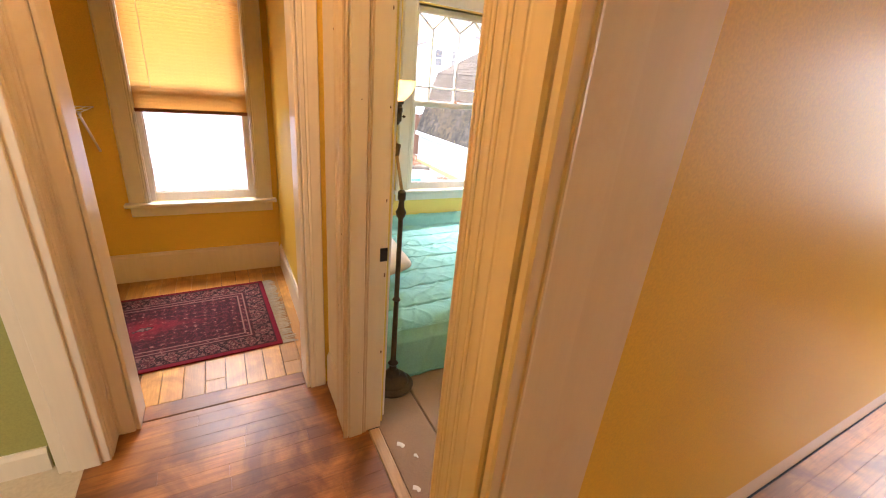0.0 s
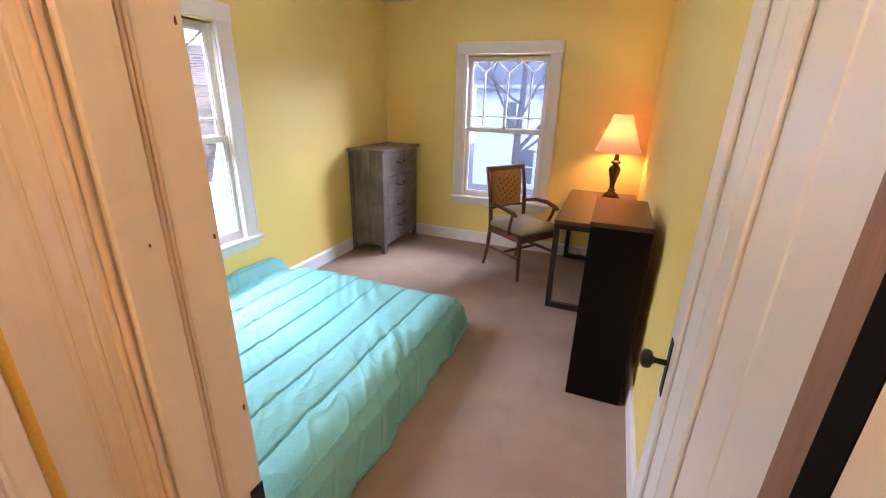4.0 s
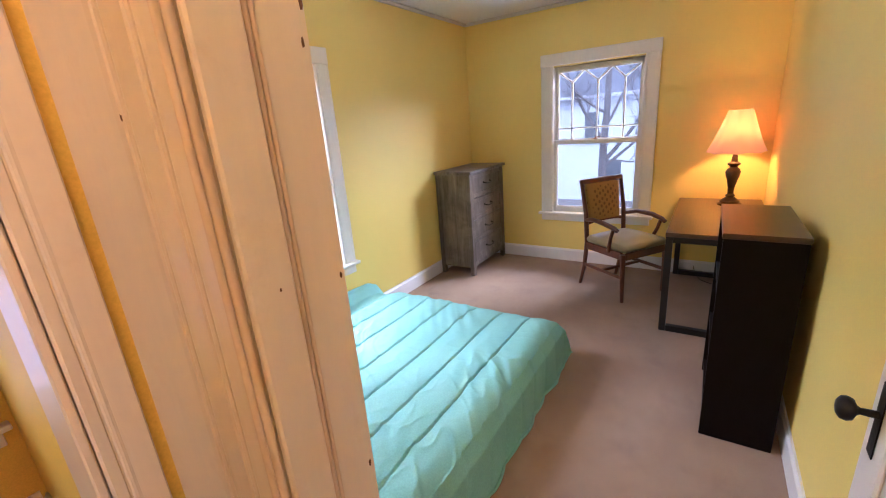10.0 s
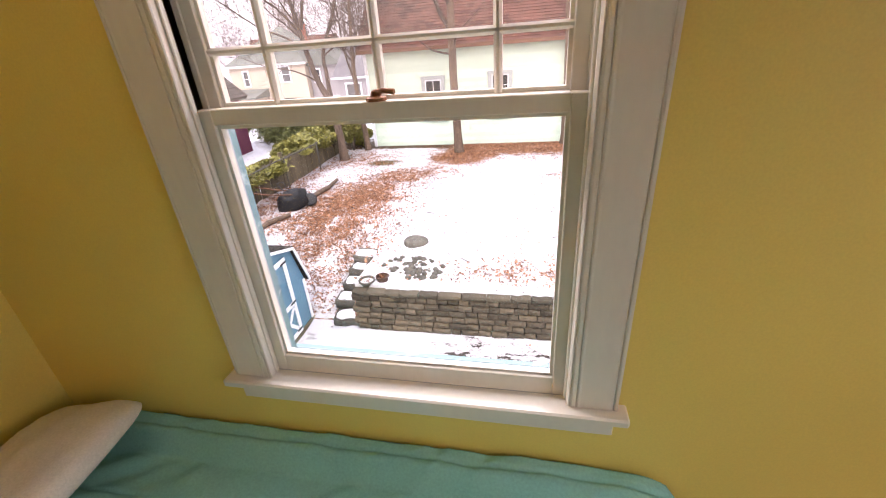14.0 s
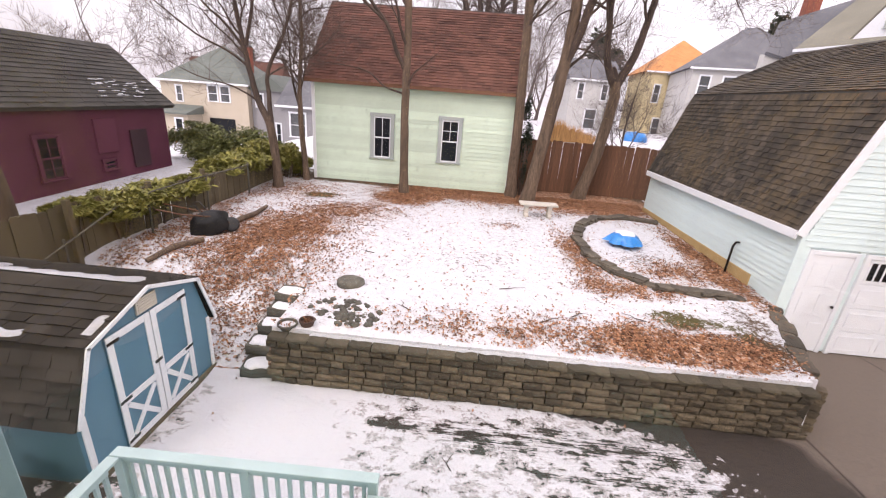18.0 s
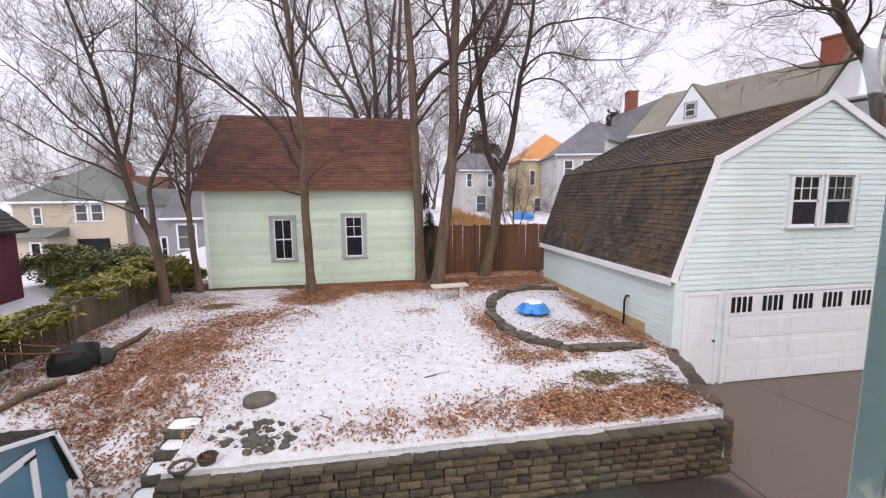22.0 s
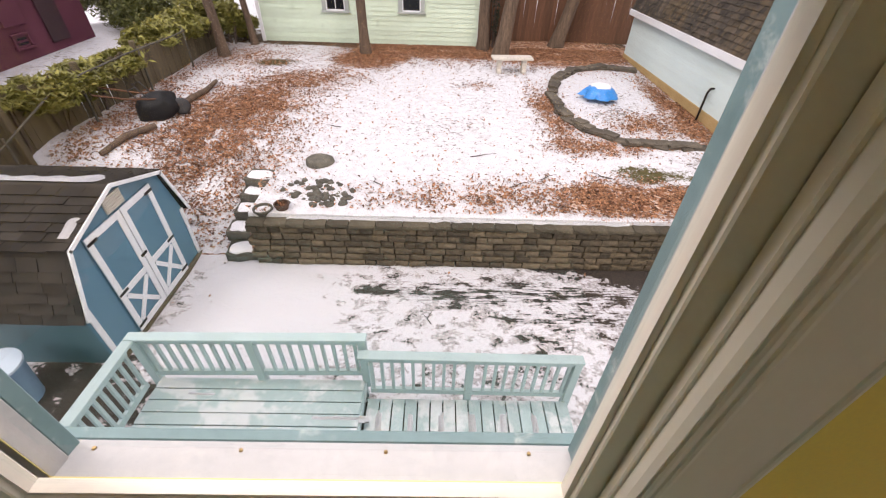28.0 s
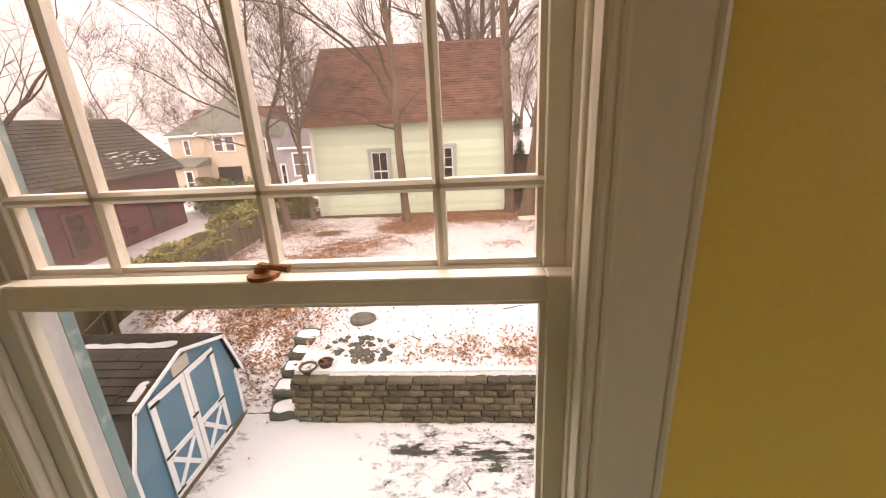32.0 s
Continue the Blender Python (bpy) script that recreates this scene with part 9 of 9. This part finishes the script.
# upright trees in the row behind the barn
for k, (tx, ty, stem) in enumerate(((2.3, 26.0, [(2.33, 0, 4.66), (2.24, 0, 8.39), (1.88, 0, 11.5)]), (3.1, 26.4, [(3.03, 0, 4.66), (3.12, 0, 8.12), (3.5, 0, 11.5)]), (3.6, 25.2, [(3.57, 0, 4.5), (3.5, 0, 7.81), (3.7, 0, 11.0)]),
                                    (1.9, 27.0, [(1.99, 0, 5.2), (1.2, 0, 8.1), (0.45, 0, 11.0)]), (1.6, 25.6, [(1.39, 0, 5.0), (0.01, 0, 7.53), (-1.33, 0, 9.6)]))):
    lean = stem[0][0] - tx
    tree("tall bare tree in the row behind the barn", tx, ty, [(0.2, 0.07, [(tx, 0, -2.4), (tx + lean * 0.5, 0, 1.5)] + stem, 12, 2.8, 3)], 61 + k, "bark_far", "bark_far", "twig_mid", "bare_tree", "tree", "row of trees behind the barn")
rnd = random.Random(31)
far_seeds = []
for k in range(4):
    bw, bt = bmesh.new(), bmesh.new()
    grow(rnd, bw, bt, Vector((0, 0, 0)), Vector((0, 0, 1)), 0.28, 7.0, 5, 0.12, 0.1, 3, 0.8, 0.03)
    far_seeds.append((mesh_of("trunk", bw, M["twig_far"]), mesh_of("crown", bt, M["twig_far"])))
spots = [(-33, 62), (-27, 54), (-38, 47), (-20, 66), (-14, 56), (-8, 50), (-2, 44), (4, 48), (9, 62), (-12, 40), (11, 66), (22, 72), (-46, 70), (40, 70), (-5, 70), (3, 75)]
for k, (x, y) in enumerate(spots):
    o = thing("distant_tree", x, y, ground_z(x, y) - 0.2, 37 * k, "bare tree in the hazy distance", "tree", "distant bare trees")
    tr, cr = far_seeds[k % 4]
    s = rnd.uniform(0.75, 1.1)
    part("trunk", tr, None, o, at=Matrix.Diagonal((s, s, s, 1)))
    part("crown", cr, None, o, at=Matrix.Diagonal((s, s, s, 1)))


def leafy(name, label, blobs, mat, n, size, seed, category="hedge"):
    """A shrub: stems, and many single leaves gathered in uneven clumps."""
    rnd = random.Random(seed)
    o = thing(name, blobs[0][0], blobs[0][1], ground_z(*blobs[0][:2]), 0, label, category)
    ox, oy, oz = (blobs[0][0], blobs[0][1], ground_z(*blobs[0][:2]))
    verts, faces = [], []
    stems = bmesh.new()
    for bx, by, bz, rx, ry, rz in blobs:
        z0 = ground_z(bx, by)
        for k in range(5):
            a = rnd.uniform(0, 6.3)
            tube(stems, [(bx - ox + 0.1 * math.cos(a), by - oy + 0.1 * math.sin(a), z0 - oz - 0.05), (bx - ox + rx * 0.5 * math.cos(a), by - oy + ry * 0.5 * math.sin(a), bz + z0 - oz)], [0.03, 0.012], 5)
        clumps = [(rnd.gauss(0, 0.5), rnd.gauss(0, 0.5), rnd.gauss(0.1, 0.45)) for _ in range(16)]
        for i in range(n):
            cx, cy, cz = clumps[rnd.randrange(16)]
            v = Vector((rnd.gauss(cx, 0.2), rnd.gauss(cy, 0.2), rnd.gauss(cz, 0.17)))
            if v.length > 1.15:
                v = v.normalized() * rnd.uniform(0.8, 1.1)
            c = Vector((bx - ox + v.x * rx, by - oy + v.y * ry, z0 - oz + bz + v.z * rz))
            if c.z + oz < z0 + 0.05:
                continue
            s = size * rnd.uniform(0.6, 1.3)
            q = Euler((rnd.uniform(-0.9, 0.9), rnd.uniform(-0.9, 0.9), rnd.uniform(0, 6.3))).to_matrix()
            k = len(verts)
            for p in ((-s, 0, 0), (0, -0.36 * s, 0.1 * s), (s, 0, -0.15 * s), (0, 0.36 * s, 0.1 * s)):
                verts.append(tuple(c + q @ Vector(p)))
            faces.append((k, k + 1, k + 2, k + 3))
    me = bpy.data.meshes.new("foliage")
    me.from_pydata(verts, [], faces)
    me.materials.append(M[mat])
    part("foliage", me, None, o)
    part("stems", stems, M["twig"], o)


leafy("rhododendron", "dense dark green rhododendron behind the fence", [(-8.1, 19.3, 0.62, 1.35, 0.9, 0.80), (-6.7, 19.1, 0.66, 1.4, 0.9, 0.80), (-9.6, 20.3, 0.62, 1.3, 0.9, 0.75), (-5.6, 19.2, 0.5, 0.9, 0.8, 0.6), (-7.4, 18.7, 0.40, 1.5, 0.6, 0.45)], "leaf_green", 3600, 0.085, 1, "shrub")
leafy("fence_shrub", "yellow-green shrub spilling over the board fence", [(-5.15, 17.3, 0.92, 0.95, 0.85, 0.42), (-5.25, 16.2, 0.80, 0.85, 0.9, 0.36), (-5.3, 15.1, 0.72, 0.7, 0.75, 0.30), (-4.55, 18.0, 0.7, 0.5, 0.5, 0.6), (-4.3, 18.6, 0.45, 0.5, 0.4, 0.4)], "leaf_gold", 3000, 0.085, 2, "shrub")
leafy("fence_shrub", "yellow-green shrub spilling over the board fence", [(-5.1, 13.3, 0.62, 0.6, 0.8, 0.27), (-5.15, 12.2, 0.66, 0.65, 0.8, 0.32), (-5.2, 11.1, 0.74, 0.6, 0.7, 0.30), (-5.3, 10.2, 0.9, 0.35, 0.4, 0.16)], "leaf_gold", 2300, 0.085, 3, "shrub")
leafy("ivy_clump", "dark ivy hanging between the tree trunks", [(4.05, 18.5, 1.9, 0.28, 0.3, 1.5)], "dark_green", 1500, 0.06, 5, "ivy")
leafy("evergreen", "dark evergreen tree far behind the houses", [(-31, 66, 5.5, 1.8, 1.8, 5.0)], "dark_green", 1600, 0.5, 6, "tree")
leafy("evergreen", "dark evergreen tree far behind the houses", [(21, 75, 9.0, 3.4, 3.0, 4.5)], "dark_green", 1600, 0.6, 7, "tree")
leafy("evergreen", "dark evergreen tree far behind the houses", [(47, 75, 14.0, 2.6, 2.6, 4.5)], "dark_green", 1200, 0.6, 8, "tree")


def dry_clump(x, y, r, h, n, seed):
    rnd = random.Random(seed)
    verts, faces = [], []
    for i in range(n):
        a, q = rnd.uniform(0, 6.3), r * rnd.random() ** 0.6
        px, py = math.cos(a) * q, math.sin(a) * q
        hh, lean = h * rnd.uniform(0.6, 1.1), rnd.uniform(-0.25, 0.25)
        k = len(verts)
        verts += [(px - 0.03, py, 0), (px + 0.03, py, 0), (px + lean, py + rnd.uniform(-0.2, 0.2), hh)]
        faces.append((k, k + 1, k + 2))
    me = bpy.data.meshes.new("dry_grass")
    me.from_pydata(verts, [], faces)
    me.materials.append(M["dry_grass"])
    tagged(new("dry_grass", me), "tall orange dry ornamental grass behind the fence", "grass", kind="stuff").matrix_world = pose(x, y, ground_z(x, y))


dry_clump(7.4, 31.0, 0.7, 1.35, 420, 1)
dry_clump(8.4, 31.4, 0.8, 1.0, 420, 2)
dry_clump(9.4, 31.2, 0.6, 0.7, 300, 3)
tree("small bare shrub tree behind the fence", 9.9, 26.0, [
    (0.08, 0.03, [(9.9, 0, -2.2), (10.0, 0, -1.0), (10.0, 0, 0.3), (10.1, 0, 1.6)], 9, 1.5, 3),
    (0.05, 0.02, [(9.95, 0, -1.6), (9.5, 0, -0.4), (9.2, 0, 1.0)], 8, 1.3, 3),
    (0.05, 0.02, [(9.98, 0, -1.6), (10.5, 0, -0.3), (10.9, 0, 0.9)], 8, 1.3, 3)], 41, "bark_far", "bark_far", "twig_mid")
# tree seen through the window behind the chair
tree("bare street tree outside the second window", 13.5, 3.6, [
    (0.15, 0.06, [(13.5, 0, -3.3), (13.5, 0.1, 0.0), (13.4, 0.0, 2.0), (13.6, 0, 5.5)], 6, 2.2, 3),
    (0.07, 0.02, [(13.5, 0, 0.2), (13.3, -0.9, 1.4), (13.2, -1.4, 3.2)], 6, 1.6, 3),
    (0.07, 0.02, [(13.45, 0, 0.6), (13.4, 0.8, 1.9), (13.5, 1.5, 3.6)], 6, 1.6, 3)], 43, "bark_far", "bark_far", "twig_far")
urn = thing("street_sign", 13.5, 0.9, ground_z(13.5, 0.9), 0, "orange-red street sign on a post outside the window", "sign")
bm = bmesh.new()
tube(bm, [(0, 0, -0.2), (0, 0, 2.6)], 0.03, 8)
part("post", bm, M["iron"], urn)
part("board", box_bm(-0.02, 0.02, -0.32, 0.32, 2.6, 3.3, 0.01), surface("orange_red_paint", (0.6, 0.12, 0.04), (0.7, 0.18, 0.07), 3), urn)

# ---- floor boards ----
rnd = random.Random(13)
hall = thing("floor_hardwood", kind="structure", label="glossy red-brown hardwood strip floor in the hallway", category="floor")


def planks(parent, name, x0, x1, y0, y1, width, mat, along="x", lo=0.5, hi=1.3):
    a, b = (y0, y1) if along == "x" else (x0, x1)
    c, d = (x0, x1) if along == "x" else (y0, y1)
    while a < b - 0.01:
        w = min(width * rnd.uniform(0.96, 1.04), b - a)
        p = c - rnd.uniform(0, lo)
        while p < d:
            q = p + rnd.uniform(lo, hi)
            s, e = max(p, c), min(q, d)
            if e - s > 0.03:
                if along == "x":
                    bm = box_bm(s + 0.0002, e - 0.0002, a + 0.0002, a + w - 0.0002, -0.0185, rnd.uniform(-0.0002, 0.0002), 0.0005)
                else:
                    bm = box_bm(a + 0.0014, a + w - 0.0014, s + 0.0014, e - 0.0014, -0.0185, rnd.uniform(-0.0006, 0.0006), 0.0012)
                part(name, bm, mat, parent)
            p = q
        a += w


planks(hall, "floor_strip", -0.40, 0.654, 0.43, 1.78, 0.066, M["hardwood"])
planks(hall, "floor_strip", -0.33, 5.5, -0.30, 0.43, 0.066, M["hardwood"], "x", 0.6, 1.6)
planks(hall, "floor_strip", -0.33, 5.5, -1.9, -0.30, 0.2, M["hardwood"], "x", 1.6, 3.0)
part("floor_strip", box_bm(-0.235, 0.455, 1.782, 1.878, -0.0185, 0.004, 0.003), M["hardwood"], hall, "worn wooden threshold strip")
pine_floor = thing("floor_pine", kind="structure", label="glossy golden pine boards in the alcove", category="floor")
planks(pine_floor, "floor_board", -1.1, 0.54, 1.88, 3.27, 0.092, M["pine"], "y", 0.5, 1.6)
